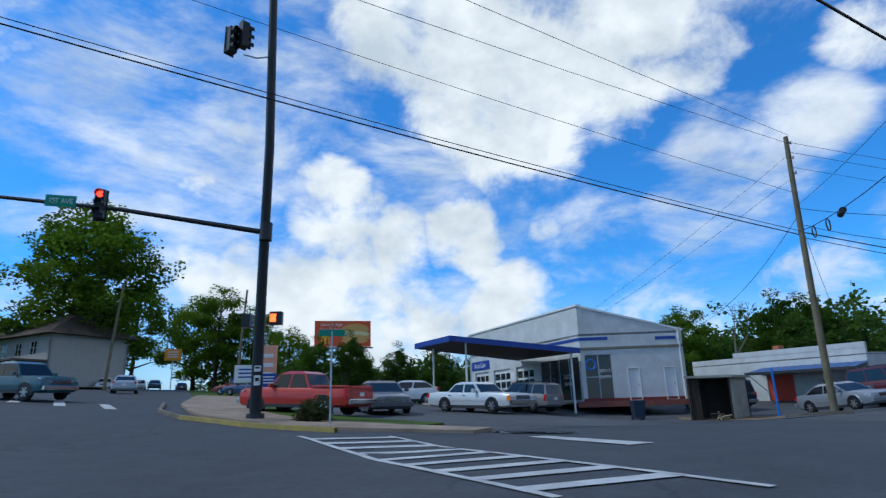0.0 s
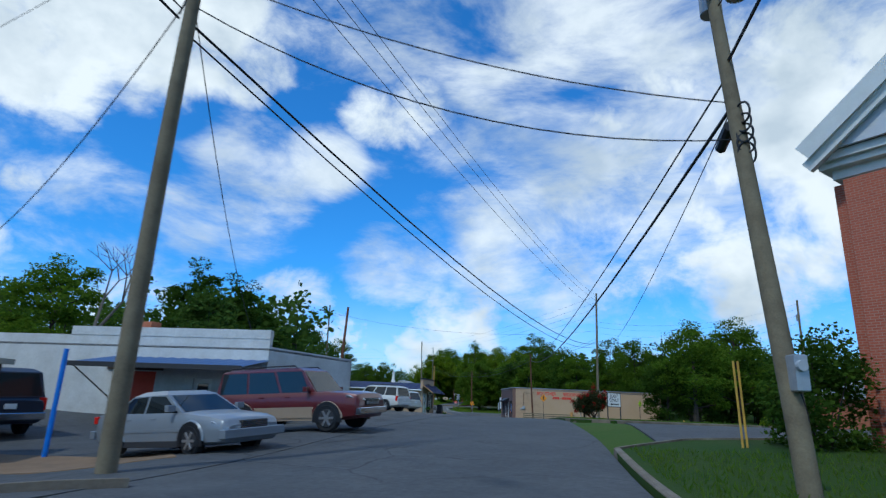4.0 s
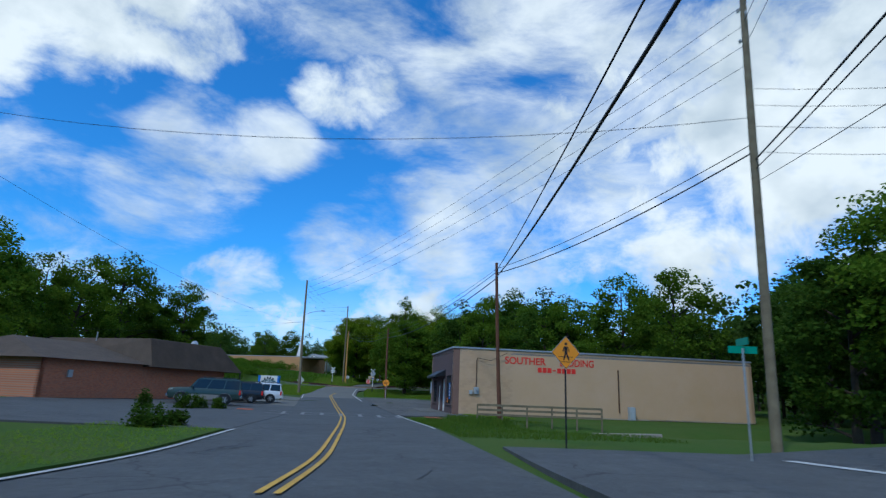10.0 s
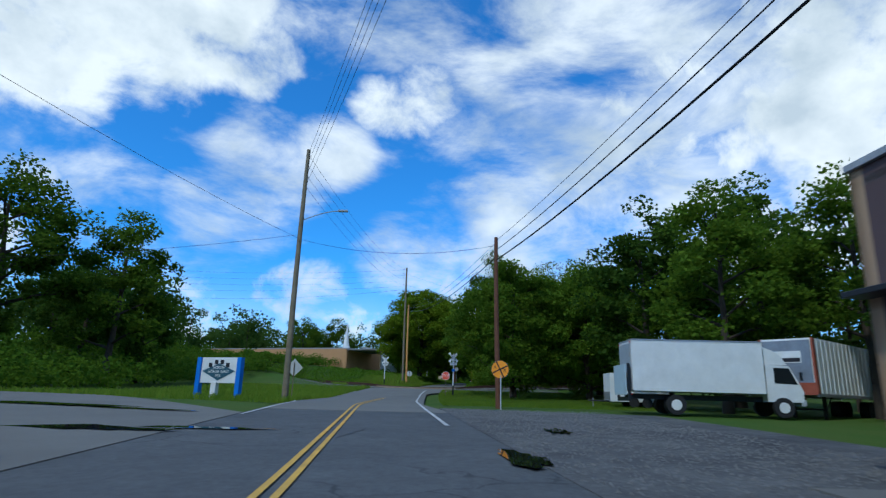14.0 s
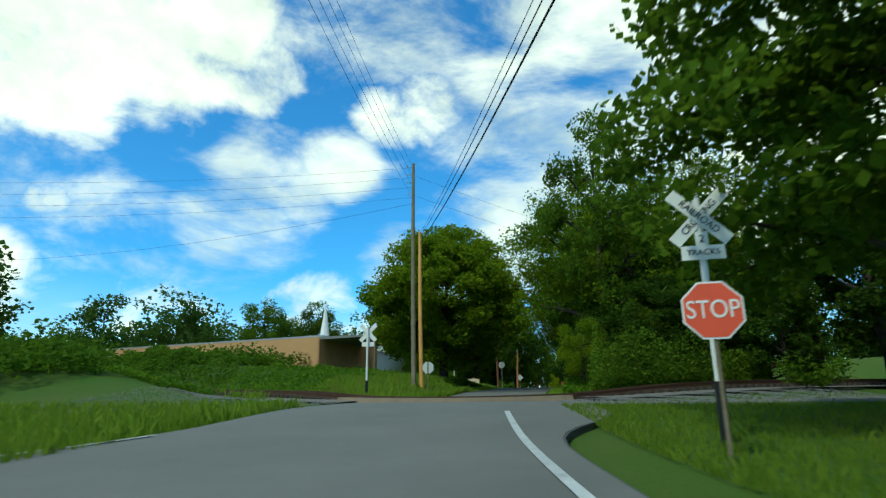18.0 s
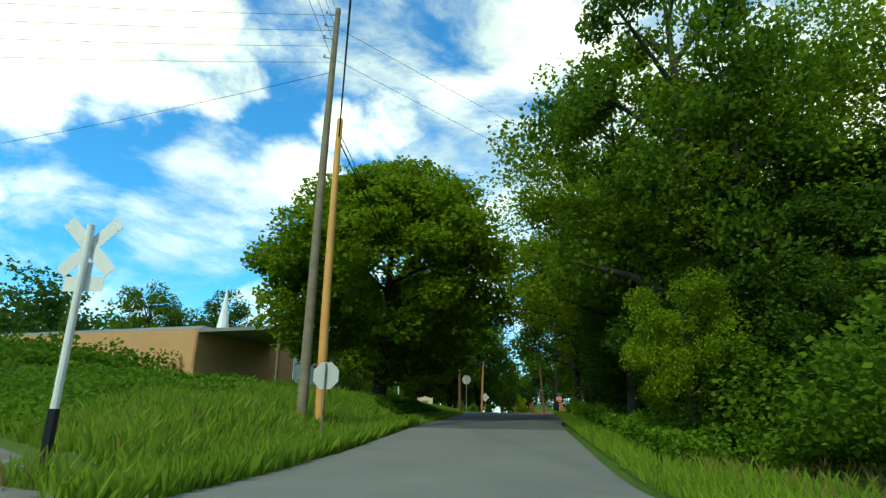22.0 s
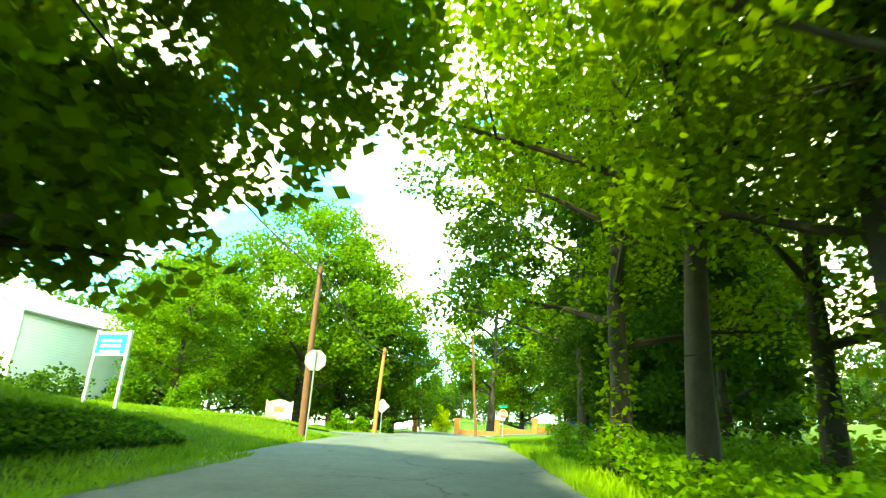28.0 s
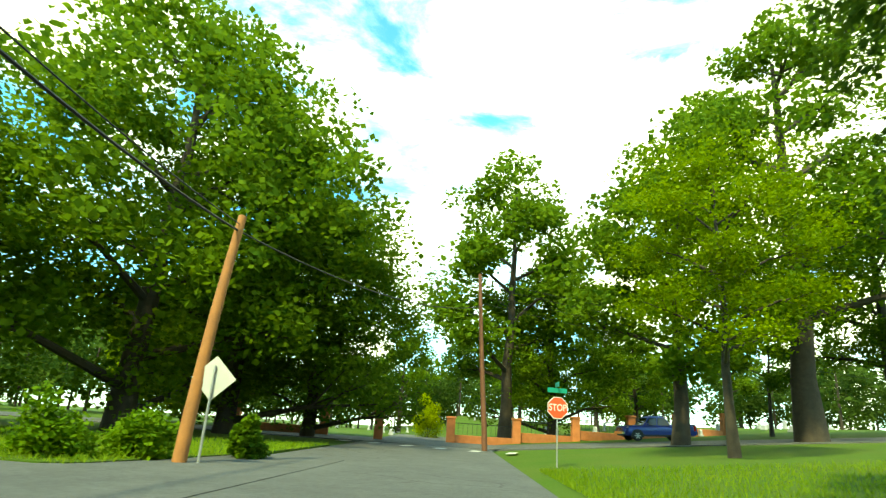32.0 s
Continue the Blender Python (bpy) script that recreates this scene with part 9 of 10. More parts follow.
            sp.tube((ax, s * (hw + 0.0), wr), (ax, s * (hw + 0.035), wr), wr * 0.2, wr * 0.16, 12)
            part("spokes", sp, M_RIM, wh)
        fx, fz = st[1][0], st[1][2]
        if style == "boxy_sedan":
            for k in range(2):
                part("headlight", Mesh().box((fx + 0.06, s * (st[1][3] * (0.88 - 0.24 * k)), fz - 0.15), (0.08, 0.2, 0.13)), M_HEADL, ob)
            part("indicator", Mesh().box((fx + 0.0, s * (st[1][3] * 0.99), fz - 0.17), (0.2, 0.05, 0.22)), M_AMBER, ob)
        else:
            q = [Vector((fx + 0.09, s * st[1][3] * 0.5, fz - 0.2)), Vector((fx - 0.02, s * st[1][3] * 0.93, fz - 0.17)), Vector((fx - 0.28, s * st[1][3] * 1.06, fz - 0.04)), Vector((fx - 0.06, s * st[1][3] * 0.6, fz - 0.05))]
            o = Vector((0.03, s * 0.02, 0.02))
            hl = Mesh().add([p - o for p in q] + [p + o for p in q], [(0, 1, 2, 3), (7, 6, 5, 4), (0, 4, 5, 1), (1, 5, 6, 2), (2, 6, 7, 3), (3, 7, 4, 0)])
            part("headlight", hl, M_HEADL, ob, "swept-back clear headlight")
            part("fog_lamp", Mesh().box((fx + 0.06, s * st[1][3] * 0.72, st[1][1] + 0.16), (0.06, 0.2, 0.09)), M_TRIM, ob)
        bx, bz = st[-2][0], st[-2][2]
        tall = 0.36 if style in ("suv", "big_suv", "pickup") else 0.18
        part("tail_light", Mesh().box((bx + 0.0, s * (st[-2][3] * 0.9), bz - tall / 2 - 0.04), (0.14, 0.2, tall)), M_TAIL, ob)
        if rails:
            part("roof_rail", Mesh().pipe([Vector((xt0 - 0.2, s * (wt - 0.04), Hh - 0.03)), Vector((xt0 - 0.3, s * (wt - 0.04), Hh + 0.05)), Vector((xt1 + 0.3, s * (wt - 0.04), Hh + 0.05)), Vector((xt1 + 0.15, s * (wt - 0.04), Hh - 0.03))], 0.022, 6), M_TRIM, ob)
    fx = st[0][0]
    chrome = style in ("boxy_sedan", "pickup", "big_suv")
    gr = part("grille", Mesh().box((fx - 0.03, 0, (st[1][1] + st[1][2]) / 2 + 0.12), (0.12, st[0][3] * 1.05, 0.2)), M_TRIM, ob)
    for k in range(5):
        part("grille_bar", Mesh().box((fx + 0.035, 0, (st[1][1] + st[1][2]) / 2 + 0.045 + 0.036 * k), (0.02, st[0][3] * 1.02, 0.012)), M_CHROME, gr)
    part("front_bumper", Mesh().box((fx - 0.02, 0, st[1][1] + 0.2), (0.2, W * 0.93, 0.2)), M_CHROME if chrome else mat, ob)
    rx = st[-1][0]
    part("rear_bumper", Mesh().box((rx + 0.02, 0, st[-2][1] + 0.22), (0.2, W * 0.93, 0.2)), M_CHROME if chrome else mat, ob)
    part("number_plate", Mesh().box((rx - 0.03, 0, st[-2][1] + (0.5 if style != "sedan" else 0.42)), (0.02, 0.31, 0.15)), M_WHITE, ob)
    if style == "pickup":
        bed = Mesh().box((-1.82, 0, 1.14), (1.7, W * 0.8, 0.012))
        part("bed_floor", bed, M_TRIM, ob)
        for s in (-1, 1):
            part("bed_rail", Mesh().box((-1.82, s * hw * 0.93, 1.17), (1.75, 0.1, 0.07)), mat, ob)
        part("tailgate", Mesh().box((-2.73, 0, 0.9), (0.06, W * 0.82, 0.5)), mat, ob)
    return ob


vehicle("sedan_car", "boxy_sedan", 1.6, 28.8, math.atan2(-0.72, 0.7), paint("silver_white_paint", (0.55, 0.57, 0.58)), "boxy pale silver sedan with a chrome grille", "car", two_tone=None)
vehicle("pickup_truck", "pickup", -6.0, 25.2, math.atan2(0.40, -0.9), paint("red_car_paint", (0.42, 0.025, 0.015)), "red pickup truck with a chrome rear bumper", "pickup truck", rails=False)
vehicle("sedan_car", "sedan", -3.0, 27.6, math.atan2(-0.93, 0.3), paint("grey_car_paint", (0.09, 0.09, 0.10)), "dark grey sedan facing the street", "car")
vehicle("hatchback_car", "hatch", -2.6, 39.2, math.atan2(-0.25, -0.97), paint("white_car_paint", (0.68, 0.68, 0.68)), "white hatchback parked under the canopy", "car")
vehicle("suv_car", "suv", 5.2, 38.4, math.atan2(0.75, -0.66), paint("grey_suv_paint", (0.20, 0.20, 0.21)), "grey SUV parked at the shop front", "SUV", rails=True)
vehicle("sedan_car", "boxy_sedan", 2.6, 36.9, math.atan2(-0.6, 0.8), paint("brown_car_paint", (0.34, 0.13, 0.035)), "orange-brown old coupe under the canopy", "car")
vehicle("sedan_car", "sedan", 20.6, 30.5, math.atan2(-0.985, 0.17), paint("silver_car_paint", (0.20, 0.22, 0.245)), "silver sedan with a black grille", "car")
vehicle("suv_car", "big_suv", 25.2, 32.2, math.atan2(-0.93, 0.36), paint("maroon_paint", (0.10, 0.012, 0.014)), "dark maroon SUV with tan lower trim", "SUV", rails=True, trim=material("tan_lower_trim", (0.30, 0.22, 0.15), 0.5, 0.1))
vehicle("suv_car", "big_suv", 17.9, 38.9, math.atan2(0.98, -0.18), paint("navy_paint", (0.012, 0.018, 0.035)), "old dark navy truck with a box cap", "SUV")
vehicle("suv_car", "suv", 44.2, 48.6, math.atan2(0.98, -0.2), paint("pearl_paint", (0.60, 0.59, 0.55)), "pearl white SUV with roof rails on the gravel lot", "SUV", rails=True)
vehicle("suv_car", "suv", 51.9, 54.4, math.atan2(0.99, -0.1), paint("cream_car_paint", (0.60, 0.57, 0.48)), "cream white SUV beside the salon", "SUV", rails=True)
vehicle("suv_car", "big_suv", 90.5, 89.5, math.atan2(0.63, -0.78), paint("green_paint", (0.025, 0.05, 0.045)), "dark green SUV with grey lower trim", "SUV", rails=True, trim=material("grey_lower_trim", (0.22, 0.21, 0.2), 0.5, 0.1))
vehicle("suv_car", "suv", 96.5, 94.1, math.atan2(0.66, -0.75), paint("black_paint", (0.008, 0.009, 0.014)), "glossy black SUV with tall red tail lights", "SUV", rails=True)
vehicle("suv_car", "suv", 99.6, 95.3, math.atan2(0.68, -0.73), paint("white_suv_paint", (0.60, 0.62, 0.66)), "white SUV with red tail lights", "SUV", rails=True)
vehicle("pickup_truck", "pickup", -20.5, 28.6, math.atan2(-0.3, 0.95), paint("teal_paint", (0.025, 0.085, 0.11)), "teal pickup truck on the high street", "pickup truck")
vehicle("sedan_car", "sedan", -26.0, 49.0, math.atan2(0.9, -0.42), paint("silver_far_paint", (0.4, 0.42, 0.45)), "silver sedan driving up the high street", "car")
vehicle("sedan_car", "sedan", -43.0, 76.5, math.atan2(-0.9, 0.42), paint("white_far_paint", (0.65, 0.65, 0.65)), "white sedan on the high street", "car")
vehicle("suv_car", "suv", -50.0, 85.0, math.atan2(-0.9, 0.42), paint("tan_far_paint", (0.4, 0.36, 0.32)), "beige SUV on the high street", "SUV")
vehicle("suv_car", "suv", -49.0, 97.5, math.atan2(-0.9, 0.42), paint("pale_far_paint", (0.5, 0.5, 0.5)), "pale SUV on the high street", "SUV")
vehicle("sedan_car", "sedan", -44.0, 92.0, math.atan2(-0.9, 0.42), paint("navy_far_paint", (0.02, 0.03, 0.06)), "dark blue sedan on the high street", "car")
vehicle("sedan_car", "sedan", -45.0, 104.0, math.atan2(0.9, -0.42), paint("black_far_paint", (0.015, 0.015, 0.02)), "black sedan on the high street", "car")
vehicle("sedan_car", "sedan", -19.5, 57.5, math.atan2(0.3, -0.95), paint("dark_red_far_paint", (0.2, 0.02, 0.02)), "dark red car parked by the roadside signs", "car")
vehicle("sedan_car", "sedan", -17.2, 53.5, math.atan2(0.3, -0.95), paint("blue_far_paint", (0.03, 0.06, 0.14)), "dark blue car parked by the roadside signs", "car")
vehicle("pickup_truck", "pickup", 253.0, 171.4, math.atan2(0.84, -0.55), paint("blue_truck_paint", (0.008, 0.03, 0.22)), "bright blue pickup truck on the cross street", "pickup truck")
vehicle("pickup_truck", "pickup", 263.0, 150.5, math.atan2(0.45, -0.9), paint("dark_green_far_paint", (0.02, 0.04, 0.035)), "dark green pickup truck far up the street", "pickup truck")


# ---- trees and plants ----
def leaf_quads(me, pts, size, rng, up=0.5, droop=0.0):
    """Small folded leaves or leaf sprays at the given places."""
    n = len(pts)
    d = rng.normal(size=(n, 3))
    d[:, 2] = d[:, 2] * 0.5 - droop
    d /= np.linalg.norm(d, axis=1)[:, None]
    s = rng.normal(size=(n, 3))
    s[:, 2] *= 0.5
    s -= d * np.sum(s * d, 1)[:, None]
    s /= np.linalg.norm(s, axis=1)[:, None]
    L = size * rng.uniform(0.6, 1.35, n)[:, None]
    w = L * 0.42
    p = np.asarray(pts)
    a, b, c, e = p, p + d * L * 0.5 + s * w, p + d * L, p + d * L * 0.5 - s * w
    k0 = len(me.v)
    v = np.stack([a, b, c, e], 1).reshape(-1, 3)
    me.v.extend(map(tuple, v.tolist()))
    me.f.extend([(k0 + 4 * i, k0 + 4 * i + 1, k0 + 4 * i + 2, k0 + 4 * i + 3) for i in range(n)])


def make_tree(seed, h, crown_w, crown_base, trunk_r, leaves, leaf_size, mat, layers=1.0, clumps=60, limbs=9, droop=0.0, clump_r=None, ivy=False):
    """Trunk and limbs in one mesh, crown in another."""
    rng = np.random.default_rng(seed)
    tr, cr = Mesh(), Mesh()
    pts = [Vector((0, 0, -0.4))]
    lean = rng.uniform(-0.04, 0.04, 2)
    for k in range(1, 8):
        z = h * 0.86 * k / 7
        pts.append(Vector((lean[0] * z + rng.uniform(-0.12, 0.12), lean[1] * z + rng.uniform(-0.12, 0.12), z)))
    for k in range(7):
        r0, r1 = trunk_r * (1 - 0.12 * k) * (1.25 if k == 0 else 1), trunk_r * (1 - 0.12 * (k + 1))
        tr.tube(pts[k], pts[k + 1], r0, r1, 9, caps=False)

    def axis(z):
        k = min(6, max(0, int(z / (h * 0.86) * 7)))
        return pts[k].lerp(pts[k + 1], min(1, max(0, z / (h * 0.86) * 7 - k)))
    centres = []
    for k in range(limbs):
        z0 = crown_base * 0.85 + (h * 0.78 - crown_base * 0.85) * (k + rng.uniform(0, 0.6)) / limbs
        a = k * 2.4 + rng.uniform(-0.5, 0.5)
        t = max(0.0, (z0 - crown_base * 0.85) / max(0.1, h - crown_base))
        reach = crown_w * 0.5 * (1 - 0.55 * t) * rng.uniform(0.65, 1.0)
        p0 = axis(z0)
        rise = (0.15 + 0.55 * t) * reach + rng.uniform(0, 0.6)
        p1 = p0 + Vector((math.cos(a) * reach * 0.5, math.sin(a) * reach * 0.5, rise * 0.7))
        p2 = p0 + Vector((math.cos(a + 0.15) * reach * 0.95, math.sin(a + 0.15) * reach * 0.95, rise))
        rr = trunk_r * (0.42 - 0.22 * t)
        tr.tube(p0, p1, rr, rr * 0.6, 6, caps=False)
        tr.tube(p1, p2, rr * 0.6, rr * 0.15, 6, caps=False)
        for j in range(3):
            b = a + rng.uniform(-1.1, 1.1)
            q = p1 + Vector((math.cos(b) * reach * 0.4, math.sin(b) * reach * 0.4, rng.uniform(-0.2, 0.9) * 0.3 * reach))
            tr.tube(p1.lerp(p2, rng.uniform(0, 0.5)), q, rr * 0.35, rr * 0.1, 5, caps=False)
            centres.append(q)
        centres += [p2, p1.lerp(p2, 0.6)]
    # more clumps fill a lumpy crown
    while len(centres) < clumps:
        u = rng.normal(size=3)
        u /= np.linalg.norm(u)
        rad = rng.uniform(0.3, 1.0) ** 0.6
        t = 0.5 + 0.5 * u[2] * rad
        z = crown_base + (h - crown_base) * t
        wide = crown_w * 0.5 * math.sqrt(max(0.05, 1 - (2 * t - 0.85) ** 2 * 0.8)) * (1.08 if t < 0.5 else 1.0)
        c = axis(z)
        centres.append(Vector((c.x + u[0] * rad * wide, c.y + u[1] * rad * wide, z)))
    per = leaves // len(centres)
    for c in centres:
        r = (clump_r or crown_w * 0.11) * rng.uniform(0.7, 1.45)
        n = max(6, int(per * rng.uniform(0.6, 1.4)))
        v = rng.normal(size=(n, 3))
        v /= np.linalg.norm(v, axis=1)[:, None]
        v *= (rng.uniform(0.25, 1.0, n) ** 0.5)[:, None]
        v[:, 2] *= 0.62
        leaf_quads(cr, np.array(c)[None, :] + v * r, leaf_size, rng, droop=droop)
    if ivy:
        n = 900
        z = rng.uniform(0.1, h * 0.6, n)
        a = rng.uniform(0, 6.28, n)
        rr = trunk_r * rng.uniform(1.0, 1.9, n)
        leaf_quads(cr, np.stack([rr * np.cos(a), rr * np.sin(a), z], 1), 0.22, rng, droop=0.4)
    return tr.data("trunk", M_BARK, True), cr.data("crown", mat)


TREES = {}


def tree(kind, x, y, label, scale=1.0, rz=None, name="tree", sz=None, dz=0.0, group="trees"):
    rng = random.Random(int(x * 31 + y * 17))
    b = on_ground(x, y, dz)
    ob = thing(name, b, label, "tree", group)
    a = rng.uniform(0, 6.28) if rz is None else rz
    ob.matrix_world = Matrix.Translation(b) @ Matrix.Rotation(a, 4, "Z") @ Matrix.Diagonal((scale, scale, sz or scale, 1))
    tr, cr = TREES[kind]
    part("trunk", tr, M_BARK, ob)
    part("crown", cr, M_LEAF, ob)
    return ob


TREES["oak"] = make_tree(1, 17, 13, 3.2, 0.42, 16000, 0.32, M_LEAF, clumps=130, limbs=12)
TREES["oak2"] = make_tree(2, 18, 11, 3.5, 0.38, 14000, 0.32, M_LEAF, clumps=120, limbs=12)
TREES["dark"] = make_tree(3, 16, 10, 1.2, 0.35, 15000, 0.32, M_LEAF_DARK, clumps=120, limbs=12)
TREES["maple"] = make_tree(4, 16, 16.5, 0.6, 0.4, 110000, 0.27, M_LEAF_YEL, clumps=380, limbs=15, clump_r=1.25)
TREES["wood"] = make_tree(5, 20, 11, 4.0, 0.32, 13000, 0.20, M_LEAF_YEL, clumps=140, limbs=14, clump_r=1.2, ivy=True)
TREES["wood2"] = make_tree(6, 21, 10, 6.0, 0.29, 12000, 0.20, M_LEAF_YEL, clumps=130, limbs=13, clump_r=1.15, ivy=True)
TREES["big"] = make_tree(7, 22, 17, 5.0, 0.6, 30000, 0.27, M_LEAF, clumps=170, limbs=15, clump_r=1.3)
TREES["far"] = make_tree(8, 15, 10, 2.0, 0.3, 3800, 0.6, M_LEAF_FAR, clumps=60, limbs=8, clump_r=1.5)
TREES["mimosa"] = make_tree(10, 6.5, 7.5, 1.5, 0.1, 26000, 0.12, M_LEAF_YEL, clumps=70, limbs=10, clump_r=0.75, droop=0.35)
TREES["cherry"] = make_tree(11, 12, 13, 0.7, 0.3, 60000, 0.21, M_LEAF_DARK, clumps=260, limbs=14, clump_r=1.1, droop=0.3)
TREES["lawn"] = make_tree(11, 12, 13, 0.7, 0.3, 46000, 0.23, M_LEAF, clumps=240, limbs=14, clump_r=1.0, droop=0.3)
TREES["over"] = make_tree(16, 18, 13, 5.0, 0.28, 25000, 0.19, M_LEAF_YEL, clumps=180, limbs=14, clump_r=1.2)
TREES["shade"] = make_tree(15, 15, 13, 4.0, 0.2, 34000, 0.19, M_LEAF_DARK, clumps=170, limbs=13, clump_r=1.0, droop=0.35)
TREES["skirt"] = make_tree(14, 19, 17, 0.8, 0.5, 42000, 0.27, M_LEAF, clumps=280, limbs=15, clump_r=1.4)
TREES["thin"] = make_tree(12, 15, 7, 5, 0.22, 5200, 0.34, M_LEAF, clumps=52, limbs=10, clump_r=0.95)


def far_woods(name, pts, label, seed, mat=None, keep=36):
    """A stand of far trees, too many to count, as one mass of small leaf clumps and trunks."""
    rng = np.random.default_rng(seed)
    me, tk = Mesh(), Mesh()
    pts = [p for p in pts if np.hypot(ROAD[:, 0] - p[0], ROAD[:, 1] - p[1]).min() > keep]
    for x, y, h, w in pts:
        z = H(x, y)
        tk.tube((x, y, z - 0.3), (x, y, z + h * 0.7), 0.22, 0.08, 5, caps=False)
        n = int(950 * (w / 9) * (h / 15))
        nc = 34
        c = rng.normal(size=(nc, 3))
        c /= np.linalg.norm(c, axis=1)[:, None]
        c *= rng.uniform(0.4, 1.0, nc)[:, None]
        c = c * np.array([w * 0.5, w * 0.5, h * 0.46]) + np.array([x, y, z + h * 0.5])
        which = rng.integers(0, nc, n)
        v = rng.normal(size=(n, 3))
        v /= np.linalg.norm(v, axis=1)[:, None]
        leaf_quads(me, c[which] + v * (w * 0.14) * rng.uniform(0.4, 1.1, n)[:, None] * np.array([1, 1, 0.8]), 0.62, rng)
    ob = part(name, me, mat or M_LEAF_FAR)
    tagged(ob, label, "woods", kind="stuff")
    tagged(part("far_trunks", tk, M_BARK), "dark far tree trunks in the woods", "woods", kind="stuff")


def plan_woods():
    rng = random.Random(12)
    # behind the store and along the right
    pts = []
    for k in range(70):
        t = k / 70
        x, y = 118 + 75 * rng.random(), 30 + 66 * rng.random()
        c = (x - 105.3) * 0.685 + (y - 76.7) * 0.73
        if (x - 105.3) * 0.73 - (y - 76.7) * 0.685 < 34 and c < 16:
            continue
        pts.append((x, y, rng.uniform(13, 19), rng.uniform(8, 11)))
    for k in range(45):
        pts.append((rng.uniform(150, 250), rng.uniform(40, 108), rng.uniform(15, 22), rng.uniform(9, 12)))
    far_woods("woods_east", pts, "dense green deciduous woods", 21)
    pts = [(rng.uniform(95, 210), rng.uniform(-40, 18), rng.uniform(13, 19), rng.uniform(8, 11)) for k in range(60)]
    pts += [(rng.uniform(190, 300), rng.uniform(-10, 60), rng.uniform(15, 22), rng.uniform(9, 12)) for k in range(50)]
    far_woods("woods_south", pts, "dense green deciduous woods", 22)
    # left, behind the workshop and the salon
    pts = [(rng.uniform(22, 58), rng.uniform(66, 110), rng.uniform(8, 13), rng.uniform(7, 10)) for k in range(50)]
    pts += [(30 + 24 * rng.random(), 50 + 14 * rng.random(), rng.uniform(6, 10), rng.uniform(5, 8)) for k in range(26) ]
    pts = [p for p in pts if not (p[0] > 44 and p[1] < 62)]
    far_woods("woods_west", pts, "overgrown green trees behind the lots", 23, None, 22)
    pts = [(rng.uniform(48, 150), rng.uniform(160, 250), rng.uniform(12, 18), rng.uniform(9, 12)) for k in range(90)]
    pts = [p for p in pts if p[1] > 150 + 0.3 * (p[0] - 48)]
    far_woods("woods_north", pts, "far green trees beyond the fields", 24)
    pts = [(rng.uniform(165, 260), rng.uniform(215, 270), rng.uniform(13, 19), rng.uniform(10, 13)) for k in range(60)]
    far_woods("woods_church", pts, "far green trees behind the church hall", 25)
    pts = [(rng.uniform(-110, 40), rng.uniform(120, 220), rng.uniform(10, 16), rng.uniform(9, 13)) for k in range(80)]
    pts += [(rng.uniform(-120, -70), rng.uniform(40, 120), rng.uniform(12, 18), rng.uniform(9, 12)) for k in range(30)]
    pts += [(rng.uniform(-26, 4), rng.uniform(84, 110), rng.uniform(5, 8), rng.uniform(7, 9)) for k in range(24)]
    pts = [p for p in pts if not (-60 - 0.42 * (p[1] - 90) < p[0] < -34 - 0.42 * (p[1] - 90))]
    far_woods("woods_town", pts, "far green trees along the high street", 26)
    pts = [(rng.uniform(290, 350), rng.uniform(120, 290), rng.uniform(12, 18), rng.uniform(9, 13)) for k in range(110)]
    far_woods("woods_cemetery", pts, "far green trees behind the cemetery", 27)


plan_woods()

for k, x, y, s in (("oak", -46, 78, 1.5), ("oak2", -52, 82, 1.5), ("oak", -66, 70, 1.1), ("oak2", -46, 122, 1.35), ("oak", -40, 126, 1.3), ("oak2", -13, 88, 0.62), ("oak", -54, 130, 1.35), ("oak", -26, 104, 0.85), ("oak2", -58, 112, 1.2)):
    tree(k, x, y, "tall dark green tree by the high street", s)
for x, y, s in ((-9, 58, 0.42), (-4.5, 62, 0.42), (0, 66, 0.45), (5, 68, 0.45), (-13, 62, 0.4), (10, 66, 0.5)):
    tree("dark", x, y, "rounded green tree hedge behind the garage", s)
for k, x, y, s in (("oak", 26, 62, 0.55), ("dark", 33, 56, 0.6), ("oak2", 20, 66, 0.5), ("dark", 38, 60, 0.62), ("far", 30, 48, 0.42), ("dark", 42, 64, 0.66)):
    tree(k, x, y, "green tree behind the white workshop", s)
for k, x, y, s in (("oak2", 84, 124, 1.0), ("oak", 90, 136, 1.05), ("oak2", 76, 118, 0.95), ("oak", 113, 151, 1.22), ("oak2", 122.5, 148, 1.02), ("dark", 127, 152, 0.75), ("oak", 104, 147, 1.05), ("oak", 70, 110, 0.85), ("oak2", 97, 141, 1.0), ("dark", 124, 162, 0.9)):
    tree(k, x, y, "tall green tree on the mown slope", s)
for k, x, y, s in (("oak", 104, 44, 0.9), ("dark", 114, 48, 0.95), ("oak2", 120, 42, 1.0), ("dark", 132, 52, 1.0), ("oak", 136, 66, 1.0), ("dark", 106, 49, 0.8), ("oak2", 142, 74, 1.0), ("oak", 127, 44, 1.0)):
    tree(k, x, y, "dense green tree behind the store", s)
for k, x, y, s in (("dark", 177.0, 121.5, 1.0), ("dark", 168.5, 117.0, 0.9), ("oak2", 184, 121, 0.9), ("dark", 135, 82, 0.95), ("oak2", 142, 87, 0.84), ("dark", 148, 94, 1.1), ("oak2", 138, 94, 0.8), ("oak2", 133, 78, 0.78), ("oak", 156, 98, 1.1), ("dark", 142, 100, 0.95)):
    tree(k, x, y, "dense green tree at the wood's edge", s)
tree("lawn", 147.8, 116.0, "spreading dark green cherry tree on the lawn", 1.02, sz=1.08)
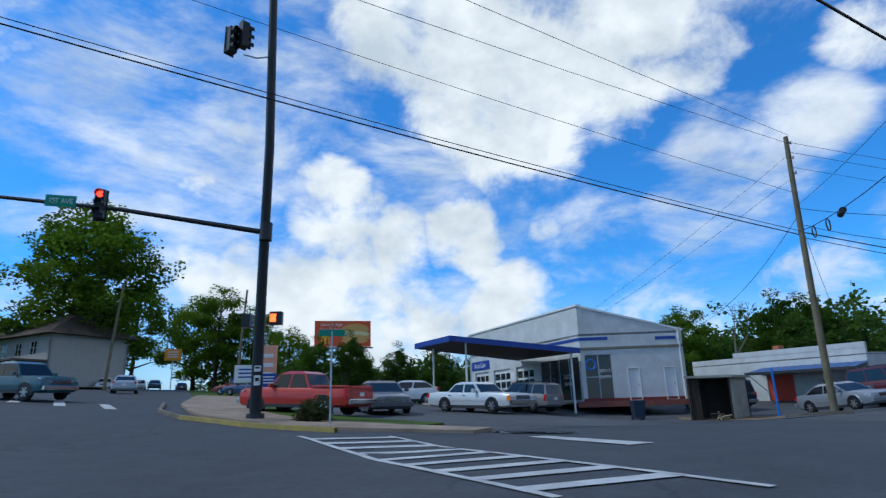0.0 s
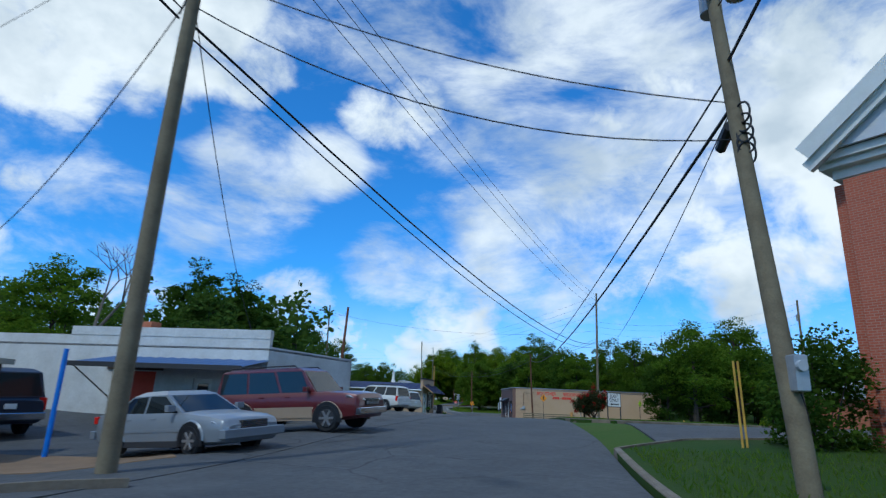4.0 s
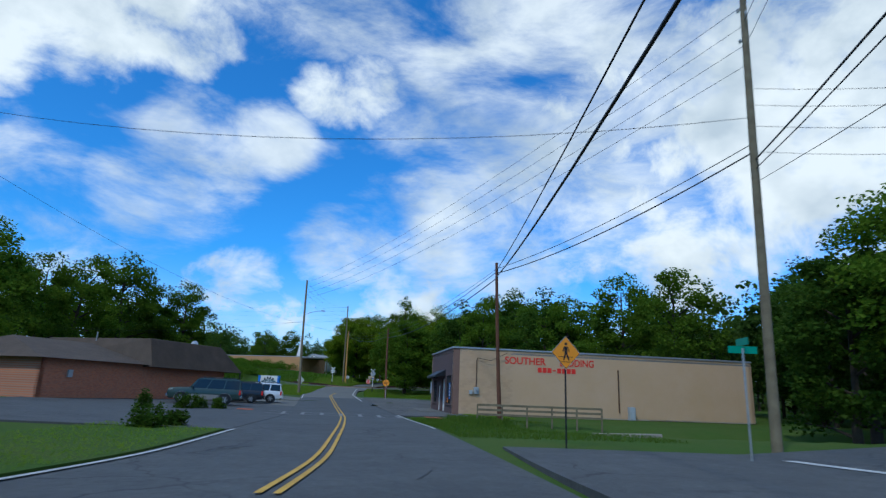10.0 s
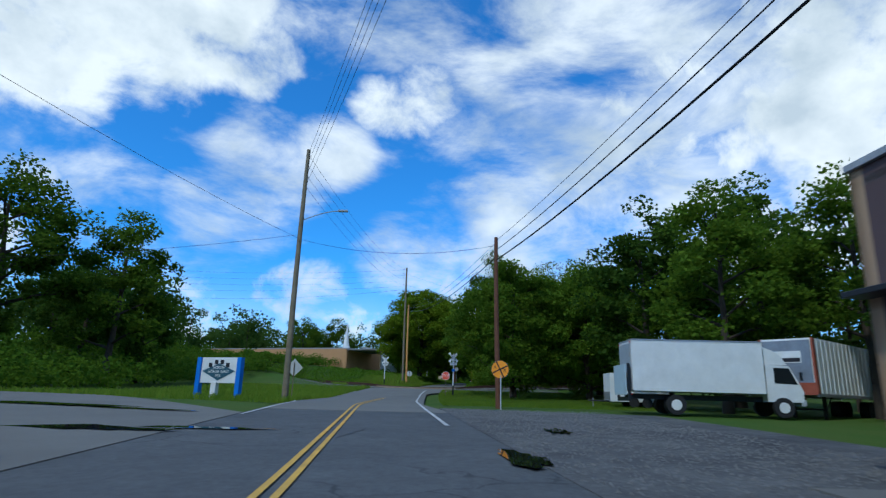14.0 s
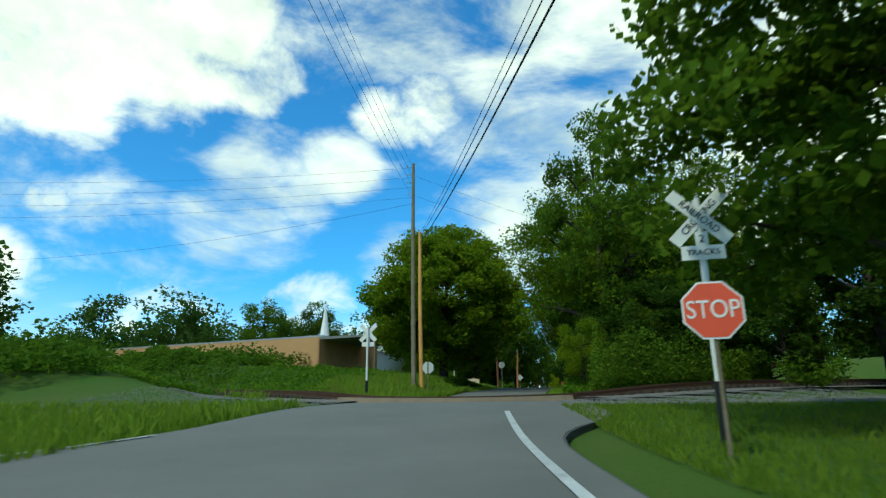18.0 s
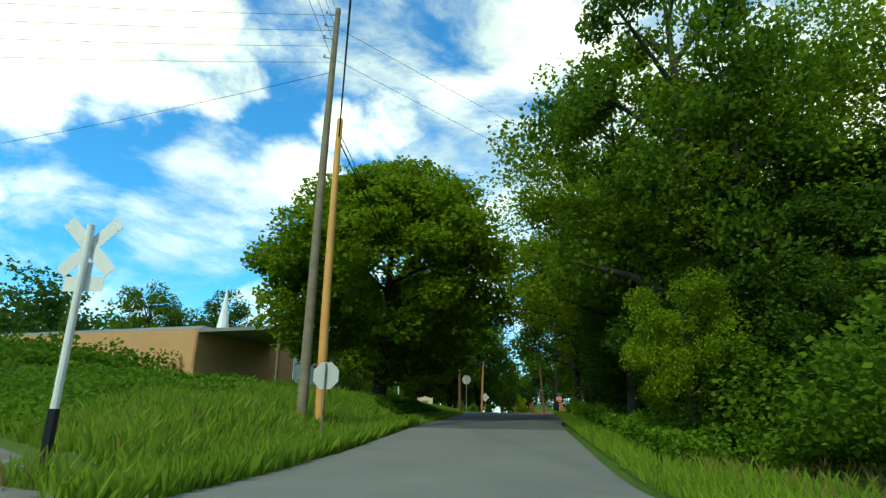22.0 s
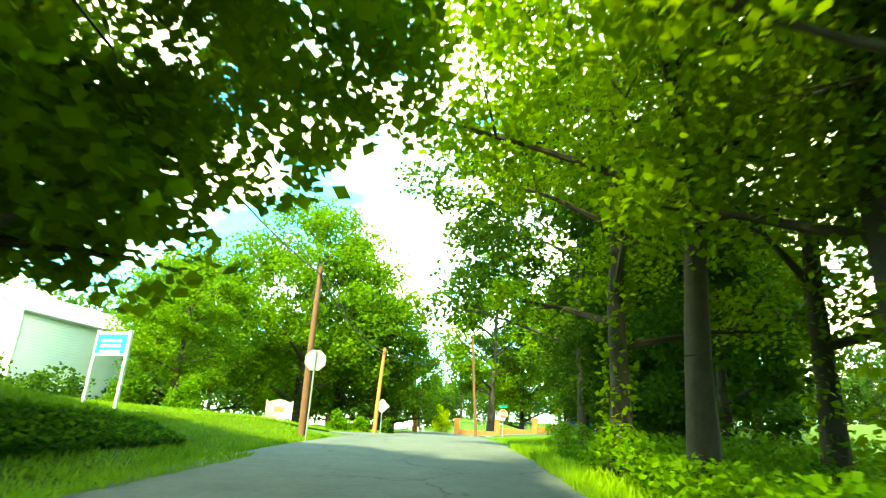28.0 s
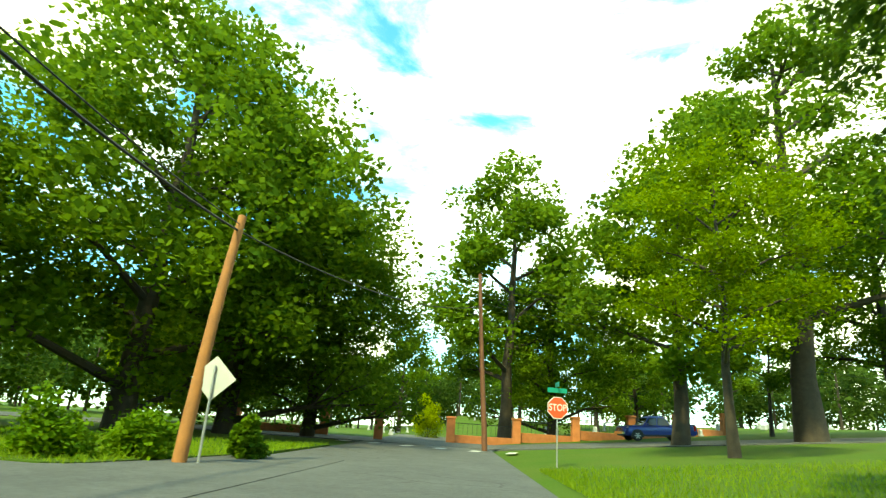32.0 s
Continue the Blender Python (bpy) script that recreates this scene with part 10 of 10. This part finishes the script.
tree("lawn", 152.5, 110.5, "spreading dark green cherry tree on the lawn", 1.0, sz=1.12)
tree("lawn", 160.5, 113.5, "spreading dark green cherry tree on the lawn", 0.95)
tree("oak2", 156, 104, "dense green tree at the wood's edge", 0.95)
tree("maple", 178.5, 158.0, "broad yellow-green maple overhanging the road", 1.0)
tree("big", 173.6, 137.2, "huge spreading oak above the roadside thicket", 0.66, sz=0.98)
for s_, lat_, k_ in ((239, -8.0, 0.62), (244, -7.2, 0.7), (249, -7.6, 0.66), (246, -11.5, 0.95), (250, -12.0, 0.9), (240, -12.5, 0.9), (236, -9.8, 0.6)):
    tree("cherry", *along(s_, lat_)[:2], "dense dark thicket tree at the wood's edge", k_)
tree("over", *along(253.5, -5.8)[:2], "leafy tree leaning over the road", 0.8)
tree("over", 191.9, 149.6, "leafy tree leaning over the road", 1.08, sz=1.2)
tree("shade", 204.8, 156.0, "dark leafy tree leaning over the road", 1.25)
tree("mimosa", 168.6, 136.6, "feathery bright green mimosa tree", 0.5, sz=0.72)
tree("mimosa", 172.2, 133.4, "feathery bright green mimosa tree", 0.6, sz=0.95)
WOOD = [("wood", 193.5, 151.6), ("wood", 195, 147.3), ("wood", 188.6, 146.6), ("over", 186.2, 142.4), ("over", 176.8, 141.2), ("wood", 182.5, 139.5), ("wood2", 186.5, 143.5), ("wood", 191, 146.0), ("wood2", 180, 133), ("wood", 181, 130), ("wood2", 188, 136), ("wood", 196, 142),
        ("wood2", 183, 126), ("wood", 194, 134), ("wood2", 200, 138), ("wood", 174.5, 135.2)]
for k, (kind, x, y) in enumerate(WOOD):
    tree(kind, x, y, "tall ivy-clad tree in the roadside wood", 0.85 + 0.04 * (k % 5))
for x, y, s in ((208.4, 152.4, 0.85), (216.4, 156.4, 0.85), (213.0, 152.6, 0.95), (222.0, 152.0, 0.95)):
    tree("shade", x, y, "dark leafy tree with drooping branches on the lawn", s)
for x, y, s in ((175, 131.8, 0.62), (179, 128.5, 0.66), (184, 133, 0.75), (173, 126, 0.5), (203.5, 150.5, 0.62), (207, 152, 0.5), (199.5, 149.8, 0.6), (212, 153.5, 0.55)):
    tree("dark", x, y, "dense dark green tree at the wood's edge", s)
tree("dark", 210.2, 152.8, "dense dark green tree at the wood's edge", 1.1)
for x, y, s in ((209.4, 155.2, 0.7), (213.8, 156.4, 0.62), (206.6, 152.6, 0.8)):
    tree("cherry", x, y, "dense ivy-hung tree at the wood's edge", s)
for kind, x, y, s in (("oak", 206, 186, 0.8), ("skirt", 223.0, 190.6, 1.3), ("skirt", 230, 191.5, 1.1), ("skirt", 235, 189.5, 0.85), ("skirt", 212, 193, 0.8), ("maple", 238, 206, 0.8), ("oak", 200, 178, 0.5), ("oak2", 196, 205, 0.9), ("oak", 186, 205, 0.85), ("wood2", 212, 200, 0.8)):
    tree(kind, x, y, "large green tree shading the corner", s)
for kind, x, y, s in (("oak2", 253.8, 184.2, 1.5), ("over", 233.0, 164.6, 0.82), ("oak", 245.6, 168.6, 1.2), ("big", 249.4, 161.5, 1.4), ("skirt", 260, 182, 0.95), ("big", 258, 156, 0.9), ("oak2", 268, 176, 0.7), ("thin", 276, 168, 0.9), ("oak", 282, 184, 0.8), ("oak2", 268, 205, 0.8), ("oak", 290, 198, 0.8), ("wood2", 222, 150, 0.8), ("thin", 262, 164, 0.8)):
    tree(kind, x, y, "leafy green tree on the cemetery lawn", s)


def shrub(name, x, y, w, h, n, leaf, mats, label, category="shrub", base=0.0, dz=0.0, stems=6, bloom=None, droop=0.0):
    rng = np.random.default_rng(int(x * 13 + y * 7))
    b = on_ground(x, y, dz)
    ob = thing(name, b, label, category)
    me, st = Mesh(), Mesh()
    nc = 22
    c = rng.normal(size=(nc, 3))
    c /= np.linalg.norm(c, axis=1)[:, None]
    c *= rng.uniform(0.45, 1.0, nc)[:, None]
    c[:, 2] = np.abs(c[:, 2]) if base == 0 else c[:, 2]
    c = c * np.array([w * 0.42, w * 0.42, (h - base) * (0.85 if base == 0 else 0.42)]) + np.array([0, 0, base + (0 if base == 0 else (h - base) * 0.52)])
    which = rng.integers(0, nc, n)
    v = rng.normal(size=(n, 3))
    v /= np.linalg.norm(v, axis=1)[:, None]
    p = c[which] + v * (w * 0.2) * (rng.uniform(0.1, 1, n) ** 0.5)[:, None]
    p[:, 2] = np.maximum(p[:, 2], 0.03)
    leaf_quads(me, p, leaf, rng, droop=droop)
    part("foliage", me, mats[0], ob)
    for k in range(stems):
        q = Vector(c[k]) * 0.9
        st.tube((0.05 * math.cos(k), 0.05 * math.sin(k), -0.1), q, 0.03, 0.012, 5, caps=False)
    part("stems", st, M_BARK, ob)
    if bloom:
        bl = Mesh()
        nb = bloom
        cc = c[rng.integers(0, nc, nb)]
        out = cc - np.array([0, 0, base + (h - base) * 0.4])
        out /= np.linalg.norm(out, axis=1)[:, None]
        pos = cc + out * w * 0.2
        for q in pos:
            leaf_quads(bl, q + rng.normal(size=(26, 3)) * 0.09, 0.09, rng)
        part("blossom", bl, M_BLOOM, ob, "red flower clusters")
    return ob


shrub("crape_myrtle", 67.2, 43.4, 2.3, 2.7, 6500, 0.12, (M_MYRTLE,), "crape myrtle with red flower clusters on the corner lawn", "crape myrtle", 0.2, 0.1, 10, 46)
shrub("crape_myrtle", 59.5, 38.6, 2.2, 2.5, 6000, 0.12, (M_MYRTLE,), "crape myrtle with red flower clusters on the corner lawn", "crape myrtle", 0.2, 0.1, 10, 40)
for x, y, w, h in ((74.2, 67.8, 1.5, 0.9), (75.6, 68.4, 1.0, 0.7), (85.2, 83.6, 1.3, 1.1), (86.6, 84.2, 1.2, 1.0), (82.4, 83.2, 1.3, 1.2), (88.0, 84.0, 1.0, 0.8)):
    shrub("round_shrub", x, y, w, h, 1500, 0.1, (M_LEAF_DARK,), "rounded dark green shrub beside the lot")
shrub("ornamental_shrub", -4.6, 20.4, 1.5, 1.0, 1600, 0.11, (M_MYRTLE,), "reddish-green shrub by the pavement")
shrub("laurel_hedge", 32.0, 18.7, 3.0, 3.7, 7000, 0.12, (M_LEAF_DARK,), "dense dark green laurel by the church wall", "hedge")
shrub("laurel_hedge", 31.2, 15.6, 2.6, 3.4, 6000, 0.12, (M_LEAF_DARK,), "dense dark green laurel by the church wall", "hedge")
shrub("lawn_shrub", 96.5, 33.5, 2.0, 1.6, 1600, 0.14, (M_LEAF_YEL,), "yellow-green shrub by the parking lot")
shrub("red_shrub", 88.5, 29.5, 1.6, 1.8, 1200, 0.14, (M_MYRTLE,), "reddish shrub by the parking lot")
shrub("topiary_bush", 254.5, 192.3, 3.4, 4.4, 7000, 0.14, (M_LIME,), "rounded lime-green clipped bush", "bush")
for x, y, w, h in ((212.8, 176.4, 2.2, 1.7), (214.8, 176.2, 1.9, 1.4), (217.6, 175.6, 1.1, 1.3), (196.5, 176.5, 2.2, 2.6), (198.5, 174.5, 2.2, 1.9)):
    shrub("garden_bush", x, y, w, h, 2600, 0.13, (M_KUDZU,), "leafy green garden bush on the lawn")


def yucca(x, y):
    rng = random.Random(8)
    ob = thing("yucca", on_ground(x, y), "dark spiky yucca on the lawn", "yucca")
    st, bl = Mesh(), Mesh()
    st.tube((0, 0, -0.1), (0.03, 0.02, 1.7), 0.11, 0.07, 8)
    part("stem", st, M_BARK, ob)
    for k in range(230):
        z = 0.15 + 1.65 * (k / 230)
        a, up = k * 2.399, rng.uniform(-0.35, 0.6) + 0.9 * max(0, k - 190) / 40
        ln = rng.uniform(0.5, 0.75)
        d = Vector((math.cos(a) * math.cos(up), math.sin(a) * math.cos(up), math.sin(up)))
        s = Vector((-math.sin(a), math.cos(a), 0)) * 0.03
        p = Vector((0.02, 0.01, z)) + d * 0.06
        q, e = p + d * ln * 0.55, p + d * ln + Vector((0, 0, -0.06))
        i = len(bl.v)
        bl.v += [tuple(p - s), tuple(p + s), tuple(q + s * 0.8), tuple(q - s * 0.8), tuple(e)]
        bl.f += [(i, i + 1, i + 2, i + 3), (i + 3, i + 2, i + 4)]
    part("spiky_foliage", bl, M_LEAF_DARK, ob)


yucca(214.5, 160.1)


def dead_tree(x, y, h, label):
    rng = random.Random(5)
    ob = thing("dead_tree", on_ground(x, y), label, "tree")
    me = Mesh()

    def grow(p, d, ln, r, n):
        q = p + d * ln
        me.tube(p, q, r, r * 0.6, 6, caps=False)
        if n:
            for k in range(2 if n > 2 else 3):
                e = (d + Vector((rng.uniform(-0.8, 0.8), rng.uniform(-0.8, 0.8), rng.uniform(-0.2, 0.5)))).normalized()
                grow(q, e, ln * 0.68, r * 0.58, n - 1)
    grow(Vector((0, 0, 0)), Vector((0.1, 0, 1)), h * 0.42, 0.14, 4)
    part("branch_work", me, material("bare_grey_wood", (0.14, 0.12, 0.10), 0.9, 0.2), ob)


dead_tree(23.0, 46.0, 7.0, "bare dead tree behind the workshop")


def spread(name, n, place, size, mat, label, seed, upright=False, droop=0.0):
    """Leaves or blades over a stretch of ground, too many to count."""
    rng = np.random.default_rng(seed)
    p = place(rng, n)
    d = np.min(np.hypot(p[:, 0][:, None] - TRACK[None, ::2, 0], p[:, 1][:, None] - TRACK[None, ::2, 1]), axis=1)
    p = p[d > 3.0 + 0.7 * np.sin(p[:, 0] * 1.7)]
    z = height_arr(p[:, 0], p[:, 1])
    me = Mesh()
    if upright:
        m = len(p)
        a = rng.uniform(0, 6.283, m)
        h = size * rng.uniform(0.5, 1.4, m)
        w = h * 0.045 + 0.006
        lx, ly = rng.normal(0, 0.28, m) * h, rng.normal(0, 0.28, m) * h
        c, s = np.cos(a) * w, np.sin(a) * w
        z = z - 0.05
        v = np.stack([np.stack([p[:, 0] - c, p[:, 1] - s, z], 1), np.stack([p[:, 0] + c, p[:, 1] + s, z], 1), np.stack([p[:, 0] + c * .6 + lx * .45, p[:, 1] + s * .6 + ly * .45, z + h * .65], 1), np.stack([p[:, 0] + lx, p[:, 1] + ly, z + h], 1)], 1)
        me.v = list(map(tuple, v.reshape(-1, 3).tolist()))
        me.f = [(4 * i, 4 * i + 1, 4 * i + 2, 4 * i + 3) for i in range(m)]
    else:
        up = p[:, 2] if p.shape[1] > 2 else np.zeros(len(p))
        leaf_quads(me, np.stack([p[:, 0], p[:, 1], z + up], 1), size, rng, droop=droop)
    return tagged(part(name, me, mat), label, name.replace("_", " "), kind="stuff")


def strip_place(s0, s1, l0, l1, top=None, near=1.0):
    def f(rng, n):
        s = rng.uniform(s0, s1, n)
        u = rng.uniform(0, 1, n) ** near
        lat = l0 + (l1 - l0) * u
        i = np.clip(np.round(s).astype(int), 0, len(ROAD) - 1)
        xy = ROAD[i, :2] + ROAD_N[i] * lat[:, None] + ROAD_T[i] * (s - i)[:, None]
        if top is None:
            return xy
        lump = 0.5 + 0.5 * np.sin(xy[:, 0] * 1.3) * np.sin(xy[:, 1] * 1.1 + 1) + 0.4 * np.sin(xy[:, 0] * 0.45 + xy[:, 1] * 0.6)
        hh = np.clip(top * (0.35 + 0.65 * lump), 0.1, None) * rng.uniform(0.1, 1, n) ** 0.6
        return np.concatenate([xy, hh[:, None]], 1)
    return f


spread("tall_grass", 30000, strip_place(222, 246, 4.75, 13.0, None, 1.5), 0.42, M_BLADE, "tall wild grass on the roadside bank", 31, True)
spread("tall_grass", 12000, strip_place(222, 275, -2.4, -5.0, None, 1.4), 0.28, M_BLADE, "tall wild grass along the wood", 32, True)
spread("dry_grass", 1500, strip_place(224, 242, 5.6, 13.0), 0.45, M_DRY, "dry straw-coloured grass on the bank", 33, True)
spread("dry_grass", 1100, strip_place(224, 240, -3.6, -9.0), 0.3, M_DRY, "dry seeded grass along the track", 34, True)
spread("kudzu", 26000, strip_place(226, 246, 11.0, 34.0, 0.6), 0.2, M_KUDZU, "tangle of kudzu vines over the slope", 35)
spread("kudzu", 60000, strip_place(162, 228, 24.0, 58.0, 2.9), 0.32, M_KUDZU, "tangle of kudzu vines over the embankment", 36)
spread("kudzu", 16000, strip_place(249, 264, 6.6, 7.8, 0.16), 0.11, M_KUDZU, "low ivy and vines on the bank", 37)
spread("undergrowth", 60000, strip_place(232, 272, -3.4, -16.0, 1.1, 1.4), 0.13, M_KUDZU, "leafy undergrowth at the foot of the wood", 38)
spread("undergrowth", 50000, strip_place(224, 240, -5.0, -16.0, 3.4), 0.15, M_LEAF, "leafy thicket at the edge of the wood", 39)
spread("kudzu", 36000, strip_place(218, 262, 27.0, 56.0, 1.9), 0.3, M_KUDZU, "tangle of kudzu vines over the embankment", 44)


def hall_place(rng, n):
    """Along the foot of the hall's long wall, rising towards its far end."""
    u, d = rng.uniform(-0.15, 0.85, n), rng.uniform(0.4, 9.0, n)
    x, y = 163.6 + 12.5 * u - 0.943 * d, 211.3 - 35.4 * u - 0.333 * d
    hh = (2.9 - 1.9 * u) * (0.72 + 0.28 * np.sin(x * 1.1) * np.sin(y * 0.8)) * rng.uniform(0.05, 1, n) ** 0.5
    return np.stack([x, y, hh], 1)


spread("kudzu", 34000, hall_place, 0.26, M_KUDZU, "tangle of kudzu vines against the hall", 48)
spread("bank_grass", 20000, strip_place(246, 264, 4.8, 12.0, None, 1.4), 0.14, M_BLADE, "short grass on the roadside bank", 45, True)
spread("bank_ivy", 16000, strip_place(249, 264, 6.5, 7.6, 0.16), 0.10, M_LEAF_DARK, "dark ivy along the foot of the lawn", 47)


def between(left, right):
    """Places on a patch of ground between two plan lines."""
    def f(rng, n):
        a, b = np.array(left, float), np.array(right, float)
        k = rng.integers(0, len(a) - 1, n)
        u, v = rng.uniform(0, 1, n)[:, None], rng.uniform(0, 1, n)[:, None]
        return (a[k] * (1 - u) + a[k + 1] * u) * (1 - v) + (b[k] * (1 - u) + b[k + 1] * u) * v
    return f


spread("lawn_grass", 26000, between(LAWN_A, LAWN_B), 0.17, M_BLADE, "mown lawn grass beside the drive", 61, True)
spread("lawn_grass", 20000, between(LAWN_C, LAWN_D), 0.18, M_BLADE, "mown lawn grass under the trees", 62, True)
spread("lawn_grass", 26000, strip_place(272, 300, -3.2, -20.0, None, 1.6), 0.13, M_BLADE, "mown lawn grass under the trees", 63, True)
spread("lawn_grass", 34000, strip_place(258, 277, 5.6, 15.0, None, 1.4), 0.12, M_BLADE, "mown lawn grass beside the road", 66, True)
spread("lawn_grass", 40000, strip_place(182, 214, -2.9, -18.0, None, 1.5), 0.13, M_BLADE, "mown lawn grass by the crossing", 67, True)
spread("lawn_grass", 30000, strip_place(75, 94, -3.1, -14.0, None, 1.3), 0.22, M_LAWN_BLADE, "mown grass on the corner lawn", 68, True)
spread("lawn_grass", 12000, strip_place(34, 52, -3.0, -9.0, None, 1.3), 0.21, M_LAWN_BLADE, "mown grass beside the church", 69, True)
spread("hedgerow", 26000, strip_place(278, 300, 24.0, 46.0, 2.6), 0.3, M_LEAF_DARK, "low bushes under the trees", 46)
def pebbles(name, n, s0, s1, l0, l1, size, seed, label):
    """Loose stones over a stretch of gravel, too many to count."""
    rng = np.random.default_rng(seed)
    xy = strip_place(s0, s1, l0, l1)(rng, n)
    z = height_arr(xy[:, 0], xy[:, 1]) + 0.02
    me = Mesh()
    for (x, y), h in zip(xy, z):
        r = size * rng.uniform(0.5, 1.5, 6)
        me.add([(x - r[0], y, h), (x, y - r[1], h), (x + r[2], y, h), (x, y + r[3], h), (x, y, h + r[4] * 0.8)], [(0, 1, 4), (1, 2, 4), (2, 3, 4), (3, 0, 4)])
    tagged(part(name, me, M_PEBBLE), label, "gravel", kind="stuff")


pebbles("loose_gravel", 9000, 139, 176, -2.5, -10.5, 0.03, 51, "loose grey stones on the store's apron")
pebbles("loose_gravel", 7000, 58, 100, 5.5, 12.0, 0.025, 52, "loose grey stones on the salon's lot")
pebbles("ballast_stones", 7000, 214, 226, -3.0, -16.0, 0.035, 53, "loose ballast stones beside the track")
pebbles("ballast_stones", 5000, 212, 226, 5.6, 18.0, 0.035, 54, "loose ballast stones beside the track")


def crack(s, lat, ln, seed):
    rng = random.Random(seed)
    a = rng.uniform(-0.5, 0.5) + (1.57 if seed % 3 == 0 else 0)
    le, ri = [], []
    for k in range(9):
        u = ln * (k / 8 - 0.5)
        ss, la = s + u * math.cos(a) + rng.uniform(-0.06, 0.06), lat + u * math.sin(a) + rng.uniform(-0.06, 0.06)
        w = 0.02 + 0.02 * rng.random()
        p, q = along(ss, la), along(ss + 0.02, la + w)
        le.append(p[:2]), ri.append(q[:2])
    mark("tar_crack", le, ri, M_TAR, "thin tar-sealed crack in the asphalt", 0.012)


for k in range(26):
    crack(40 + 9.2 * k + 3 * math.sin(k * 2.1), 1.4 + 3.0 * math.sin(k * 1.7), 1.6 + 1.2 * math.sin(k * 0.9) ** 2, k)
spread("store_grass", 9000, strip_place(140, 151, -8.4, -11.5), 0.13, M_BLADE, "grass strip under the store's front", 55, True)
spread("meadow_grass", 26000, strip_place(178, 215, 5.6, 22.0, None, 1.4), 0.3, M_BLADE, "rough unmown grass", 40, True)
spread("verge_grass", 16000, strip_place(118, 137, -2.8, -12.0, None, 1.3), 0.12, M_LAWN_BLADE, "rough grass by the ditch", 41, True)
spread("ditch_weeds", 4000, strip_place(128, 138, -5.5, -9.5, None, 1.0), 0.3, M_LAWN_BLADE, "tall weeds along the ditch", 64, True)
spread("verge_grass", 9000, strip_place(101, 118, 5.6, 9.4), 0.12, M_BLADE, "rough lawn grass beside the lot", 42, True)
